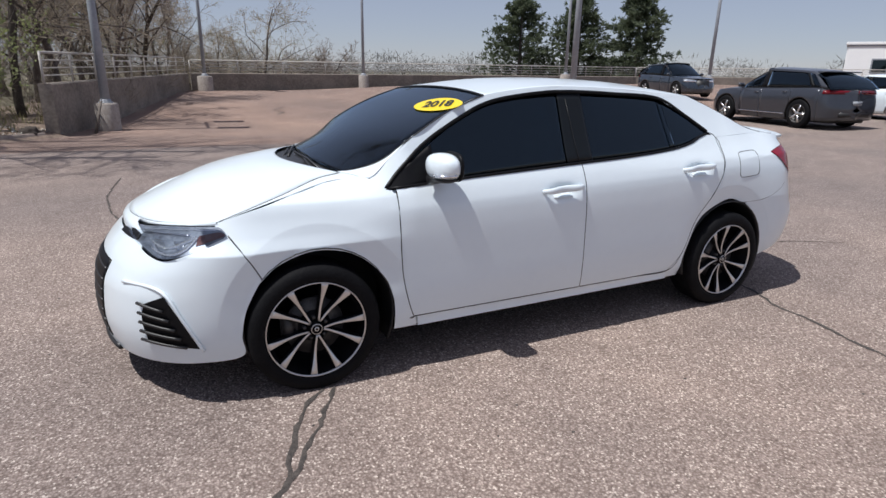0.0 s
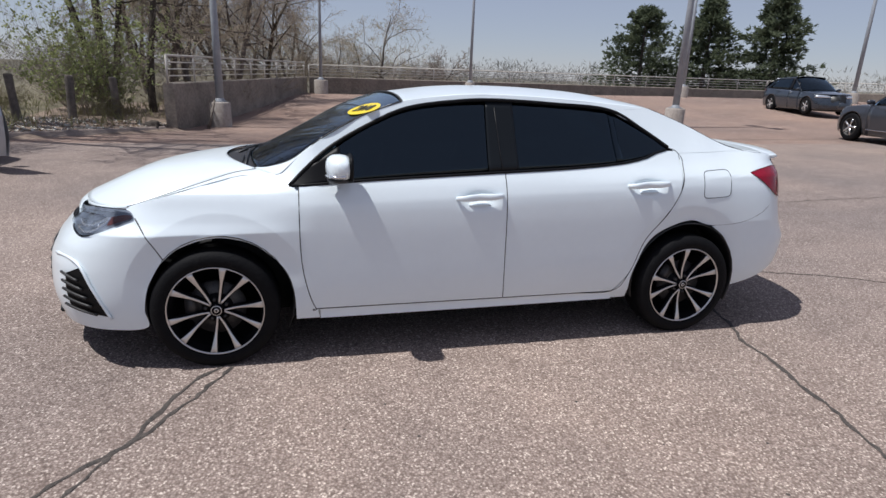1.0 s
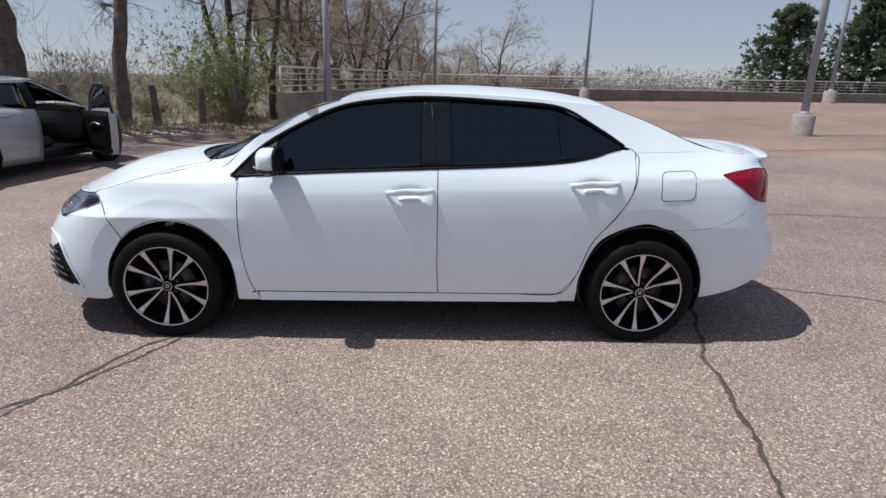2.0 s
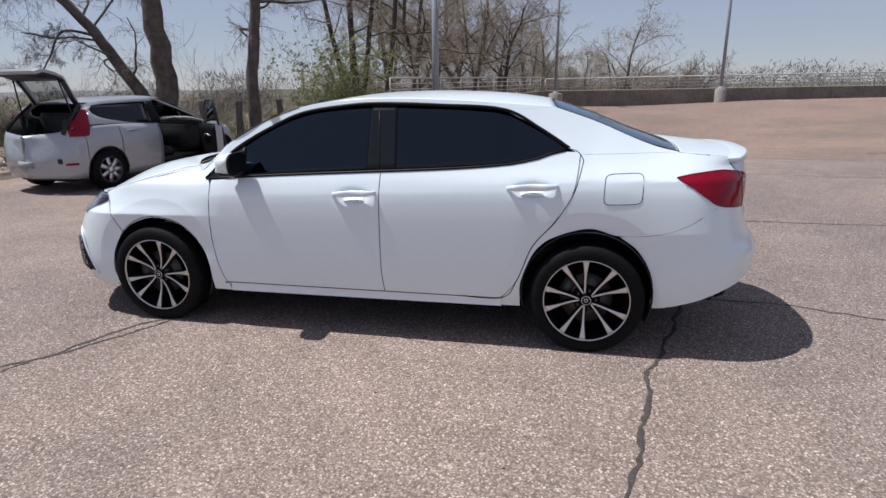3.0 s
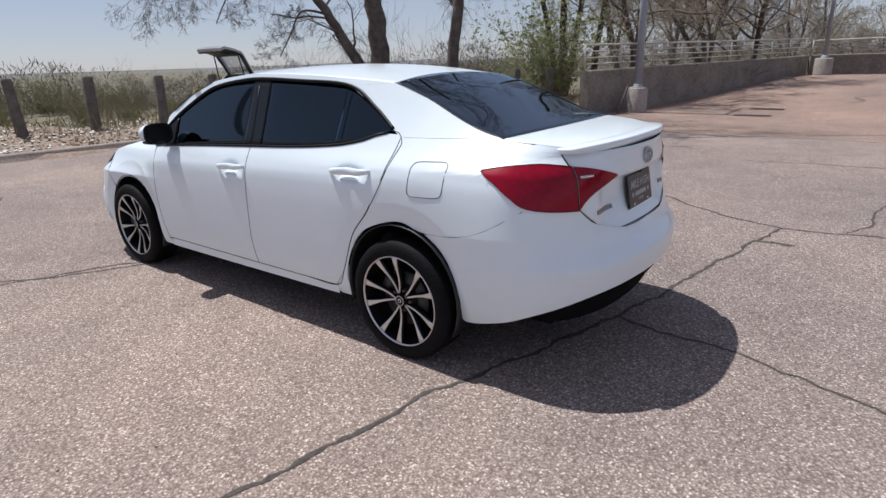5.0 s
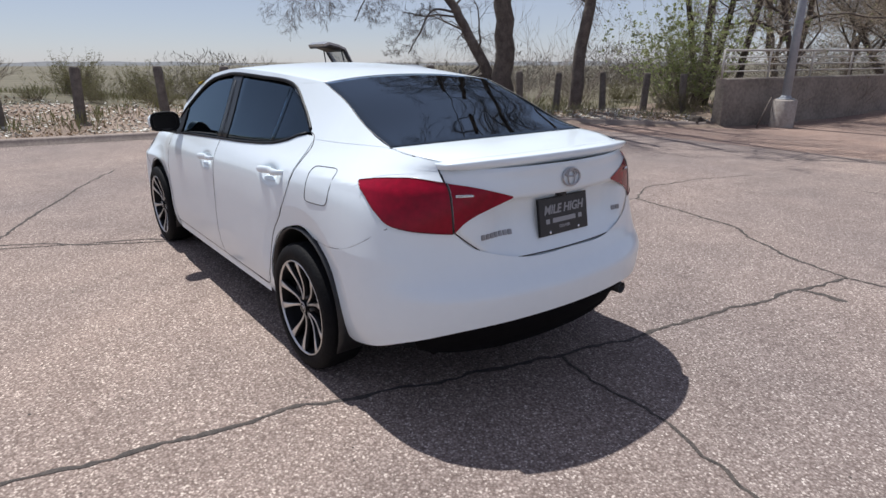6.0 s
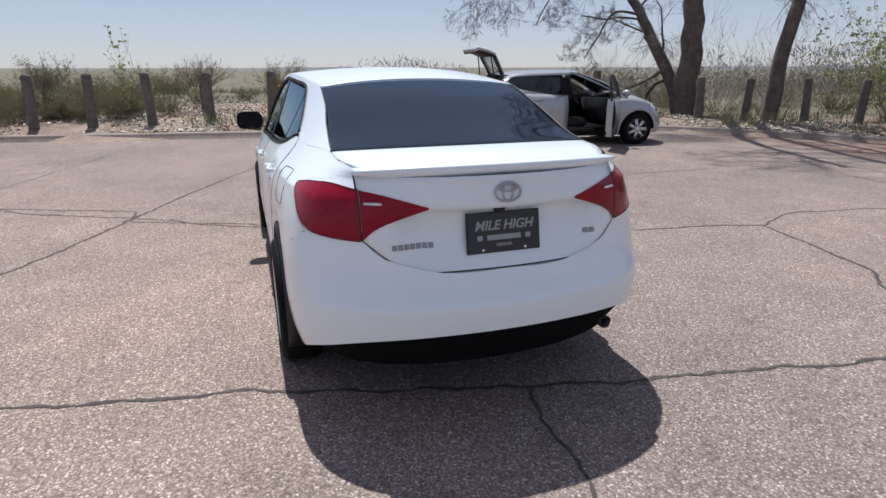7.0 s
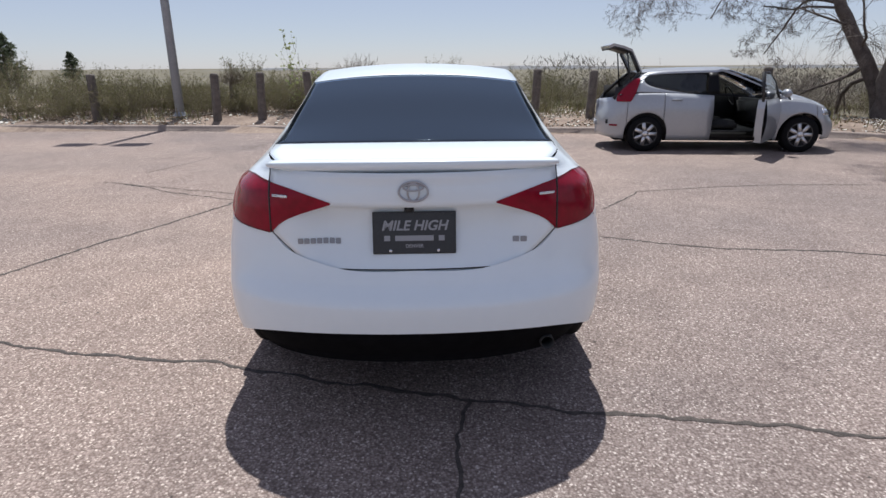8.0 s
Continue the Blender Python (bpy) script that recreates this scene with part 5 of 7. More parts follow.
wall_run("wall_west", WALL_END, WALL_CORNER, 1.01, 1.14, 0.30, "weathered brown-grey concrete parapet at the ramp", 0.72, 1.7, 4)
wall_run("wall_north", (-0.25, 29.55), (30, 30.4), 1.15, 1.30, 0.30, "weathered brown-grey concrete parapet at the back of the lot", 0.62, 2.4, 4)
wall_run("wall_east", (30, 30.4), (60, 16), 1.30, 1.55, 0.30, "weathered brown-grey concrete parapet at the back of the lot", 0.62, 2.4, 4)


# ---- lamp poles ----
def lamp_pole(x, y, height, ped_r, ped_h, z=None, heads=((0, -1), (0, 1)), turn=0.0, lean=0.0, slim=1.0, size=0.67):
    z = gz(x, y) if z is None else z
    pole = thing("street_lamp", "tall grey metal lamp pole on a round concrete base", "street lamp", pose(x, y, z, lean, 0, turn), group="lot lamp poles")
    if ped_h:
        base = part("base", turned([(ped_r * 1.02, -0.3), (ped_r, ped_h - 0.04), (ped_r - 0.03, ped_h), (0.001, ped_h)], 28, "z"), CONCRETE, pole, "round concrete base")
    bm = tube([(0, 0, ped_h - 0.01), (0, 0, height * 0.5), (0, 0, height)], (0.12 if ped_h else 0.135) * slim, 12, (0.085 if ped_h else 0.09) * slim)
    part("shaft", bm, POLE, pole)
    part("flange", box(-0.17, -0.17, ped_h, 0.17, 0.17, ped_h + 0.03, 0.008), POLE, pole)
    part("base_cover", turned([(0.15, ped_h + 0.03), (0.13, ped_h + 0.09), (0.10, ped_h + 0.12)], 20, "z"), POLE, pole)
    for shift, side in heads:
        ends = sorted((side * 0.26, side * (0.26 + size)))
        if shift:
            part("cross_arm", tube([(0, 0, height - 0.08), (shift, 0, height - 0.08)], 0.04, 8), POLE, pole)
        part("arm", tube([(shift, 0, height - 0.1), (shift, side * 0.30, height - 0.08)], 0.035, 8), POLE, pole)
        head = part("lamp_head", box(shift - 0.24, ends[0], height - 0.16, shift + 0.24, ends[1], height - 0.02, 0.03), POLE, pole)
        part("lens", box(shift - 0.18, ends[0] + 0.08, height - 0.175, shift + 0.18, ends[1] - 0.08, height - 0.158, 0.004), LAMP_WHITE, head)
    return pole


lamp_pole(-3.18, 15.35, 5.75, 0.30, 0.74, turn=-92, heads=((0, 1), (-1.85, 1)), size=0.9)
lamp_pole(0.35, 28.75, 7.8, 0.36, 0.72, turn=10, slim=0.75)
lamp_pole(8.65, 29.0, 8.2, 0.27, 0.66, turn=0, slim=0.7)
lamp_pole(12.0, 14.6, 8.6, 0.33, 0.66, turn=0)
lamp_pole(22.0, 28.3, 8.6, 0.33, 0.64, turn=0, slim=0.8)
lamp_pole(-11.4, -6.4, 8.2, 0.24, 0.0, z=0.22, turn=-3, slim=0.85)
lamp_pole(32.5, 26.1, 9.5, 0.33, 0.64, turn=0)

# ---- other parked cars: front towards +x, origin under the middle, built as shells ----
def parked_car(label, at, paint, front, rear, half, belt, hood, roof_h, cabin, wheel_r, axles, sill=0.2, open_door=False, open_gate=False, box_tail=False, name="parked_car", dark_glass=True, chrome=False):
    """front, rear: x of the ends; belt: (x, z) of the shoulder line; cabin: x of windshield base, roof front, roof rear, rear glass base."""
    car = thing(name, label, "car", at)
    w0, w1, w2, w3 = cabin
    fx, rx = axles

    def wide(x, z):
        top = spline(belt, x)
        q = (z - sill) / (top - sill)
        w = half - 0.07 * (1 - q) ** 3 - 0.075 * max(0.0, (q - 0.6) / 0.4) ** 2
        f0, r0 = front - 0.75, rear + 0.60
        if x > f0:
            end = front - 0.10 * abs(q - 0.35) - 0.32 * max(0.0, q - 0.55)
            w *= math.sqrt(max(0.0, 1 - min(1.0, (x - f0) / (end - f0)) ** 3))
        if x < r0:
            end = rear + 0.10 * abs(q - 0.4) + (0.05 if box_tail else 0.10) * max(0.0, q - 0.5)
            w *= math.sqrt(max(0.0, 1 - min(1.0, (r0 - x) / (r0 - end)) ** (3.4 if open_gate else 5)))
        return w

    def low(x):
        z = sill + 0.06 * max(0.0, abs(x - (front + rear) / 2) - 1.3)
        for ax in (fx, rx):
            d = abs(x - ax)
            R = wheel_r + 0.055
            if d < R:
                z = max(z, wheel_r + math.sqrt(R * R - d * d))
        return z

    sag = 0.05 if box_tail and not open_gate else 0.0

    def columns(a, b, n):
        return [a + (b - a) * i / n for i in range(n + 1)]

    R = wheel_r + 0.0549
    mid = -0.18 if open_gate else 0.02
    marks = sorted({front - 0.0005, front - 0.004, front - 0.012, front - 0.03, front - 0.06, front - 0.11, front - 0.18, front - 0.3, front - 0.45, rear + 0.0005, rear + 0.003, rear + 0.01, rear + 0.025, rear + 0.05, rear + 0.1, rear + 0.17, rear + 0.26}
                   | {fx + R * math.cos(math.pi * k / 16) for k in range(17)} | {rx + R * math.cos(math.pi * k / 16) for k in range(17)}
                   | {fx + s * (R + 0.001) for s in (-1, 1)} | {rx + s * (R + 0.001) for s in (-1, 1)} | set(columns(rear + 0.4, front - 0.5, 26)) | {w1 - 0.45, w0 - 0.08, mid})
    door = (mid, w0 - (0.24 if open_gate else 0.12))

    def panel(a, b, side, part_name, parent, inset=0.003):
        use = [a + inset] + [x for x in marks if a + 0.008 < x < b - 0.008] + [b - inset]
        rows = []
        for x in use:
            z0, z1 = low(x), spline(belt, x)
            rows.append([(x, side * wide(x, z0 + (z1 - z0) * (j / 9)), z0 + (z1 - z0) * (j / 9)) for j in range(10)])
        bm = grid(rows)
        bmesh.ops.recalc_face_normals(bm, faces=bm.faces)
        bm.faces.ensure_lookup_table()
        mid = bm.faces[len(bm.faces) // 2]
        if mid.normal.y * side < 0:
            bmesh.ops.reverse_faces(bm, faces=bm.faces)
        return part(part_name, bm, paint, parent, thick=0.003)

    back_door = rx + R + 0.03 if not box_tail else rx + R * 0.8
    for side in (1, -1):
        panel(front - 0.55, front - 0.0005, side, "front_bumper", car)
        panel(door[1], front - 0.55, side, "front_fender", car)
        if not (open_door and side == -1):
            fd = panel(door[0], door[1], side, "front_door", car)
            part("handle", box(door[0] + 0.08, side * (wide(door[0] + 0.1, spline(belt, 0) - 0.12) + 0.03) - 0.012, spline(belt, 0) - 0.13, door[0] + 0.26, side * (wide(door[0] + 0.1, spline(belt, 0) - 0.12) + 0.03) + 0.012, spline(belt, 0) - 0.10, 0.008), paint, fd)
        rd = panel(back_door, door[0], side, "rear_door", car)
        part("handle", box(back_door + 0.1, side * (wide(back_door + 0.1, spline(belt, 0) - 0.10) + 0.03) - 0.012, spline(belt, back_door) - 0.12, back_door + 0.28, side * (wide(back_door + 0.1, spline(belt, 0) - 0.10) + 0.03) + 0.012, spline(belt, back_door) - 0.09, 0.008), paint, rd)
        panel(rear + 0.42, back_door, side, "rear_quarter", car)
        panel(rear + 0.0005, rear + 0.42, side, "rear_bumper", car)
        if chrome:
            part("trim_strip", tube([(x, side * (wide(x, sill + 0.16) + 0.004), sill + 0.16) for x in columns(rx + R + 0.05, fx - R - 0.05, 12)], 0.012, 6), CHROME, car)
        # roof edge, glass and pillars
        yb = lambda x: wide(x, spline(belt, x)) - 0.004
        yr = half - 0.26
        ze = roof_h - 0.055
        low_line = [(w3 + 0.10, yb(w3 + 0.2), spline(belt, w3 + 0.1)), (w2 - 0.05, yb(w2 - 0.05), spline(belt, w2 - 0.05)), (mid - 0.02, yb(mid), spline(belt, mid)), (w1, yb(w1), spline(belt, w1)), (w0 - 0.05, yb(w0 - 0.05), spline(belt, w0 - 0.05))]
        high_line = [(w2 + 0.02, yr - 0.03, ze - 0.09 - sag), (w2 + 0.35, yr, ze - 0.03 - sag * 0.7), (mid - 0.02, yr + 0.02, ze), (w1 - 0.1, yr, ze - 0.015), (w0 - 0.1, yb(w0 - 0.1) - 0.015, spline(belt, w0) + 0.05)]
        la, lb = smooth_line(low_line, 41), smooth_line(high_line, 41)

        def strip(i0, i1, t0, t1, out=0.0, rise=None):
            rows = []
            for i in range(i0, i1 + 1):
                if rise:
                    t0, t1 = rise(i)
                rows.append([tuple(la[i][k] + (lb[i][k] - la[i][k]) * (t0 + (t1 - t0) * j / 5) + (out if k == 1 else 0) for k in range(3)) for j in range(6)])
            return [[(p[0], side * p[1], p[2]) for p in row] for row in rows]

        q0, q1 = (8, 11) if open_gate else (6, 9) if box_tail else (3, 8)
        names = [("quarter_glass", q0, q1, 0.10, 0.88)][open_gate:] + [("rear_glass", q1 + 1, 19, 0.06, 0.90), ("front_glass", 22, 38, 0.06, 0.90)]
        for nm, i0, i1, t0, t1 in names:
            if open_door and side == -1 and nm == "front_glass":
                continue
            if open_gate and nm == "rear_glass":
                # the rear pane narrows to a point towards the tail
                foot = lambda i: 0.06 + 0.66 * max(0.0, (17 - i) / 10) ** 1.6
                part(nm, grid(strip(7, 19, 0, 0, -0.008, lambda i: (foot(i), 0.90))), GLASS if dark_glass else REAR_GLASS_LIGHT, car, thick=0.004)
                part("window_corner", grid(strip(7, 17, 0, 0, 0.0, lambda i: (0.06, foot(i)))), paint, car, thick=0.004)
                continue
            part(nm, grid(strip(i0, i1, t0, t1, -0.008)), GLASS if dark_glass else REAR_GLASS_LIGHT, car, thick=0.004)
        part("window_sill", grid(strip(0, 40, 0.0, 0.06)), GLOSS_BLACK, car, thick=0.004)
        part("roof_rail", grid(strip(0, 40, 0.90, 1.0)), paint, car, thick=0.004)
        for i0, i1 in ((0, 7), (19, 22), (38, 40)) if open_gate else ((0, q0), (q1, q1 + 1), (19, 22), (38, 40)):
            part("pillar", grid(strip(i0, i1, 0.06, 0.90)), paint if i0 in (0, 38) else GLOSS_BLACK, car, thick=0.004)
        mx = w0 - 0.16
        mz = spline(belt, mx) + 0.09
        if not (open_door and side == -1):
            bm = turned([(0.001, -0.11), (0.05, -0.10), (0.07, -0.03), (0.068, 0.05), (0.045, 0.10), (0.001, 0.11)], 14)
            bmesh.ops.transform(bm, matrix=Matrix.Translation((mx, side * (wide(mx, mz - 0.1) + 0.10), mz)) @ Matrix.Diagonal((0.8, 1, 1, 1)), verts=bm.verts)
            part("side_mirror", bm, paint, car)
        # lamps
        hx = front - 0.46
        rows = [[(x, side * (wide(x, z) + 0.006), z) for x in columns(hx, front - 0.13, 8)] for z in (spline(belt, hx) - 0.16, spline(belt, hx) - 0.10, spline(belt, hx) - 0.05)]
        part("headlight", grid(rows), LAMP_WHITE, car, thick=0.006)
        if open_gate:
            edge = lambda z: spline([(0.80, -1.80), (0.93, -1.79), (1.28, -1.46)], z)
            reach = lambda z: spline([(0.80, -0.02), (0.87, 0.13), (0.98, 0.17), (1.12, 0.10), (1.28, -0.04)], z)
            rows = [[(edge(z) + u * (reach(z) + 0.10), side * (wide(edge(z) + u * (reach(z) + 0.10), min(z, spline(belt, edge(z) + u * (reach(z) + 0.10)))) - 0.62 * max(0.0, z - spline(belt, edge(z) + u * (reach(z) + 0.10))) + 0.014), z) for u in columns(0, 1, 6)] for z in columns(0.86, 1.24, 12)]
        else:
            zt = spline(belt, rear + 0.2)
            rows = [[(x, side * (wide(x, z) + 0.006), z) for x in columns(rear + 0.02, rear + 0.34, 8)] for z in (zt - 0.13, zt - 0.08, zt - 0.03)]
        part("tail_light", grid(rows), RED_LENS if open_gate else DARK_RED, car, "red tail light", thick=0.006)
        # wheels with spoked covers
        for ax in (fx, rx):
            wh = part("wheel", turned([(wheel_r * 0.66, -0.09), (wheel_r * 0.9, -0.10), (wheel_r, -0.07), (wheel_r, 0.07), (wheel_r * 0.9, 0.10), (wheel_r * 0.66, 0.09)], 36), RUBBER, car, "black tyre with silver wheel")
            wh.matrix_basis = pose(ax, side * (half - 0.105), wheel_r, 0, 0, 0 if side < 0 else 180)
            part("rim", turned([(wheel_r * 0.68, -0.088), (wheel_r * 0.63, -0.098), (wheel_r * 0.60, -0.085), (wheel_r * 0.57, -0.03), (0.001, -0.025)], 30), DARK_METAL, wh)
            for k in range(7 if open_gate else 5):
                a = 2 * math.pi * k / (7 if open_gate else 5)
                bm = box(0.03, -0.100, -0.032 if open_gate else -0.026, wheel_r * 0.64, -0.082, 0.032 if open_gate else 0.026, 0.006)
                bmesh.ops.transform(bm, matrix=pose(0, 0, 0, 0, math.degrees(a), 0), verts=bm.verts)
                part("spoke", bm, ALLOY, wh)
            part("hub", turned([(0.001, -0.105), (0.05, -0.102), (0.06, -0.08)], 18), ALLOY, wh)
            part("wheel_well", grid([[(ax + R * math.cos(a), side * y, wheel_r + R * math.sin(a)) for a in (math.pi * k / 14 for k in range(15))] for y in (half - 0.03, half - 0.12, half - 0.32)]), BLACK, car, thick=0.004)
    # hood, windshield, roof
    edge_h = [(x, -wide(x, spline(belt, x)) + 0.002, spline(belt, x)) for x in columns(w0 - 0.02, front - 0.42, 6)]
    mid_h = [(w0 + 0.10 + (front - 0.14 - w0 - 0.10) * k / 6, 0, hood[0] + (hood[1] - hood[0]) * (k / 6) ** 1.6) for k in range(7)]
    sheet("hood", dome(edge_h, mid_h, 14, 10, 2.2), paint, car)
    part("grille", box(front - 0.26, -half * 0.36, 0.30, front - 0.055, half * 0.36, spline(belt, front - 0.3) - 0.06, 0.03), BLACK, car)
    part("nose_cap", grid([[(front - 0.42, s * half * 0.80, spline(belt, front - 0.42) - 0.01), (front - 0.14 - 0.2 * s * s, s * half * 0.70, spline(belt, front - 0.2) - 0.02)] for s in (-1, -0.5, 0, 0.5, 1)]), paint, car, thick=0.004)
    yr = half - 0.26
    ze = roof_h - 0.055
    sheet("windshield", dome([(w0 - 0.06, -(wide(w0, spline(belt, w0)) - 0.03), spline(belt, w0) + 0.03), ((w0 + w1) / 2 - 0.04, -(half - 0.19), (spline(belt, w0) + ze) / 2 + 0.03), (w1 - 0.08, -yr, ze - 0.01)], [(w0 + 0.10, 0, hood[0] + 0.01), ((w0 + w1) / 2 + 0.08, 0, (hood[0] + roof_h) / 2 + 0.03), (w1, 0, roof_h - 0.03)], 10, 8, 2.2), GLASS if dark_glass else REAR_GLASS_LIGHT, car)
    sheet("roof", dome([(w1 - 0.08, -yr, ze - 0.01), (0.0, -(yr + 0.02), ze), (w2 + 0.4, -yr, ze - 0.025 - sag * 0.7), (w2 + 0.02, -(yr - 0.03), ze - 0.085 - sag)], [(w1, 0, roof_h - 0.03), (0.0, 0, roof_h), (w2 + 0.4, 0, roof_h - 0.025 - sag * 0.7), (w2 - 0.02, 0, roof_h - 0.075 - sag)], 14, 8, 2.2), paint, car)
    part("floor", box(rear + 0.25, -half * 0.68, 0.17, front - 0.35, half * 0.68, 0.34, 0.03), BLACK, car)
    part("dashboard", box(w0 - 0.42, -half * 0.82, 0.45, w0 + 0.02, half * 0.82, spline(belt, w0) - 0.02, 0.05), INTERIOR, car)
    for y in (-0.36, 0.36):
        seat = part("seat", box(-0.20, y - 0.24, 0.34, 0.34, y + 0.24, 0.52, 0.05), INTERIOR, car)
        bm = box(-0.06, y - 0.23, 0.0, 0.06, y + 0.23, 0.56, 0.05)
        bmesh.ops.transform(bm, matrix=pose(-0.22, 0, 0.48, 0, -14), verts=bm.verts)
        part("seat_back", bm, INTERIOR, seat)
        part("headrest", box(-0.43, y - 0.11, 1.04, -0.33, y + 0.11, 1.19, 0.03), INTERIOR, seat)
    bench = part("rear_seat", box(rx + 0.15, -0.58, 0.34, rx + 0.62, 0.58, 0.54, 0.05), INTERIOR, car)
    part("rear_back", box(rx + 0.05, -0.58, 0.48, rx + 0.17, 0.58, 1.0, 0.04), INTERIOR, bench)
    if open_gate:
        part("cargo_floor", box(rear + 0.10, -0.62, 0.45, rx + 0.10, 0.62, 0.56, 0.02), INTERIOR, car)
        hinge = Vector((w2 + 0.02, 0, roof_h - 0.08))
        gate = thing("tailgate", "", "")
        tip = Vector((w2 - 0.46, 0, roof_h + 0.37))
        knee = Vector((w2 - 0.17, 0, roof_h + 0.28))
        rows = []
        path = [hinge, hinge + Vector((-0.085, 0, 0.17)), knee, knee + Vector((-0.13, 0, 0.05)), tip, tip + Vector((-0.06, 0, -0.03))]
        halfs = [0.46, 0.47, 0.50, 0.52, 0.50, 0.45]
        frame_rows = []
        for p, hw in zip(path, halfs):
            frame_rows.append([(p.x, y * hw, p.z - 0.02 * abs(y) ** 3) for y in (-1, -0.86, 0.86, 1)])
        bm = bmesh.new()
        vs = [[bm.verts.new(q) for q in row] for row in frame_rows]
        for i in range(len(vs) - 1):
            for j in range(3):
                if j == 1 and i in (0, 1):
                    continue
                bm.faces.new((vs[i][j], vs[i + 1][j], vs[i + 1][j + 1], vs[i][j + 1]))
        bpy.data.objects.remove(gate)
        gate = part("tailgate", bm, paint, car, "raised silver tailgate", smooth=False, thick=0.05)
        part("gate_lining", grid([[(p.x + 0.012, y * hw * 1.01, p.z - 0.045) for y in (-1, 1)] for p, hw in zip(path[2:], halfs[2:])]), BLACK, gate, thick=0.03)
        for s in (-1, 1):
            part("gate_frame", tube([(p.x + 0.015, s * hw * 0.95, p.z - 0.035) for p, hw in zip(path[:3], halfs[:3])], 0.035, 8), BLACK, gate)
        part("gate_glass", grid([[tuple(Vector(frame_rows[i][1])), tuple(Vector(frame_rows[i][2]))] for i in range(3)]), REAR_GLASS_LIGHT, gate)
        for s in (-1, 1):
            part("strut", tube([(w2 - 0.22, s * 0.48, roof_h + 0.27), (w2 - 0.12, s * 0.56, roof_h - 0.38)], 0.012, 6), BLACK, gate)
        part("licence_plate", box(rear - 0.004, -0.15, 0.40, rear + 0.02, 0.15, 0.50, 0.004), POLE, car, "grey licence plate")
        part("headliner", box(w2 + 0.05, -half * 0.62, roof_h - 0.12, w1 - 0.2, half * 0.62, roof_h - 0.09, 0.01), INTERIOR, car)
        part("rear_bench", box(rx + 0.02, -0.66, 0.48, rx + 0.16, 0.66, 1.18, 0.05), INTERIOR, car)
        for s in (-1, 1):
            part("cargo_lining", box(rear + 0.22, s * 0.64 - 0.012, 0.5, rx + 0.12, s * 0.64 + 0.012, 1.10, 0.01), INTERIOR, car)
            part("hatch_edge", tube([(rear + 0.20, s * 0.64, 0.90), (-1.58, s * 0.60, 1.16), (w2 + 0.02, s * 0.52, roof_h - 0.10)], 0.03, 8), BLACK, car)
        for s in (-1, 1):
            part("bumper_reflector", grid([[(x, s * (wide(x, z) + 0.006), z) for x in columns(rear + 0.15, rear + 0.27, 6)] for z in (0.44, 0.455, 0.47)]), RED_LENS, car, thick=0.004)
    else:
        if box_tail:
            part("tail_cap", grid([[(x, u * wide(x, spline(belt, x)), spline(belt, x) + 0.004 * (1 - u * u)) for u in (-1, -0.6, 0, 0.6, 1)] for x in columns(rear + 0.002, w3 + 0.45, 14)]), paint, car)
            e = [(w2 + 0.04, -(yr - 0.03), ze - 0.09 - sag), ((w2 + w3) / 2, -(half - 0.16), (ze + spline(belt, w3)) / 2), (w3 + 0.05, -(half - 0.10), spline(belt, w3) + 0.02)]
            c = [(w2 - 0.03, 0, roof_h - 0.08 - sag), ((w2 + w3) / 2 - 0.04, 0, (roof_h + spline(belt, w3)) / 2), (w3 - 0.02, 0, spline(belt, w3) + 0.02)]
            sheet("rear_window", dome(e, c, 8, 8, 2.2), GLASS, car)
            part("roof_spoiler", box(w2 - 0.16, -yr + 0.03, roof_h - 0.10 - sag, w2 + 0.06, yr - 0.03, roof_h - 0.065 - sag, 0.012), paint, car)
        else:
            sheet("rear_window", dome([(w2 + 0.04, -(yr - 0.03), ze - 0.08), (w3 + 0.06, -(half - 0.16), spline(belt, w3) + 0.01)], [(w2 - 0.03, 0, roof_h - 0.08), (w3, 0, spline(belt, w3) + 0.05)], 8, 8, 2.2), GLASS, car)
            sheet("trunk_lid", dome([(w3 + 0.06, -(half - 0.16), spline(belt, w3) + 0.01), (rear + 0.22, -(half - 0.22), spline(belt, rear))], [(w3, 0, spline(belt, w3) + 0.05), (rear + 0.06, 0, spline(belt, rear) + 0.03)], 8, 8, 2.2), paint, car)
        part("bumper_insert", box(rear + 0.02, -half * 0.55, 0.34, rear + 0.10, half * 0.55, 0.48, 0.02), BLACK, car)
        part("plate_bars", box(rear + 0.002, -0.15, 0.66, rear + 0.04, 0.15, 0.77, 0.004), POLE, car, "pale licence plate")
    if open_gate:
        part("side_lining", box(rear + 0.45, half - 0.14, 0.30, w0 - 0.15, half - 0.11, 0.93, 0.01), INTERIOR, car)
        part("side_lining", box(rear + 0.45, -half + 0.11, 0.30, mid - 0.03, -half + 0.14, 0.93, 0.01), INTERIOR, car)
        part("carpet", box(rx + 0.1, -half + 0.13, 0.335, w0 - 0.1, half - 0.15, 0.36), INTERIOR, car)
    if open_door:
        # the right front door stands wide open, seen nearly edge-on from outside
        hx = door[1] - 0.01
        hy = -wide(hx, 0.6) - 0.01
        L = door[1] - door[0]
        way = Vector((-math.cos(radians(57)), -math.sin(radians(57)), 0))
        def on_door(t, z, o):
            nrm = Vector((-way.y, way.x, 0))
            return Vector((hx, hy, 0)) + way * (L * t) + nrm * o + Vector((0, 0, z))
        zb = spline(belt, hx) - 0.0
        rows = [[on_door(t, z, 0.05 * math.sin(math.pi * min(1, (z - 0.25) / 0.7))) for t in columns(0, 1, 8)] for z in columns(0.26, zb + 0.03, 8)]
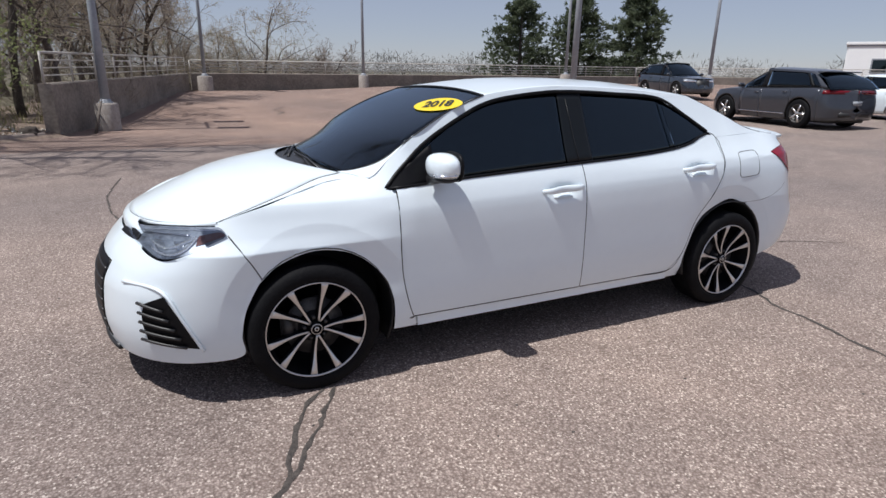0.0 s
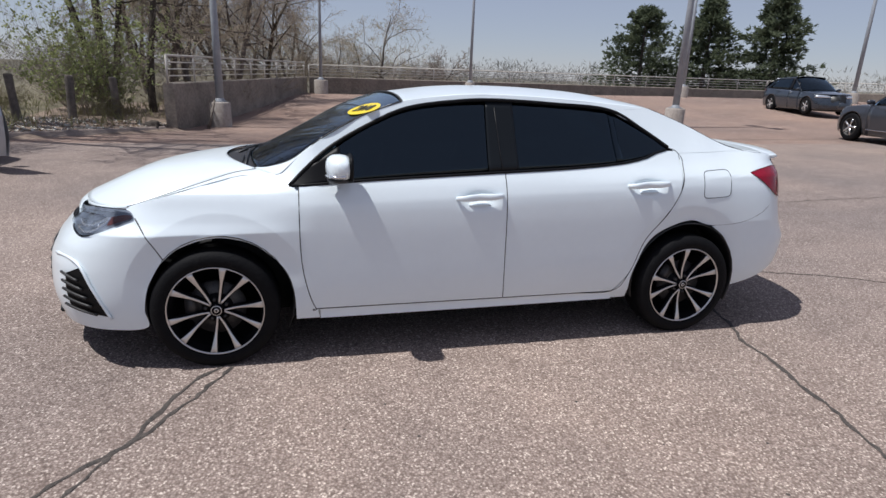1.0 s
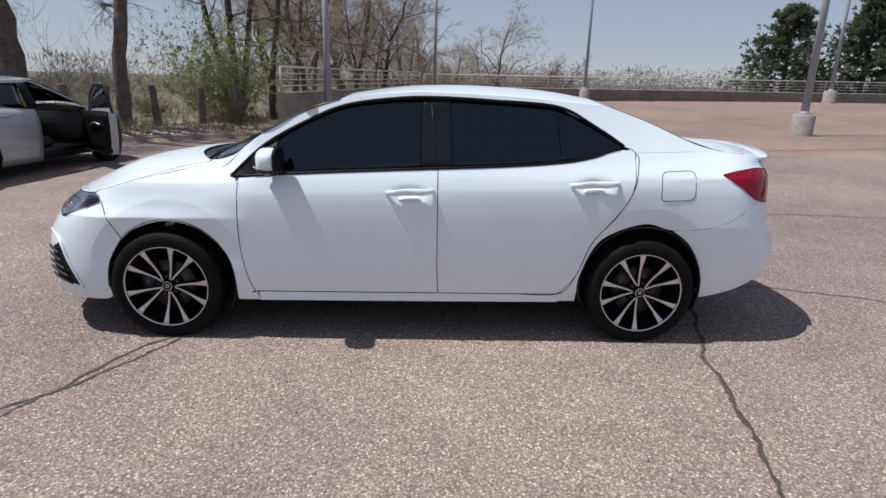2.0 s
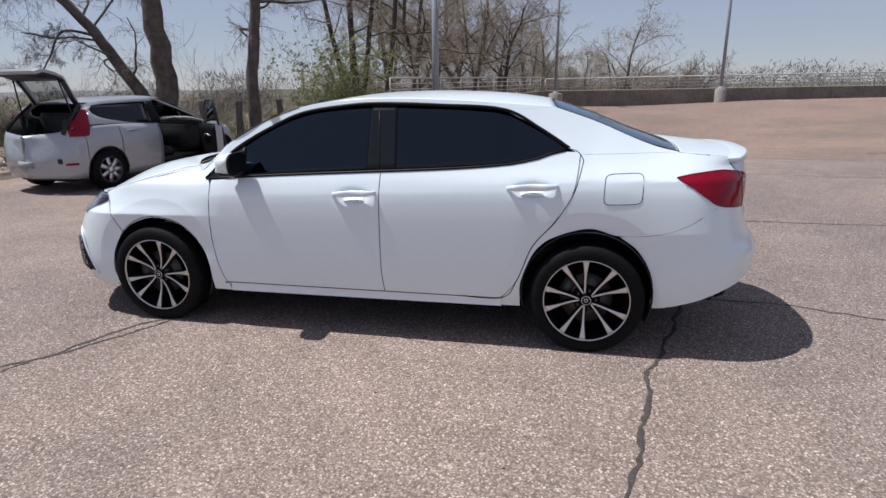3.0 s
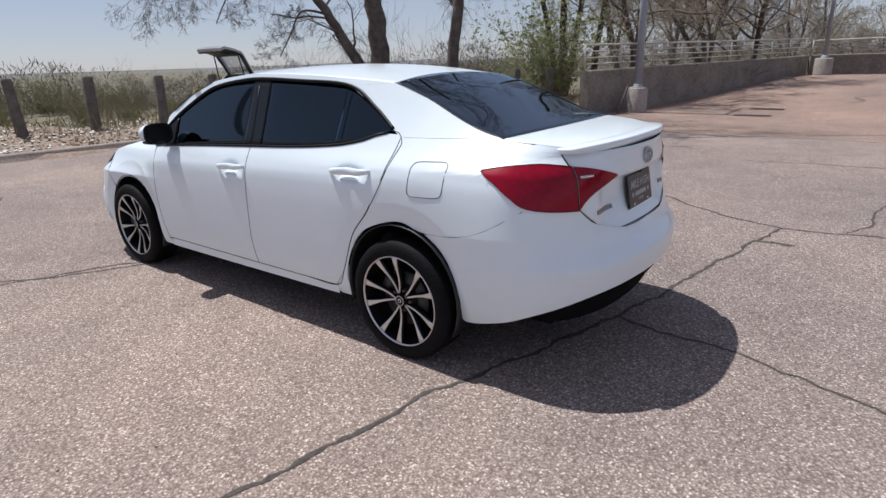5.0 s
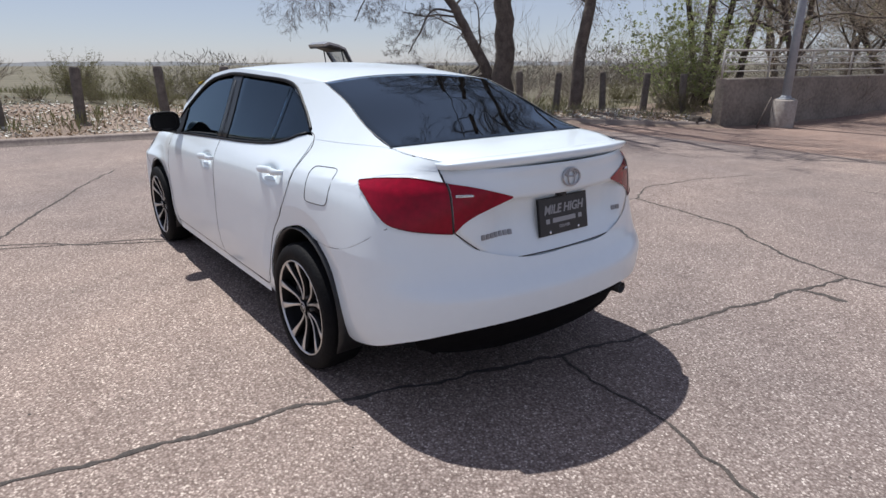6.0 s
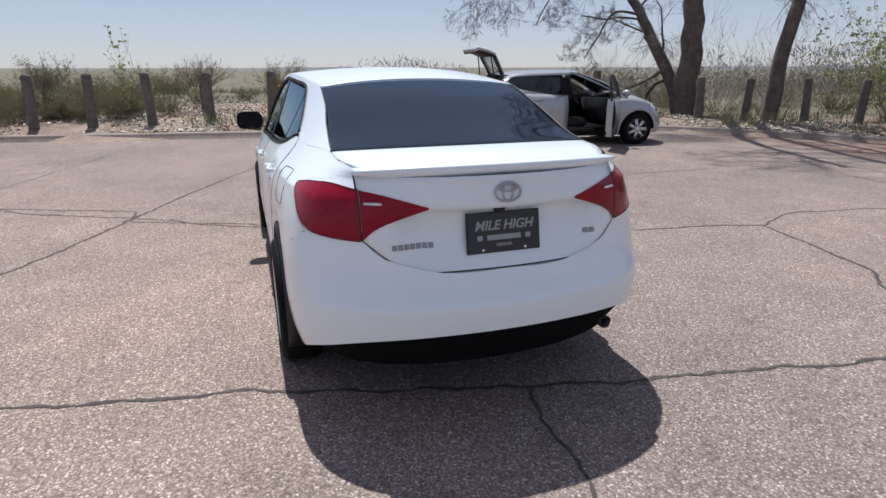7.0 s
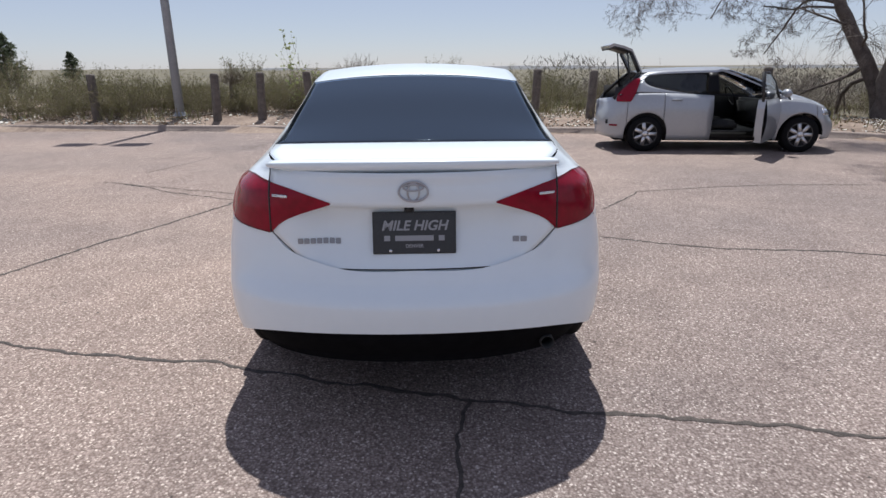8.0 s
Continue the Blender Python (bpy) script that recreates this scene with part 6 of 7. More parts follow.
        dr = part("front_door", grid(rows), paint, car, "wide open silver front door", thick=0.0)
        bm = bmesh.new()
        outline = [(0.0, 0.26), (0.0, zb), (0.5, zb + 0.02), (1.0, zb + 0.03), (1.02, 0.8), (1.0, 0.5), (0.95, 0.27)]
        a = [bm.verts.new(on_door(t, z, 0.0)) for t, z in outline]
        b = [bm.verts.new(on_door(t, z, -0.11)) for t, z in outline]
        for k in range(len(outline)):
            bm.faces.new((a[k], a[(k + 1) % len(a)], b[(k + 1) % len(a)], b[k]))
        part("door_edge", bm, paint, dr, smooth=False)
        rows = [[on_door(t, z, -0.095) for t in columns(0.03, 0.97, 6)] for z in columns(0.30, zb, 6)]
        part("door_card", grid(rows), GLOSS_BLACK, dr, "black door card", thick=0.03)
        part("window_frame", tube([on_door(0.02, zb, 0), on_door(0.30, zb + 0.28, -0.05), on_door(0.62, roof_h - 0.10, -0.10), on_door(0.97, roof_h - 0.09, -0.10), on_door(0.99, zb, -0.04)], 0.024, 8), BLACK, dr)
        part("door_glass", grid([[on_door(0.06, zb, 0), on_door(0.5, zb, 0), on_door(0.96, zb, 0)], [on_door(0.30, zb + 0.25, -0.03), on_door(0.62, roof_h - 0.12, -0.07), on_door(0.95, roof_h - 0.11, -0.07)]]), REAR_GLASS_LIGHT, dr)
        bm = turned([(0.001, -0.10), (0.05, -0.09), (0.07, -0.02), (0.065, 0.05), (0.04, 0.09), (0.001, 0.10)], 14)
        c = on_door(0.14, zb + 0.10, 0.12)
        bmesh.ops.translate(bm, vec=c, verts=bm.verts)
        part("side_mirror", bm, paint, dr)
        part("door_pull", tube([on_door(0.35, zb - 0.22, -0.145), on_door(0.55, zb - 0.16, -0.155), on_door(0.75, zb - 0.18, -0.145)], 0.016, 6), LAMP_WHITE, dr)
        ring = turned([(0.18 + 0.014 * math.cos(a), 0.014 * math.sin(a)) for a in (2 * math.pi * k / 8 for k in range(9))], 24, "z")
        bmesh.ops.transform(ring, matrix=pose(w0 - 0.62, 0.36, 0.90, 0, 65), verts=ring.verts)
        part("steering_wheel", ring, INTERIOR, car)
    return car


REAR_GLASS_LIGHT = glass_material("light_tint_glass", (0.45, 0.47, 0.48))
# silver hatchback: its right rear wheel stands at (-5.85, 3.89)
HATCH_TURN = 82.2
c, s = math.cos(radians(HATCH_TURN)), math.sin(radians(HATCH_TURN))
hx, hy = -5.85 - (-1.285 * c - -0.83 * s), 3.89 - (-1.285 * s + -0.83 * c)
parked_car("silver hatchback with raised tailgate and open front door", pose(hx, hy, gz(hx, hy), 0, 0, HATCH_TURN), SILVER, 2.06, -2.04, 0.85,
           [(-2.04, 0.86), (-1.6, 0.99), (-1.0, 1.0), (0, 0.95), (0.9, 0.90), (1.3, 0.86), (1.7, 0.77), (2.06, 0.66)], (0.98, 0.74), 1.43, (1.10, 0.16, -1.42, -1.88), 0.31, (1.285, -1.285), open_door=True, open_gate=True, box_tail=True, dark_glass=False, name="hatchback_car")
# dark grey sport utility vehicles
SUV_BELT = [(-2.5, 1.02), (-2.0, 1.10), (-1.0, 1.08), (0, 1.05), (1.0, 1.02), (1.6, 0.98), (2.1, 0.90), (2.5, 0.80)]
parked_car("dark grey sport utility vehicle with chrome trim, parked on the lot", pose(15.555, 8.684, gz(15.555, 8.684), 0, 0, 80.5), GREY_PAINT, 2.38, -2.40, 0.97, SUV_BELT, (1.10, 0.92), 1.66, (0.95, 0.04, -1.62, -2.28), 0.39, (1.42, -1.40), box_tail=True, name="suv_car", chrome=True)
parked_car("dark blue-grey sport utility vehicle, parked near the back railing", pose(23.3, 20.4, gz(23.3, 20.4) + 0.02, 0, 0, -101), NAVY_PAINT, 2.36, -2.36, 0.96, SUV_BELT, (1.08, 0.92), 1.72, (0.95, 0.06, -1.62, -2.28), 0.38, (1.40, -1.36), box_tail=True, name="suv_car")
parked_car("white sedan parked on the lot", pose(20.4, 8.6, gz(20.4, 8.6), 0, 0, 86), PAINT, 2.35, -2.3, 0.90, [(-2.3, 0.98), (-1.6, 1.0), (0, 0.96), (1.0, 0.92), (1.7, 0.80), (2.35, 0.66)], (1.0, 0.76), 1.45, (1.0, 0.30, -1.1, -1.75), 0.32, (1.4, -1.35))
parked_car("dark sedan parked on the lot", pose(19.0, 5.2, gz(19.0, 5.2), 0, 0, 86), NAVY_PAINT, 2.35, -2.3, 0.90, [(-2.3, 0.98), (-1.6, 1.0), (0, 0.96), (1.0, 0.92), (1.7, 0.80), (2.35, 0.66)], (1.0, 0.76), 1.45, (1.0, 0.30, -1.1, -1.75), 0.32, (1.4, -1.35))

# white trailer-like building behind the cars
cabin = thing("white_building", "small flat-roofed white building with dark windows behind the lot", "building", pose(54.9, 20.1, 0.0, 0, 0, -60))
part("wall", box(-9, -4, -0.5, 9, 4, 3.9, 0.05), WHITE_WALL, cabin, smooth=False)
part("roof", box(-9.12, -4.12, 3.9, 9.12, 4.12, 4.12, 0.04), WHITE_WALL, cabin, smooth=False)
part("eave_band", box(-9.05, -4.05, 3.80, 9.05, 4.05, 3.93), POLE, cabin, smooth=False)
for k in range(4):
    win = part("window", box(-7.2 + 4.2 * k, -4.06, 1.9, -6.3 + 4.2 * k, -3.94, 2.8, 0.02), GLASS, cabin, smooth=False)
    part("window_frame", box(-7.3 + 4.2 * k, -4.03, 1.8, -6.2 + 4.2 * k, -3.95, 2.9, 0.02), POLE, win, smooth=False)
    part("window", box(-9.06, -2.9 + 1.7 * k, 1.9, -8.94, -2.1 + 1.7 * k, 2.8, 0.02), GLASS, cabin, smooth=False)

# ---- trees, shrubs, posts and litter ----
class Mesh:
    """Collects vertices and faces for large meshes."""

    def __init__(self):
        self.v, self.f = [], []

    def bar(self, pts, r0, r1, sides):
        start = len(self.v)
        side = None
        n = len(pts)
        for i, p in enumerate(pts):
            way = (pts[min(i + 1, n - 1)] - pts[max(i - 1, 0)]).normalized()
            side = way.orthogonal().normalized() if side is None else (side - way * side.dot(way)).normalized()
            up = way.cross(side)
            r = r0 + (r1 - r0) * i / (n - 1)
            for k in range(sides):
                a = 2 * math.pi * k / sides
                self.v.append(p + r * (math.cos(a) * side + math.sin(a) * up))
        for i in range(n - 1):
            for k in range(sides):
                a, b = start + i * sides + k, start + i * sides + (k + 1) % sides
                self.f.append((a, b, b + sides, a + sides))

    def leaf(self, p, way, size, wide, rng):
        side = way.cross(Vector((rng.uniform(-1, 1), rng.uniform(-1, 1), rng.uniform(-1, 1)))).normalized() * (wide * size)
        s = len(self.v)
        self.v += [p, p + way * size * 0.5 + side, p + way * size, p + way * size * 0.5 - side]
        self.f.append((s, s + 1, s + 2, s + 3))

    def made(self, name, mat, parent, label="", smooth=True):
        me = bpy.data.meshes.new(name)
        me.from_pydata([tuple(v) for v in self.v], [], self.f)
        me.materials.append(mat)
        for p in me.polygons:
            p.use_smooth = smooth
        ob = new(name, me)
        ob.parent = parent
        return tagged(ob, label)


def grow(rng, start, way, length, r, level, out, spec):
    """A branch and its children. out: meshes by level; spec: rows of children, length ratio, spread, wander, sides, droop."""
    kids, ratio, spread_a, wander, sides, droop, *slim = spec[level]
    n = 7 if level == 0 else 5 if level < 2 else 4 if level == 2 else 3 if level == 3 else 2
    pts, p, d = [start.copy()], start.copy(), way.normalized()
    for i in range(n):
        d = (d + Vector((rng.gauss(0, wander), rng.gauss(0, wander), rng.gauss(0, wander) + droop))).normalized()
        p = p + d * (length / n)
        pts.append(p.copy())
    end = r * (0.25 if level == 0 else 0.3)
    out[level].bar(pts, r, end, sides)
    if level + 1 >= len(spec):
        return
    for k in range(kids):
        t0 = 0.20 if level == 0 else 0.18
        t = t0 + (0.98 - t0) * (k + rng.random() * 0.9) / kids
        i = min(n - 1, int(t * n))
        q = pts[i].lerp(pts[i + 1], t * n - i)
        base = (pts[i + 1] - pts[i]).normalized()
        around = Vector((rng.gauss(0, 1), rng.gauss(0, 1), rng.gauss(0, 1)))
        around = (around - base * around.dot(base)).normalized()
        a = radians(spread_a * rng.uniform(0.6, 1.3))
        rad = max(slim[1] if len(slim) > 1 else 0.004, (r + (end - r) * t) * rng.uniform(0.45, 0.7) * (slim[0] if slim else 1.0))
        grow(rng, q, base * math.cos(a) + around * math.sin(a), length * ratio * rng.uniform(0.6, 1.2) * (1.15 - 0.5 * t), rad, level + 1, out, spec)


TREE_SPEC = [(9, 0.50, 45, 0.10, 10, 0.03), (6, 0.55, 45, 0.17, 6, 0.02), (6, 0.52, 45, 0.2, 4, 0.0), (5, 0.5, 50, 0.22, 3, -0.03), (0, 0, 0, 0.25, 3, -0.05)]


def bare_tree(seed, height, r, lean, label, bark=None, twig=None, spec=TREE_SPEC, forks=1, leaves=0, leaf_mat=None, droop=0.0):
    rng = random.Random(seed)
    tree = thing("tree", label, "tree")
    trunk, crown = Mesh(), Mesh()
    tops = [trunk, trunk, crown, crown, crown]
    for k in range(forks):
        a = rng.uniform(0, 6.28) if k else 0
        way = Vector((lean[0], lean[1], 1)) if k == 0 else Vector((lean[0] + 0.35 * math.cos(a), lean[1] + 0.35 * math.sin(a), 1))
        grow(rng, Vector((0.12 * k, 0.1 * k, -0.3)), way, height * (1 if k == 0 else 0.85), r * (1 if k == 0 else 0.7), 0, tops, spec)
    trunk.made("trunk", bark or BARK, tree)
    crown.made("crown", twig or TWIG, tree)
    if leaves:
        buds = Mesh()
        for _ in range(leaves):
            p = rng.choice(crown.v)
            buds.leaf(Vector(p), Vector((rng.uniform(-1, 1), rng.uniform(-1, 1), rng.uniform(-0.5, 1))).normalized(), rng.uniform(0.04, 0.09), 0.35, rng)
        tagged(buds.made("leafage", leaf_mat or LEAF, tree, "sparse pale green spring leaves"), kind="stuff")
    return tree


def shrub(seed, height, wide, stems, leaves, leaf_mat, twig_mat, label, size=0.05, name="shrub", stump=0.0):
    rng = random.Random(seed)
    bush = thing(name, label, "shrub")
    wood, green = Mesh(), Mesh()
    if stump:
        wood.bar([Vector((0, 0, -stump)), Vector((0.02, 0.01, -stump / 2)), Vector((0, 0, 0.05))], 0.12, 0.09, 8)
    for _ in range(stems):
        a, t = rng.uniform(0, 6.28), rng.random() ** 0.6
        p = Vector((wide * 0.25 * t * math.cos(a), wide * 0.25 * t * math.sin(a), -0.05))
        d = Vector((math.cos(a) * t * wide / height * 0.9, math.sin(a) * t * wide / height * 0.9, 1)).normalized()
        pts = [p.copy()]
        L = height * rng.uniform(0.6, 1.1)
        for i in range(4):
            d = (d + Vector((rng.gauss(0, 0.24), rng.gauss(0, 0.24), rng.gauss(0.02, 0.14)))).normalized()
            p = p + d * L / 4
            pts.append(p.copy())
        wood.bar(pts, 0.006 * height ** 0.5, 0.002, 3)
        for i in (1, 2, 3, 4):
            for _ in range(2):
                q = pts[i]
                dd = (d + Vector((rng.gauss(0, 0.6), rng.gauss(0, 0.6), rng.gauss(0.1, 0.4)))).normalized()
                wood.bar([q, q + dd * L * 0.12, q + (dd + Vector((0, 0, 0.3))).normalized() * L * 0.24], 0.005, 0.002, 3)
    wood.made("wood", twig_mat, bush)
    for _ in range(leaves):
        p = Vector(rng.choice(wood.v[len(wood.v) // 6:])) + Vector((rng.gauss(0, 0.03), rng.gauss(0, 0.03), rng.gauss(0, 0.03)))
        if p.z < height * 0.12:
            continue
        green.leaf(p, Vector((rng.uniform(-1, 1), rng.uniform(-1, 1), rng.uniform(-0.2, 1))).normalized(), size * rng.uniform(0.6, 1.4), 0.28, rng)
    if leaves:
        green.made("foliage", leaf_mat, bush)
    return bush


def put(thing_ob, x, y, turn=0.0, scale=1.0, z=None, first=[]):
    """Sets a built plant in place, or a copy of it if it already stands somewhere."""
    m = pose(x, y, land(x, y) if z is None else z, 0, 0, turn) @ Matrix.Diagonal((scale, scale, scale, 1))
    if thing_ob.name in first:
        ob = copy_thing(thing_ob, m)
    else:
        first.append(thing_ob.name)
        ob = thing_ob
        ob.matrix_basis = m
    return ob


rng = random.Random(7)
# large cottonwoods at the verge
DROOP = [(0, 0, 0, 0, 0, 0), (8, 0.5, 50, 0.16, 5, -0.01, 0.75), (6, 0.57, 50, 0.2, 3, -0.06), (5, 0.62, 50, 0.22, 3, -0.14), (0, 0, 0, 0.22, 3, -0.2)]


def limb_tree(seed, label, stems, bark=None, twig=None, spec=DROOP):
    """A tree with given main stems: rows of points, start and end radius, number of branches, where they begin and their length."""
    r = random.Random(seed)
    tree = thing("tree", label, "tree")
    trunk, crown = Mesh(), Mesh()
    tops = [trunk, trunk, crown, crown, crown]
    for points, r0, r1, kids, start, reach in stems:
        pts = [Vector(p) for p in smooth_line(points, 22)]
        pts = [p + Vector((r.gauss(0, r0 * 0.10), r.gauss(0, r0 * 0.10), 0)) for p in pts]
        trunk.bar(pts, r0, r1, 12)
        for k in range(kids):
            t = start + (0.99 - start) * (k + r.random()) / kids
            i = min(20, int(t * 21))
            q = pts[i].lerp(pts[i + 1], t * 21 - i)
            base = (pts[i + 1] - pts[i]).normalized()
            a = r.uniform(0, 6.28)
            side = Vector((math.cos(a), math.sin(a), r.uniform(-0.1, 0.5)))
            side = (side - base * side.dot(base)).normalized()
            grow(r, q, base * 0.45 + side, reach * r.uniform(0.6, 1.2), (r0 + (r1 - r0) * t) * r.uniform(0.22, 0.4), 1, tops, spec)
    trunk.made("trunk", bark or BARK, tree)
    crown.made("crown", twig or TWIG, tree)
    return tree


old_tree = limb_tree(11, "large bare cottonwood, thick rough trunk, leaning second stem", [
    ([(0, 0, -0.4), (0.02, 0, 1.5), (-0.12, 0.05, 4.0), (-0.2, 0.15, 7.0), (-0.2, 0.2, 10.5)], 0.37, 0.18, 12, 0.5, 3.0),
    ([(-0.25, 0.15, -0.3), (-0.45, -0.15, 0.9), (-0.95, -0.65, 2.2), (-1.5, -1.0, 3.3), (-2.5, -1.6, 4.8), (-3.7, -2.2, 6.4)], 0.22, 0.09, 14, 0.22, 2.6),
    ([(-1.9, -1.25, 3.9), (-2.9, -2.2, 5.1), (-4.3, -3.2, 6.0), (-6.0, -4.1, 6.2)], 0.09, 0.03, 14, 0.15, 2.2),
    ([(-2.4, -1.5, 4.6), (-3.4, -1.2, 5.7), (-4.8, -1.5, 6.4), (-6.6, -2.4, 6.3)], 0.07, 0.025, 11, 0.15, 2.1),
    ([(-1.5, -1.0, 3.3), (-2.0, -2.6, 4.6), (-2.3, -4.4, 4.8), (-2.6, -5.6, 3.7)], 0.065, 0.018, 17, 0.2, 1.7),
    ([(-2.5, -1.6, 4.8), (-3.6, -2.8, 5.3), (-4.2, -4.2, 4.8), (-4.4, -5.2, 3.6)], 0.065, 0.018, 15, 0.2, 1.7),
    ([(-2.2, -1.4, 4.3), (-3.3, -1.9, 4.6), (-4.4, -2.3, 4.0), (-5.2, -2.6, 2.9)], 0.05, 0.015, 12, 0.2, 1.3),
    ([(-1.35, -0.9, 3.0), (-1.9, -1.5, 3.1), (-2.1, -1.9, 2.4), (-2.4, -2.2, 1.7)], 0.045, 0.012, 9, 0.25, 0.9),
    ([(0, 0, 4.6), (1.6, -1.2, 6.6), (3.6, -2.6, 7.8), (6.0, -3.9, 8.4)], 0.20, 0.07, 20, 0.2, 2.8),
    ([(0, 0, 4.2), (1.2, -1.8, 6.2), (3.0, -3.4, 7.4), (5.4, -4.6, 8.0)], 0.18, 0.06, 18, 0.3, 2.6),
    ([(0, 0, 5.4), (2.2, -0.6, 7.0), (5.0, -2.0, 8.0), (8.0, -3.2, 8.4)], 0.18, 0.06, 20, 0.3, 2.7),
    ([(0, 0.1, 6.0), (1.9, 0.4, 7.8), (4.2, 0.3, 8.8)], 0.13, 0.04, 6, 0.2, 2.4),
], twig=BARK)
put(old_tree, -11.0, 12.25)
big_b = limb_tree(31, "bare cottonwood with a straight brown trunk beside the verge", [
    ([(0, 0, -0.4), (0.1, 0.1, 2.0), (0.35, 0.35, 4.5), (0.7, 0.7, 8.0)], 0.22, 0.12, 9, 0.40, 2.4),
    ([(0.3, 0.3, 4.2), (1.6, -0.4, 6.2), (3.4, -1.4, 7.4)], 0.10, 0.04, 6, 0.2, 2.0),
])
put(big_b, -8.75, 13.3)
triple = limb_tree(47, "bare tree with three dark stems rising from one base", [
    ([(0, 0, -0.3), (-0.25, -0.1, 1.5), (-0.75, -0.2, 4.0), (-1.2, -0.2, 6.5)], 0.13, 0.06, 6, 0.45, 1.8),
    ([(0.1, 0.05, -0.3), (0.12, 0.05, 2.0), (0.0, 0.1, 5.0), (0.1, 0.2, 8.0)], 0.16, 0.07, 7, 0.45, 2.0),
    ([(0.2, 0, -0.3), (0.5, 0.1, 1.6), (0.8, 0.25, 4.0), (1.3, 0.4, 6.8)], 0.13, 0.06, 6, 0.45, 1.8)], bark=DARK_BARK)
put(triple, -7.0, 17.7)
dark_tree = limb_tree(53, "slender dark-barked bare tree behind the wall's end", [
    ([(0, 0, -0.4), (0.0, 0.05, 1.2), (0.25, 0.2, 3.2), (0.4, 0.5, 5.5), (0.9, 0.8, 8.0)], 0.13, 0.05, 9, 0.30, 2.0)], bark=DARK_BARK, twig=DARK_BARK)
put(dark_tree, -5.45, 17.2)
WOOD_SPEC = [(13, 0.50, 52, 0.17, 8, 0.03, 0.8, 0.02), (7, 0.58, 50, 0.27, 5, 0.02, 0.8, 0.013), (6, 0.56, 52, 0.3, 3, 0.0, 0.9, 0.009), (5, 0.55, 55, 0.3, 3, -0.02, 0.9, 0.007), (0, 0, 0, 0.3, 3, -0.03)]
wood_a = bare_tree(61, 8.0, 0.15, (0.1, 0.0), "bare grey-brown tree with first yellow-green buds, behind the railing", twig=WOOD_TWIG, leaves=900, spec=WOOD_SPEC)
wood_b = bare_tree(67, 7.0, 0.13, (-0.1, 0.1), "bare grey-brown tree, behind the railing", forks=2, twig=WOOD_TWIG, spec=WOOD_SPEC)
wood_c = bare_tree(71, 6.2, 0.14, (0.05, -0.1), "gnarled bare tree, behind the railing", bark=DARK_BARK, spec=WOOD_SPEC)
places = [(-5.6, 21.5), (-3.4, 24.0), (-2.4, 28.0), (-5.0, 30.5), (-1.5, 32.5), (1.6, 33.5), (3.8, 36.5), (0.5, 40), (6.0, 42), (8.5, 48), (11.0, 55), (14.5, 62), (-4.6, 19.2), (-6.8, 23.4), (-4.2, 26.2), (-6.2, 28.4), (-3.2, 33.5), (-7.5, 33.0), (-1.0, 36.8), (2.6, 40.5), (-5.0, 38.0), (4.6, 45.0), (7.6, 40.0), (9.3, 42.5), (5.6, 38.5)]
for k, (x, y) in enumerate(places):
    put(wood_c if x > 5 else (wood_a, wood_b, wood_c)[k % 3], x, y, rng.uniform(0, 360), rng.uniform(0.85, 1.15) * (0.85 if x > 0 else 1.05))
# green bush by the wall's end, and brush in front of the woods
green = shrub(81, 3.0, 2.1, 120, 9500, LEAF, TWIG, "tall leafy green bush beside the concrete wall", 0.085)
put(green, -6.95, 16.5, 0, 1.05)
brush = shrub(83, 1.9, 3.2, 46, 250, SAGE, SAGE_TWIG, "dense bare grey-brown brush", 0.06)
for x, y, s in [(-10.6, 18.5, 0.75), (-12.5, 16.6, 0.7), (-13.6, 19.5, 0.8), (-8.6, 19.0, 0.8), (-4.4, 17.0, 0.9), (-3.6, 20.0, 1.1), (-2.4, 24.5, 1.2), (-1.4, 28.8, 1.2), (-3.8, 26.5, 1.4), (0.8, 32.0, 1.3), (3.0, 32.3, 1.2), (5.5, 33.0, 1.1), (-16.5, 13.0, 0.55), (-18.5, 10.5, 0.6), (-19.5, 15.0, 0.7), (-15.0, 8.6, 0.5), (-17.5, 16.5, 0.7), (-21.0, 12.5, 0.75), (-14.6, 15.6, 0.55), (-16.0, 6.0, 0.5), (-20.5, 8.0, 0.7), (-24.0, 20.0, 0.8), (-6.0, 21.0, 1.0), (-22, 18, 0.6), (-24, 12, 0.5), (-14.5, 11.0, 0.35), (-12.2, 12.6, 0.35), (8.5, 34.5, 1.2), (-10, 23, 1.1), (-16, 22, 1.1), (-26, 16, 0.6)]:
    put(brush, x, y, rng.uniform(0, 360), s)
scrub = random.Random(17)
for _ in range(28):
    a, d = radians(scrub.uniform(122, 168)), scrub.uniform(17, 42)
    x, y = 2.0 + d * math.cos(a), d * math.sin(a)
    if lot_edge(min(29.0, y)) - x < 4.0:
        continue
    put(brush, x, y, scrub.uniform(0, 360), max(0.35, min(1.4, (1.15 - land(x, y)) / 2.0 * scrub.uniform(0.7, 1.05))))
thin = shrub(89, 3.0, 2.2, 26, 0, SAGE, TWIG, "bare multi-stemmed young tree", 0.05, name="sapling")
for x, y, s in [(-11.6, 13.9, 0.95), (-13.8, 5.8, 0.42), (-13.6, 11.6, 0.6), (-12.3, 10.6, 0.5), (-10.2, 15.0, 0.8)]:
    put(thin, x, y, rng.uniform(0, 360), s * 1.1)
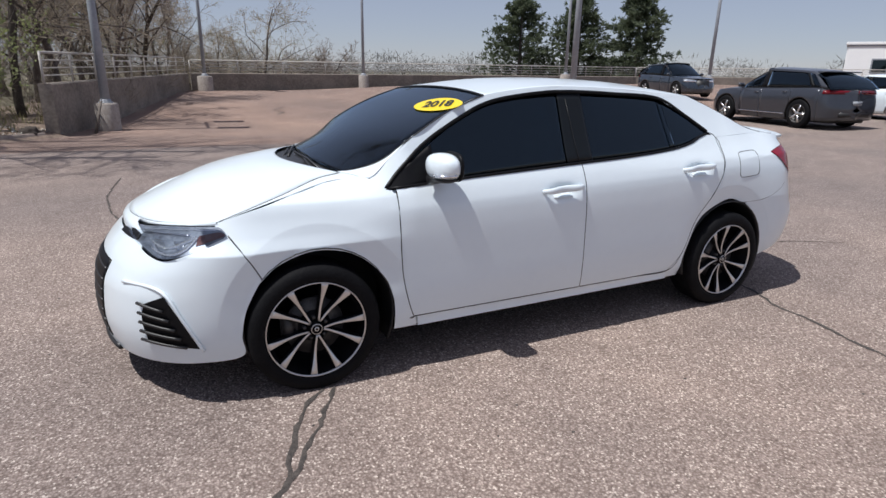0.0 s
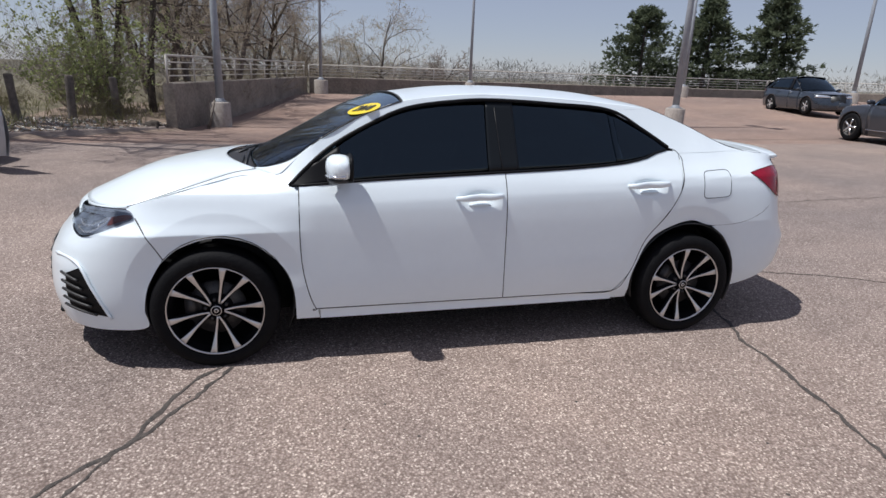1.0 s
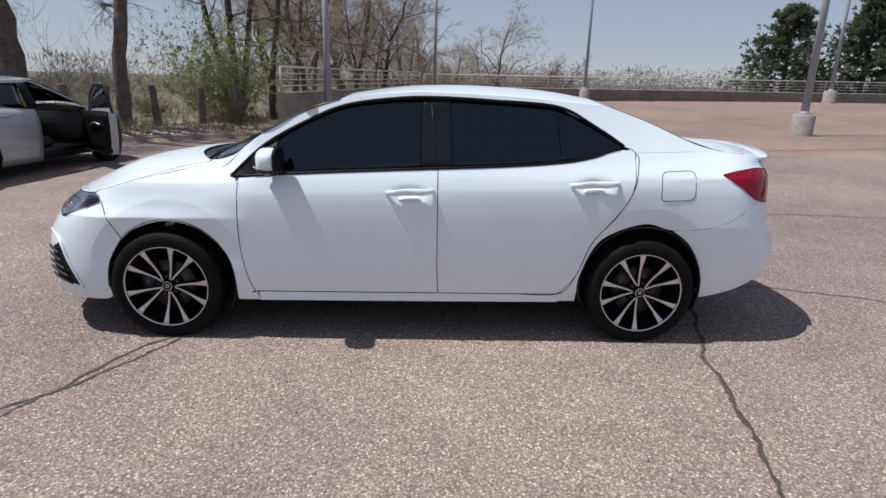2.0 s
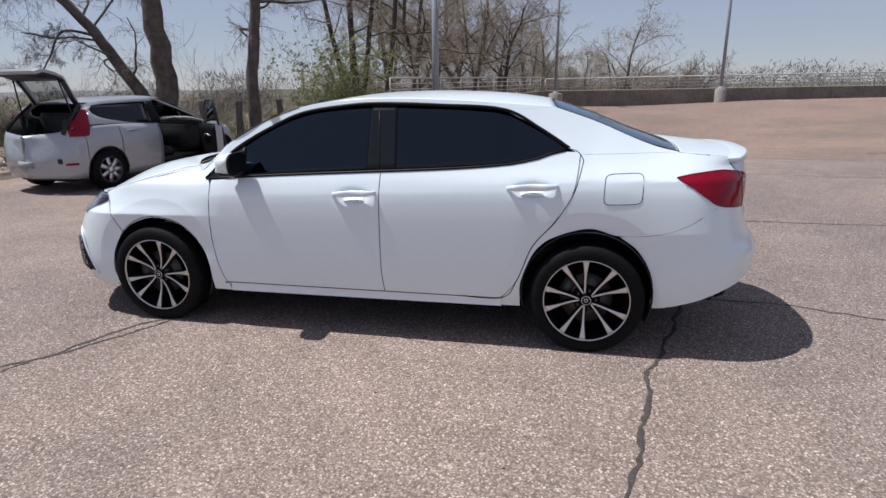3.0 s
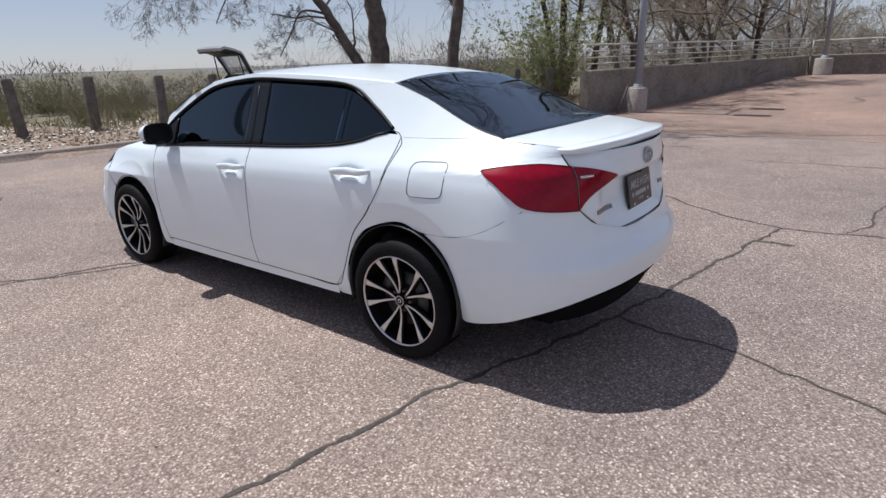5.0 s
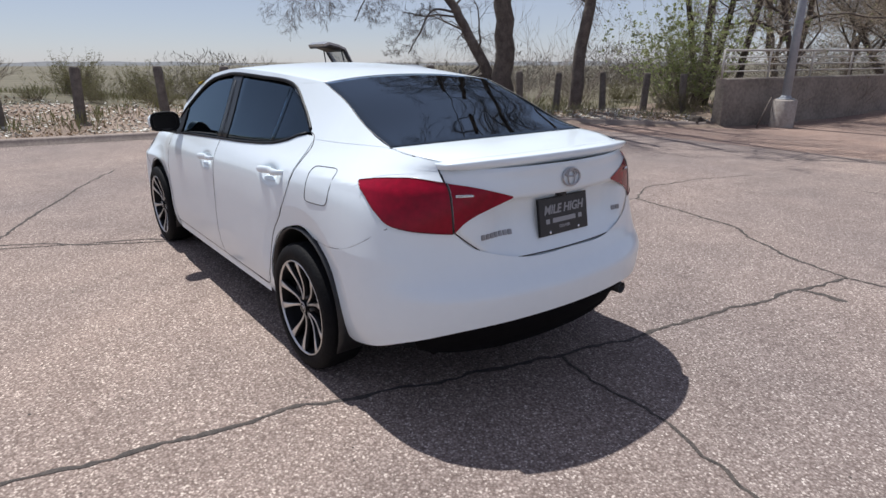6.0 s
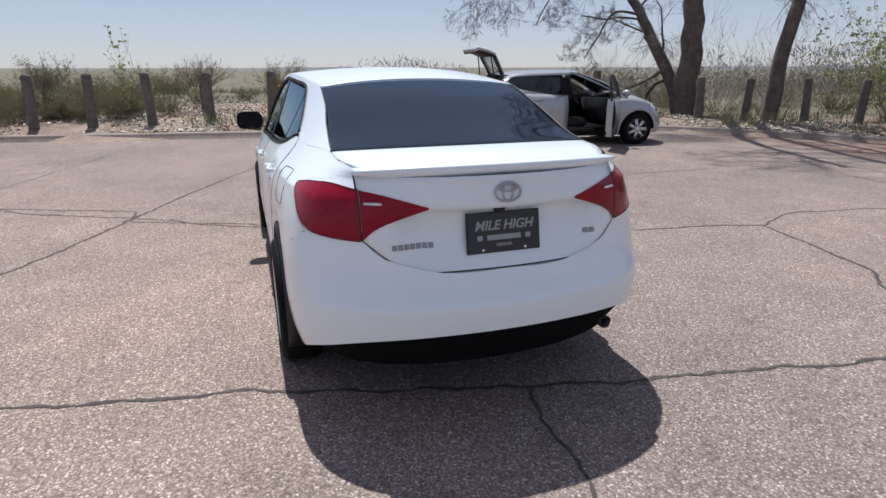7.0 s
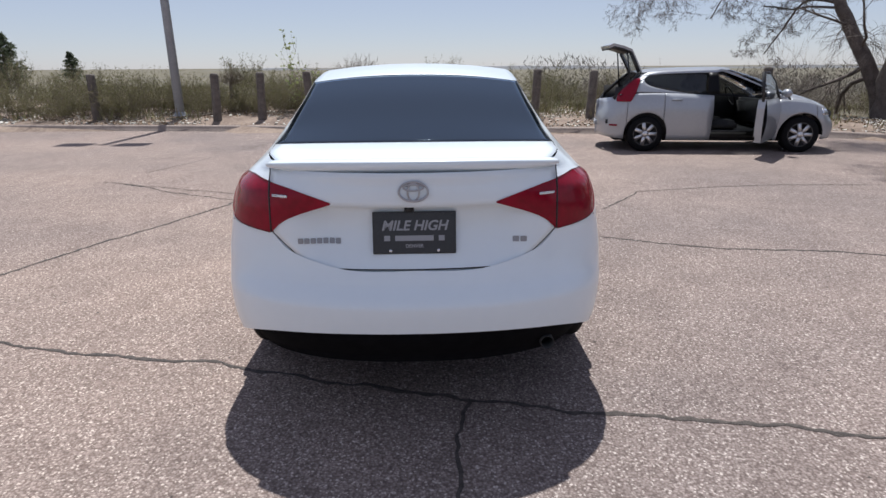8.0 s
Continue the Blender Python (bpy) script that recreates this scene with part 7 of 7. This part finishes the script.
# sage and rabbitbrush along the posts
sage_a = shrub(91, 1.45, 1.6, 70, 11000, SAGE, SAGE_TWIG, "olive-green sagebrush behind the kerb", 0.034)
sage_b = shrub(93, 1.1, 1.4, 64, 9000, SAGE, SAGE_TWIG, "olive-green rabbitbrush behind the kerb", 0.032)
spots = [(-11.75, -8.0, 0.95), (-11.5, -9.6, 0.9), (-12.9, -7.4, 1.2), (-12.2, -5.1, 0.9), (-11.9, -4.6, 0.7), (-13.4, -6.4, 1.25), (-13.0, -9.0, 1.3), (-14.0, -11.0, 1.3), (-12.4, -2.7, 0.8), (-13.8, -4.6, 1.2), (-12.6, 3.3, 0.6), (-12.9, 4.6, 0.7), (-11.9, 5.4, 0.6), (-13.2, 1.9, 0.7), (-14.2, 0.6, 0.8), (-14.8, -0.8, 0.75), (-13.9, -1.9, 0.8), (-12.4, -3.5, 1.0), (-12.0, -4.0, 1.1), (-12.3, -4.9, 1.15), (-11.9, -5.8, 1.05), (-12.9, -5.5, 1.2), (-12.6, -6.9, 1.1), (-11.7, -8.3, 1.05), (-12.1, -9.3, 0.95), (-13.2, -10.2, 1.1), (-12.2, -11.2, 1.1), (-12.9, -12.4, 1.2), (-12.0, -13.2, 1.0), (-13.5, -8.3, 0.9), (-14.5, -3.6, 1.1), (-15.5, -5.0, 1.2), (-16.0, 2.5, 1.1), (-15.8, 4.6, 1.2), (-17.5, 0.5, 1.2), (-18, -3, 1.2), (-19, 5, 1.3), (-17.5, 7.0, 1.3), (-20, -7, 1.4), (-21, 1, 1.3), (-12.9, 7.9, 0.9), (-11.2, 9.2, 0.7), (-13.5, 14.0, 1.0), (-9.8, 17.2, 1.1), (-6.0, 15.0, 0.7), (-23, -4, 1.4), (-25, 4, 1.5), (-16.5, -12, 1.4), (-18, -15, 1.5), (-24, 9, 1.5)]
for k, (x, y, s) in enumerate(spots):
    grow_by = 0.80 if y < -3.4 else 0.62 if y < 1.2 and x > -15 else 0.9
    put((sage_a, sage_b)[k % 2], x, y, rng.uniform(0, 360), s * grow_by)
# leafy sapling and round bare bush behind the posts
young = shrub(97, 1.75, 0.5, 6, 260, LEAF, TWIG, "thin young tree with first pale leaves", 0.09, name="sapling")
put(young, -12.1, -3.35)
round_bush = shrub(99, 0.85, 1.2, 120, 0, SAGE, SAGE_TWIG, "round leafless bush on a stump behind the posts", 0.05, stump=1.1)
put(round_bush, -13.0, -1.85, scale=0.82, z=0.98)
put(round_bush, -12.6, -5.4, 40, 0.6, z=1.0)

# weathered wooden posts along the verge
def wooden_post(seed, h):
    r = random.Random(seed)
    bm = turned([(0.105, -0.3), (0.11, 0.0), (0.10, h * 0.5), (0.102, h - 0.06), (0.095, h - 0.015), (0.075, h), (0.001, h + 0.005)], 14, "z")
    for v in bm.verts:
        v.co.x += r.gauss(0, 0.006)
        v.co.y += r.gauss(0, 0.006)
    ob = part("wooden_post", bm, WOOD_POST, None, "weathered grey round wooden post in the dirt verge")
    return tagged(ob, category="post", group="posts along the verge")


post_a = wooden_post(5, 1.15)
post_places = [(-10.85, -2.88), (-11.0, -1.62), (-11.0, -0.2), (-11.0, 1.5), (-10.75, 2.84), (-10.2, 4.1), (-9.65, 5.1), (-9.5, 6.4), (-9.2, 7.8), (-10.8, -4.1), (-10.85, -5.25), (-11.3, -8.5), (-8.9, 11.0), (-8.7, 12.4), (-8.0, 13.8), (-6.9, 14.4), (-5.9, 14.9)]
for k, (x, y) in enumerate(post_places):
    m = pose(x, y, land(x, y) + 0.0, rng.uniform(-3, 3), rng.uniform(-3, 3), rng.uniform(0, 360))
    if k == 0:
        post_a.matrix_basis = m
    else:
        copy_thing(post_a, m)

# conifers beyond the railing
def conifer(seed, h, w, label):
    r = random.Random(seed)
    tree = thing("conifer_tree", label, "tree")
    trunk, crown = Mesh(), Mesh()
    trunk.bar([Vector((0, 0, -1)), Vector((0, 0, h * 0.5)), Vector((0, 0, h))], 0.28, 0.03, 8)
    for k in range(190):
        z = h * (0.10 + 0.88 * (k / 190) ** 0.9)
        reach = w * (1 - ((z / h - 0.18) / 0.86) ** 1.6 if z / h > 0.18 else 0.75 + 1.4 * (z / h)) * r.uniform(0.6, 1.12)
        a = r.uniform(0, 6.28)
        d = Vector((math.cos(a), math.sin(a), r.uniform(-0.12, 0.35))).normalized()
        p0 = Vector((0, 0, z))
        crown.bar([p0, p0 + d * reach * 0.6, p0 + d * reach + Vector((0, 0, 0.12 * reach))], 0.04, 0.01, 3)
        for j in range(11):
            q = p0 + d * reach * (0.25 + 0.78 * j / 10) + Vector((r.gauss(0, 0.16), r.gauss(0, 0.16), r.gauss(0.05, 0.13)))
            for _ in range(9):
                crown.leaf(q, Vector((d.x + r.gauss(0, 0.6), d.y + r.gauss(0, 0.6), r.gauss(0.25, 0.5))).normalized(), r.uniform(0.20, 0.48), 0.12, r)
    trunk.made("trunk", BARK, tree)
    crown.made("crown", NEEDLE, tree)
    return tree


pine = conifer(3, 9.5, 3.4, "dense dark green conifer tree behind the railing")
for x, y, s, t in ((33.3, 41.6, 1.14, 80), (37.2, 38.4, 1.02, 200)):
    put(pine, x, y, t, s, z=-2.2)
broad = conifer(8, 9.4, 4.5, "broad dark green conifer tree behind the railing")
put(broad, 28.9, 44.5, 10, 1.06, z=-2.2)
put(pine, -91, -54.7, 20, 0.42, z=-0.6)
put(pine, -70, -50.5, 20, 0.6, z=-0.8)

# far tree lines and low hills, as stuff
def tree_line(name, seed, count, span, mat, label, size, centre=(0, 0)):
    r = random.Random(seed)
    m = Mesh()
    for _ in range(count):
        a = radians(r.uniform(*span[0]))
        d = r.uniform(*span[1])
        x, y = centre[0] + d * math.cos(a), centre[1] + d * math.sin(a)
        h = r.uniform(*size)
        z = land(x, y) - 0.5
        w = h * r.uniform(0.4, 0.8)
        for _ in range(170):
            t = r.random() ** 0.7
            b = r.uniform(0, 6.28)
            rad = w * math.sqrt(r.random()) * math.sqrt(max(0.05, 1 - (t - 0.35) ** 2 * 2))
            m.leaf(Vector((x + rad * math.cos(b), y + rad * math.sin(b), z + h * t)), Vector((r.gauss(0, 0.8), r.gauss(0, 0.8), 1)).normalized(), h * r.uniform(0.06, 0.15), 0.05, r)
    ob = m.made(name, mat, None, label)
    return tagged(ob, category="woods", kind="stuff")


FAR_TWIG = material("far_brush", (0.11, 0.098, 0.083), 0.95, vary=(0.19, 0.168, 0.142), scale=0.3)
# distance haze is put into this colour: pale, nearly grey green
FAR_HAZY_GREEN = material("far_hazy_green", (0.19, 0.19, 0.175), 0.95, vary=(0.26, 0.255, 0.235), scale=0.2)
tree_line("far_brush", 5, 220, ((95, 124), (45, 130)), FAR_TWIG, "distant bare woods and brush", (1.7, 3.6))
tree_line("far_brush", 15, 620, ((120, 168), (26, 95)), FAR_TWIG, "distant low brown brush below the horizon", (1.2, 2.9))
tree_line("far_brush", 9, 260, ((165, 215), (35, 120)), FAR_HAZY_GREEN, "distant low scrub on the plain", (0.5, 1.3))
tree_line("far_trees", 6, 480, ((20, 112), (90, 200)), FAR_HAZY_GREEN, "distant tree line beyond the lot", (4.5, 8.5))

HILL = material("far_hills", (0.11, 0.115, 0.12), 1.0, vary=(0.15, 0.155, 0.16), scale=0.01)
rows = []
for i in range(121):
    a = radians(106 + 122 * i / 120)
    h = 3 + 5 * noise.noise((i * 0.07, 0.5, 2)) + 2 * noise.noise((i * 0.3, 1.5, 2))
    fade = step(0, 12, i) * step(0, 25, 120 - i)
    rows.append([(d * math.cos(a), d * math.sin(a), -8 + max(0.0, (h + 4) * k * fade)) for d, k in ((520, 0), (620, 0.8), (700, 1.0), (900, 0.6))])
hills = part("hills", grid(rows), HILL, None, "low hazy hills along the horizon")
tagged(hills, category="hills", kind="structure")

# litter, dead leaves and pale stones on the verge
def verge_pieces(name, seed, count, mat, label, sizes, reach, flat):
    r = random.Random(seed)
    m = Mesh()
    made = 0
    while made < count:
        y = r.uniform(-14, 14.5)
        x = lot_edge(y) - 0.25 - reach * r.random() ** 1.4
        if noise.noise((x * 0.7, y * 0.7, seed)) < -0.12 + 0.5 * r.random() - 0.25:
            continue
        made += 1
        s = r.uniform(*sizes)
        z = land(x, y) + 0.012
        a = r.uniform(0, 6.28)
        tilt = Vector((r.gauss(0, flat), r.gauss(0, flat), 1)).normalized()
        u = tilt.orthogonal().normalized()
        u = Matrix.Rotation(a, 3, tilt) @ u
        v = tilt.cross(u)
        k = len(m.v)
        for j in range(5):
            b = 2 * math.pi * j / 5
            q = Vector((x, y, z + 0.3 * s)) + s * (math.cos(b) * u + 0.6 * math.sin(b) * v) * r.uniform(0.6, 1.2)
            m.v.append(q)
        m.v.append(Vector((x, y, z - 0.02)))
        m.f.append((k, k + 1, k + 2, k + 3, k + 4))
        for j in range(5):
            m.f.append((k + j, k + 5, k + (j + 1) % 5))
    ob = m.made(name, mat, None, label, smooth=False)
    return tagged(ob, category="litter", kind="stuff")


PALE = material("pale_litter", (0.42, 0.39, 0.34), 0.9, vary=(0.68, 0.66, 0.60), scale=2)
DEAD = material("dead_leaves", (0.20, 0.13, 0.075), 0.9, vary=(0.36, 0.27, 0.18), scale=2)
verge_pieces("pale_litter", 41, 6000, PALE, "pale stones and scraps scattered on the dirt verge", (0.02, 0.06), 5.0, 0.25)
verge_pieces("dead_leaves", 43, 5200, DEAD, "dead leaves on the dirt verge", (0.02, 0.05), 6.0, 0.5)
r = random.Random(45)
tufts = Mesh()
for _ in range(9000):
    y = r.uniform(-16, 20)
    x = lot_edge(y) - 0.5 - 22 * r.random() ** 1.3
    if noise.noise((x * 0.4, y * 0.4, 9)) < -0.05:
        continue
    z = land(x, y)
    for _ in range(3):
        tufts.leaf(Vector((x + r.gauss(0, 0.05), y + r.gauss(0, 0.05), z)), Vector((r.gauss(0, 0.35), r.gauss(0, 0.35), 1)).normalized(), r.uniform(0.12, 0.38), 0.035, r)
GRASS = material("dry_grass_blades", (0.24, 0.20, 0.11), 0.9, vary=(0.20, 0.22, 0.09), scale=0.6)
tagged(tufts.made("dry_grass", GRASS, None, "dry yellow-green grass tufts on the verge"), category="grass", kind="stuff")
fallen = part("fallen_branch", tube([(-6.6, 13.2, -0.20), (-6.2, 13.0, -0.14), (-5.7, 12.95, -0.20), (-5.3, 13.1, -0.22)], 0.035, 6, 0.015), BARK, None, "broken dead branch lying on the dirt")
tagged(fallen, category="branch")

# ---- cracks in the asphalt ----
def crack(points, wide, seed):
    """A ragged dark line a little above the paving, sagging in the middle."""
    r = random.Random(seed)
    line = []
    for a, b in zip(points, points[1:]):
        n = max(2, int(math.dist(a, b) / 0.035))
        for i in range(n):
            t = i / n
            line.append((a[0] + (b[0] - a[0]) * t, a[1] + (b[1] - a[1]) * t))
    line.append(points[-1])
    rows = []
    jx = 0.0
    for i, (x, y) in enumerate(line):
        a, b = line[max(0, i - 1)], line[min(len(line) - 1, i + 1)]
        nx, ny = -(b[1] - a[1]), b[0] - a[0]
        k = math.hypot(nx, ny) or 1.0
        jx = jx * 0.8 + r.gauss(0, 0.007)
        w = wide * (0.45 + 0.9 * r.random()) * (0.4 if i in (0, len(line) - 1) else 1)
        nx, ny = nx / k, ny / k
        x, y = x + nx * jx, y + ny * jx
        rows.append([(x + nx * o * w, y + ny * o * w, gz(x, y) + h) for o, h in ((-0.5, 0.0022), (-0.15, 0.0040), (0.2, 0.0036), (0.5, 0.0022))])
    return part("crack", grid(rows), CRACK, lot)


CRACKS = [
    ([(-1.30, -0.55), (-1.34, -0.83), (-1.52, -1.15), (-1.62, -1.45), (-1.80, -1.66), (-2.05, -2.05), (-2.5, -2.9), (-3.2, -3.9)], 0.024),
    ([(1.35, -2.75), (1.43, -2.25), (1.51, -1.97), (1.59, -1.52), (1.68, -1.15), (1.76, -0.82), (1.88, -0.45), (2.01, -0.02), (2.17, 0.70), (2.31, 1.35), (2.42, 1.95), (2.58, 2.65)], 0.026),
    ([(2.06, 0.22), (2.36, 0.14), (2.70, 0.14), (3.05, 0.05), (3.30, -0.06), (3.7, -0.3)], 0.018),
    ([(0.34, -3.03), (-0.52, -2.70), (-1.2, -2.38), (-2.0, -2.05), (-3.1, -1.62), (-4.5, -1.05), (-5.6, -0.5)], 0.030),
    ([(-3.3, -4.2), (-2.95, -3.45), (-2.6, -2.6), (-2.35, -2.05), (-1.9, -2.04), (-1.65, -1.50), (-1.28, -0.86)], 0.022),
    ([(2.58, 2.65), (2.1, 2.82), (1.67, 3.12), (1.45, 3.34), (0.9, 3.48), (0.2, 3.63), (0.06, 3.2), (-0.04, 2.46), (-0.41, 1.57), (-0.6, 1.0)], 0.026),
    ([(0.2, 3.63), (-0.08, 4.25), (0.03, 5.2), (0.35, 6.1)], 0.022),
    ([(2.58, 2.65), (2.76, 2.66), (3.2, 2.76), (4.18, 2.75), (5.5, 2.66), (6.8, 2.8), (8.0, 2.9)], 0.026),
    ([(3.02, 2.74), (3.18, 3.05), (3.18, 3.55), (3.30, 4.25), (3.22, 4.8)], 0.020),
    ([(2.46, 2.15), (2.58, 2.20), (2.72, 2.16)], 0.05),
    ([(-1.42, 1.85), (-2.25, 2.52), (-2.45, 3.4), (-2.57, 4.38), (-2.45, 5.6)], 0.020),
    ([(-4.0, -3.97), (-4.35, -3.89), (-5.9, -3.58), (-7.76, -3.12), (-8.8, -2.95)], 0.022),
    ([(0.4, 9.2), (2.2, 9.35), (3.4, 9.1), (5.2, 9.2), (6.2, 8.85), (8.5, 8.9)], 0.045),
    ([(1.6, 6.0), (2.5, 6.1), (3.54, 6.14), (4.55, 6.4), (5.3, 6.2), (7.0, 6.3)], 0.028),
    ([(7.5, 10.3), (9.7, 10.42), (11.5, 10.6), (14.34, 10.62), (18, 10.8)], 0.09),
    ([(0.05, 8.1), (1.2, 9.4), (3.1, 11.2), (5.0, 11.6)], 0.05),
    ([(2.0, 18.9), (2.4, 19.6), (2.1, 20.3), (2.7, 21.2)], 0.09),
]
for k, (pts, wide) in enumerate(CRACKS):
    crack(pts, wide, 100 + k)
# small dark pebbles and specks on the paving
r = random.Random(77)
specks = Mesh()
for _ in range(500):
    x, y = r.uniform(-6, 8), r.uniform(-6, 8)
    s = r.uniform(0.003, 0.010)
    k = len(specks.v)
    z = gz(x, y)
    for j in range(5):
        a = 2 * math.pi * j / 5 + r.random()
        specks.v.append(Vector((x + s * math.cos(a), y + s * math.sin(a), z + 0.0005)))
    specks.v.append(Vector((x, y, z + s * 0.7)))
    for j in range(5):
        specks.f.append((k + j, k + (j + 1) % 5, k + 5))
tagged(specks.made("gravel", CRACK, None, "loose dark grit on the asphalt"), category="gravel", kind="stuff")

# a board leaning on the lamp base, and a dark lump by the wall's end
bm = box(-0.02, -0.06, 0.0, 0.02, 0.06, 0.86, 0.006)
bmesh.ops.transform(bm, matrix=pose(-3.46, 14.52, gz(-3.46, 14.52), -4, 17, 20), verts=bm.verts)
tagged(part("board", bm, WOOD_POST, None, "weathered board leaning on the lamp base"), category="board")
bm = bmesh.new()
bmesh.ops.create_icosphere(bm, subdivisions=3, radius=0.22)
for v in bm.verts:
    v.co *= 1 + 0.35 * noise.noise(v.co * 7)
    v.co.z *= 0.75
bmesh.ops.translate(bm, vec=(-4.75, 13.75, gz(-4.75, 13.75) + 0.12), verts=bm.verts)
tagged(part("rock", bm, DARK_BARK, None, "dark lump of rubble beside the wall's end"), category="rock")
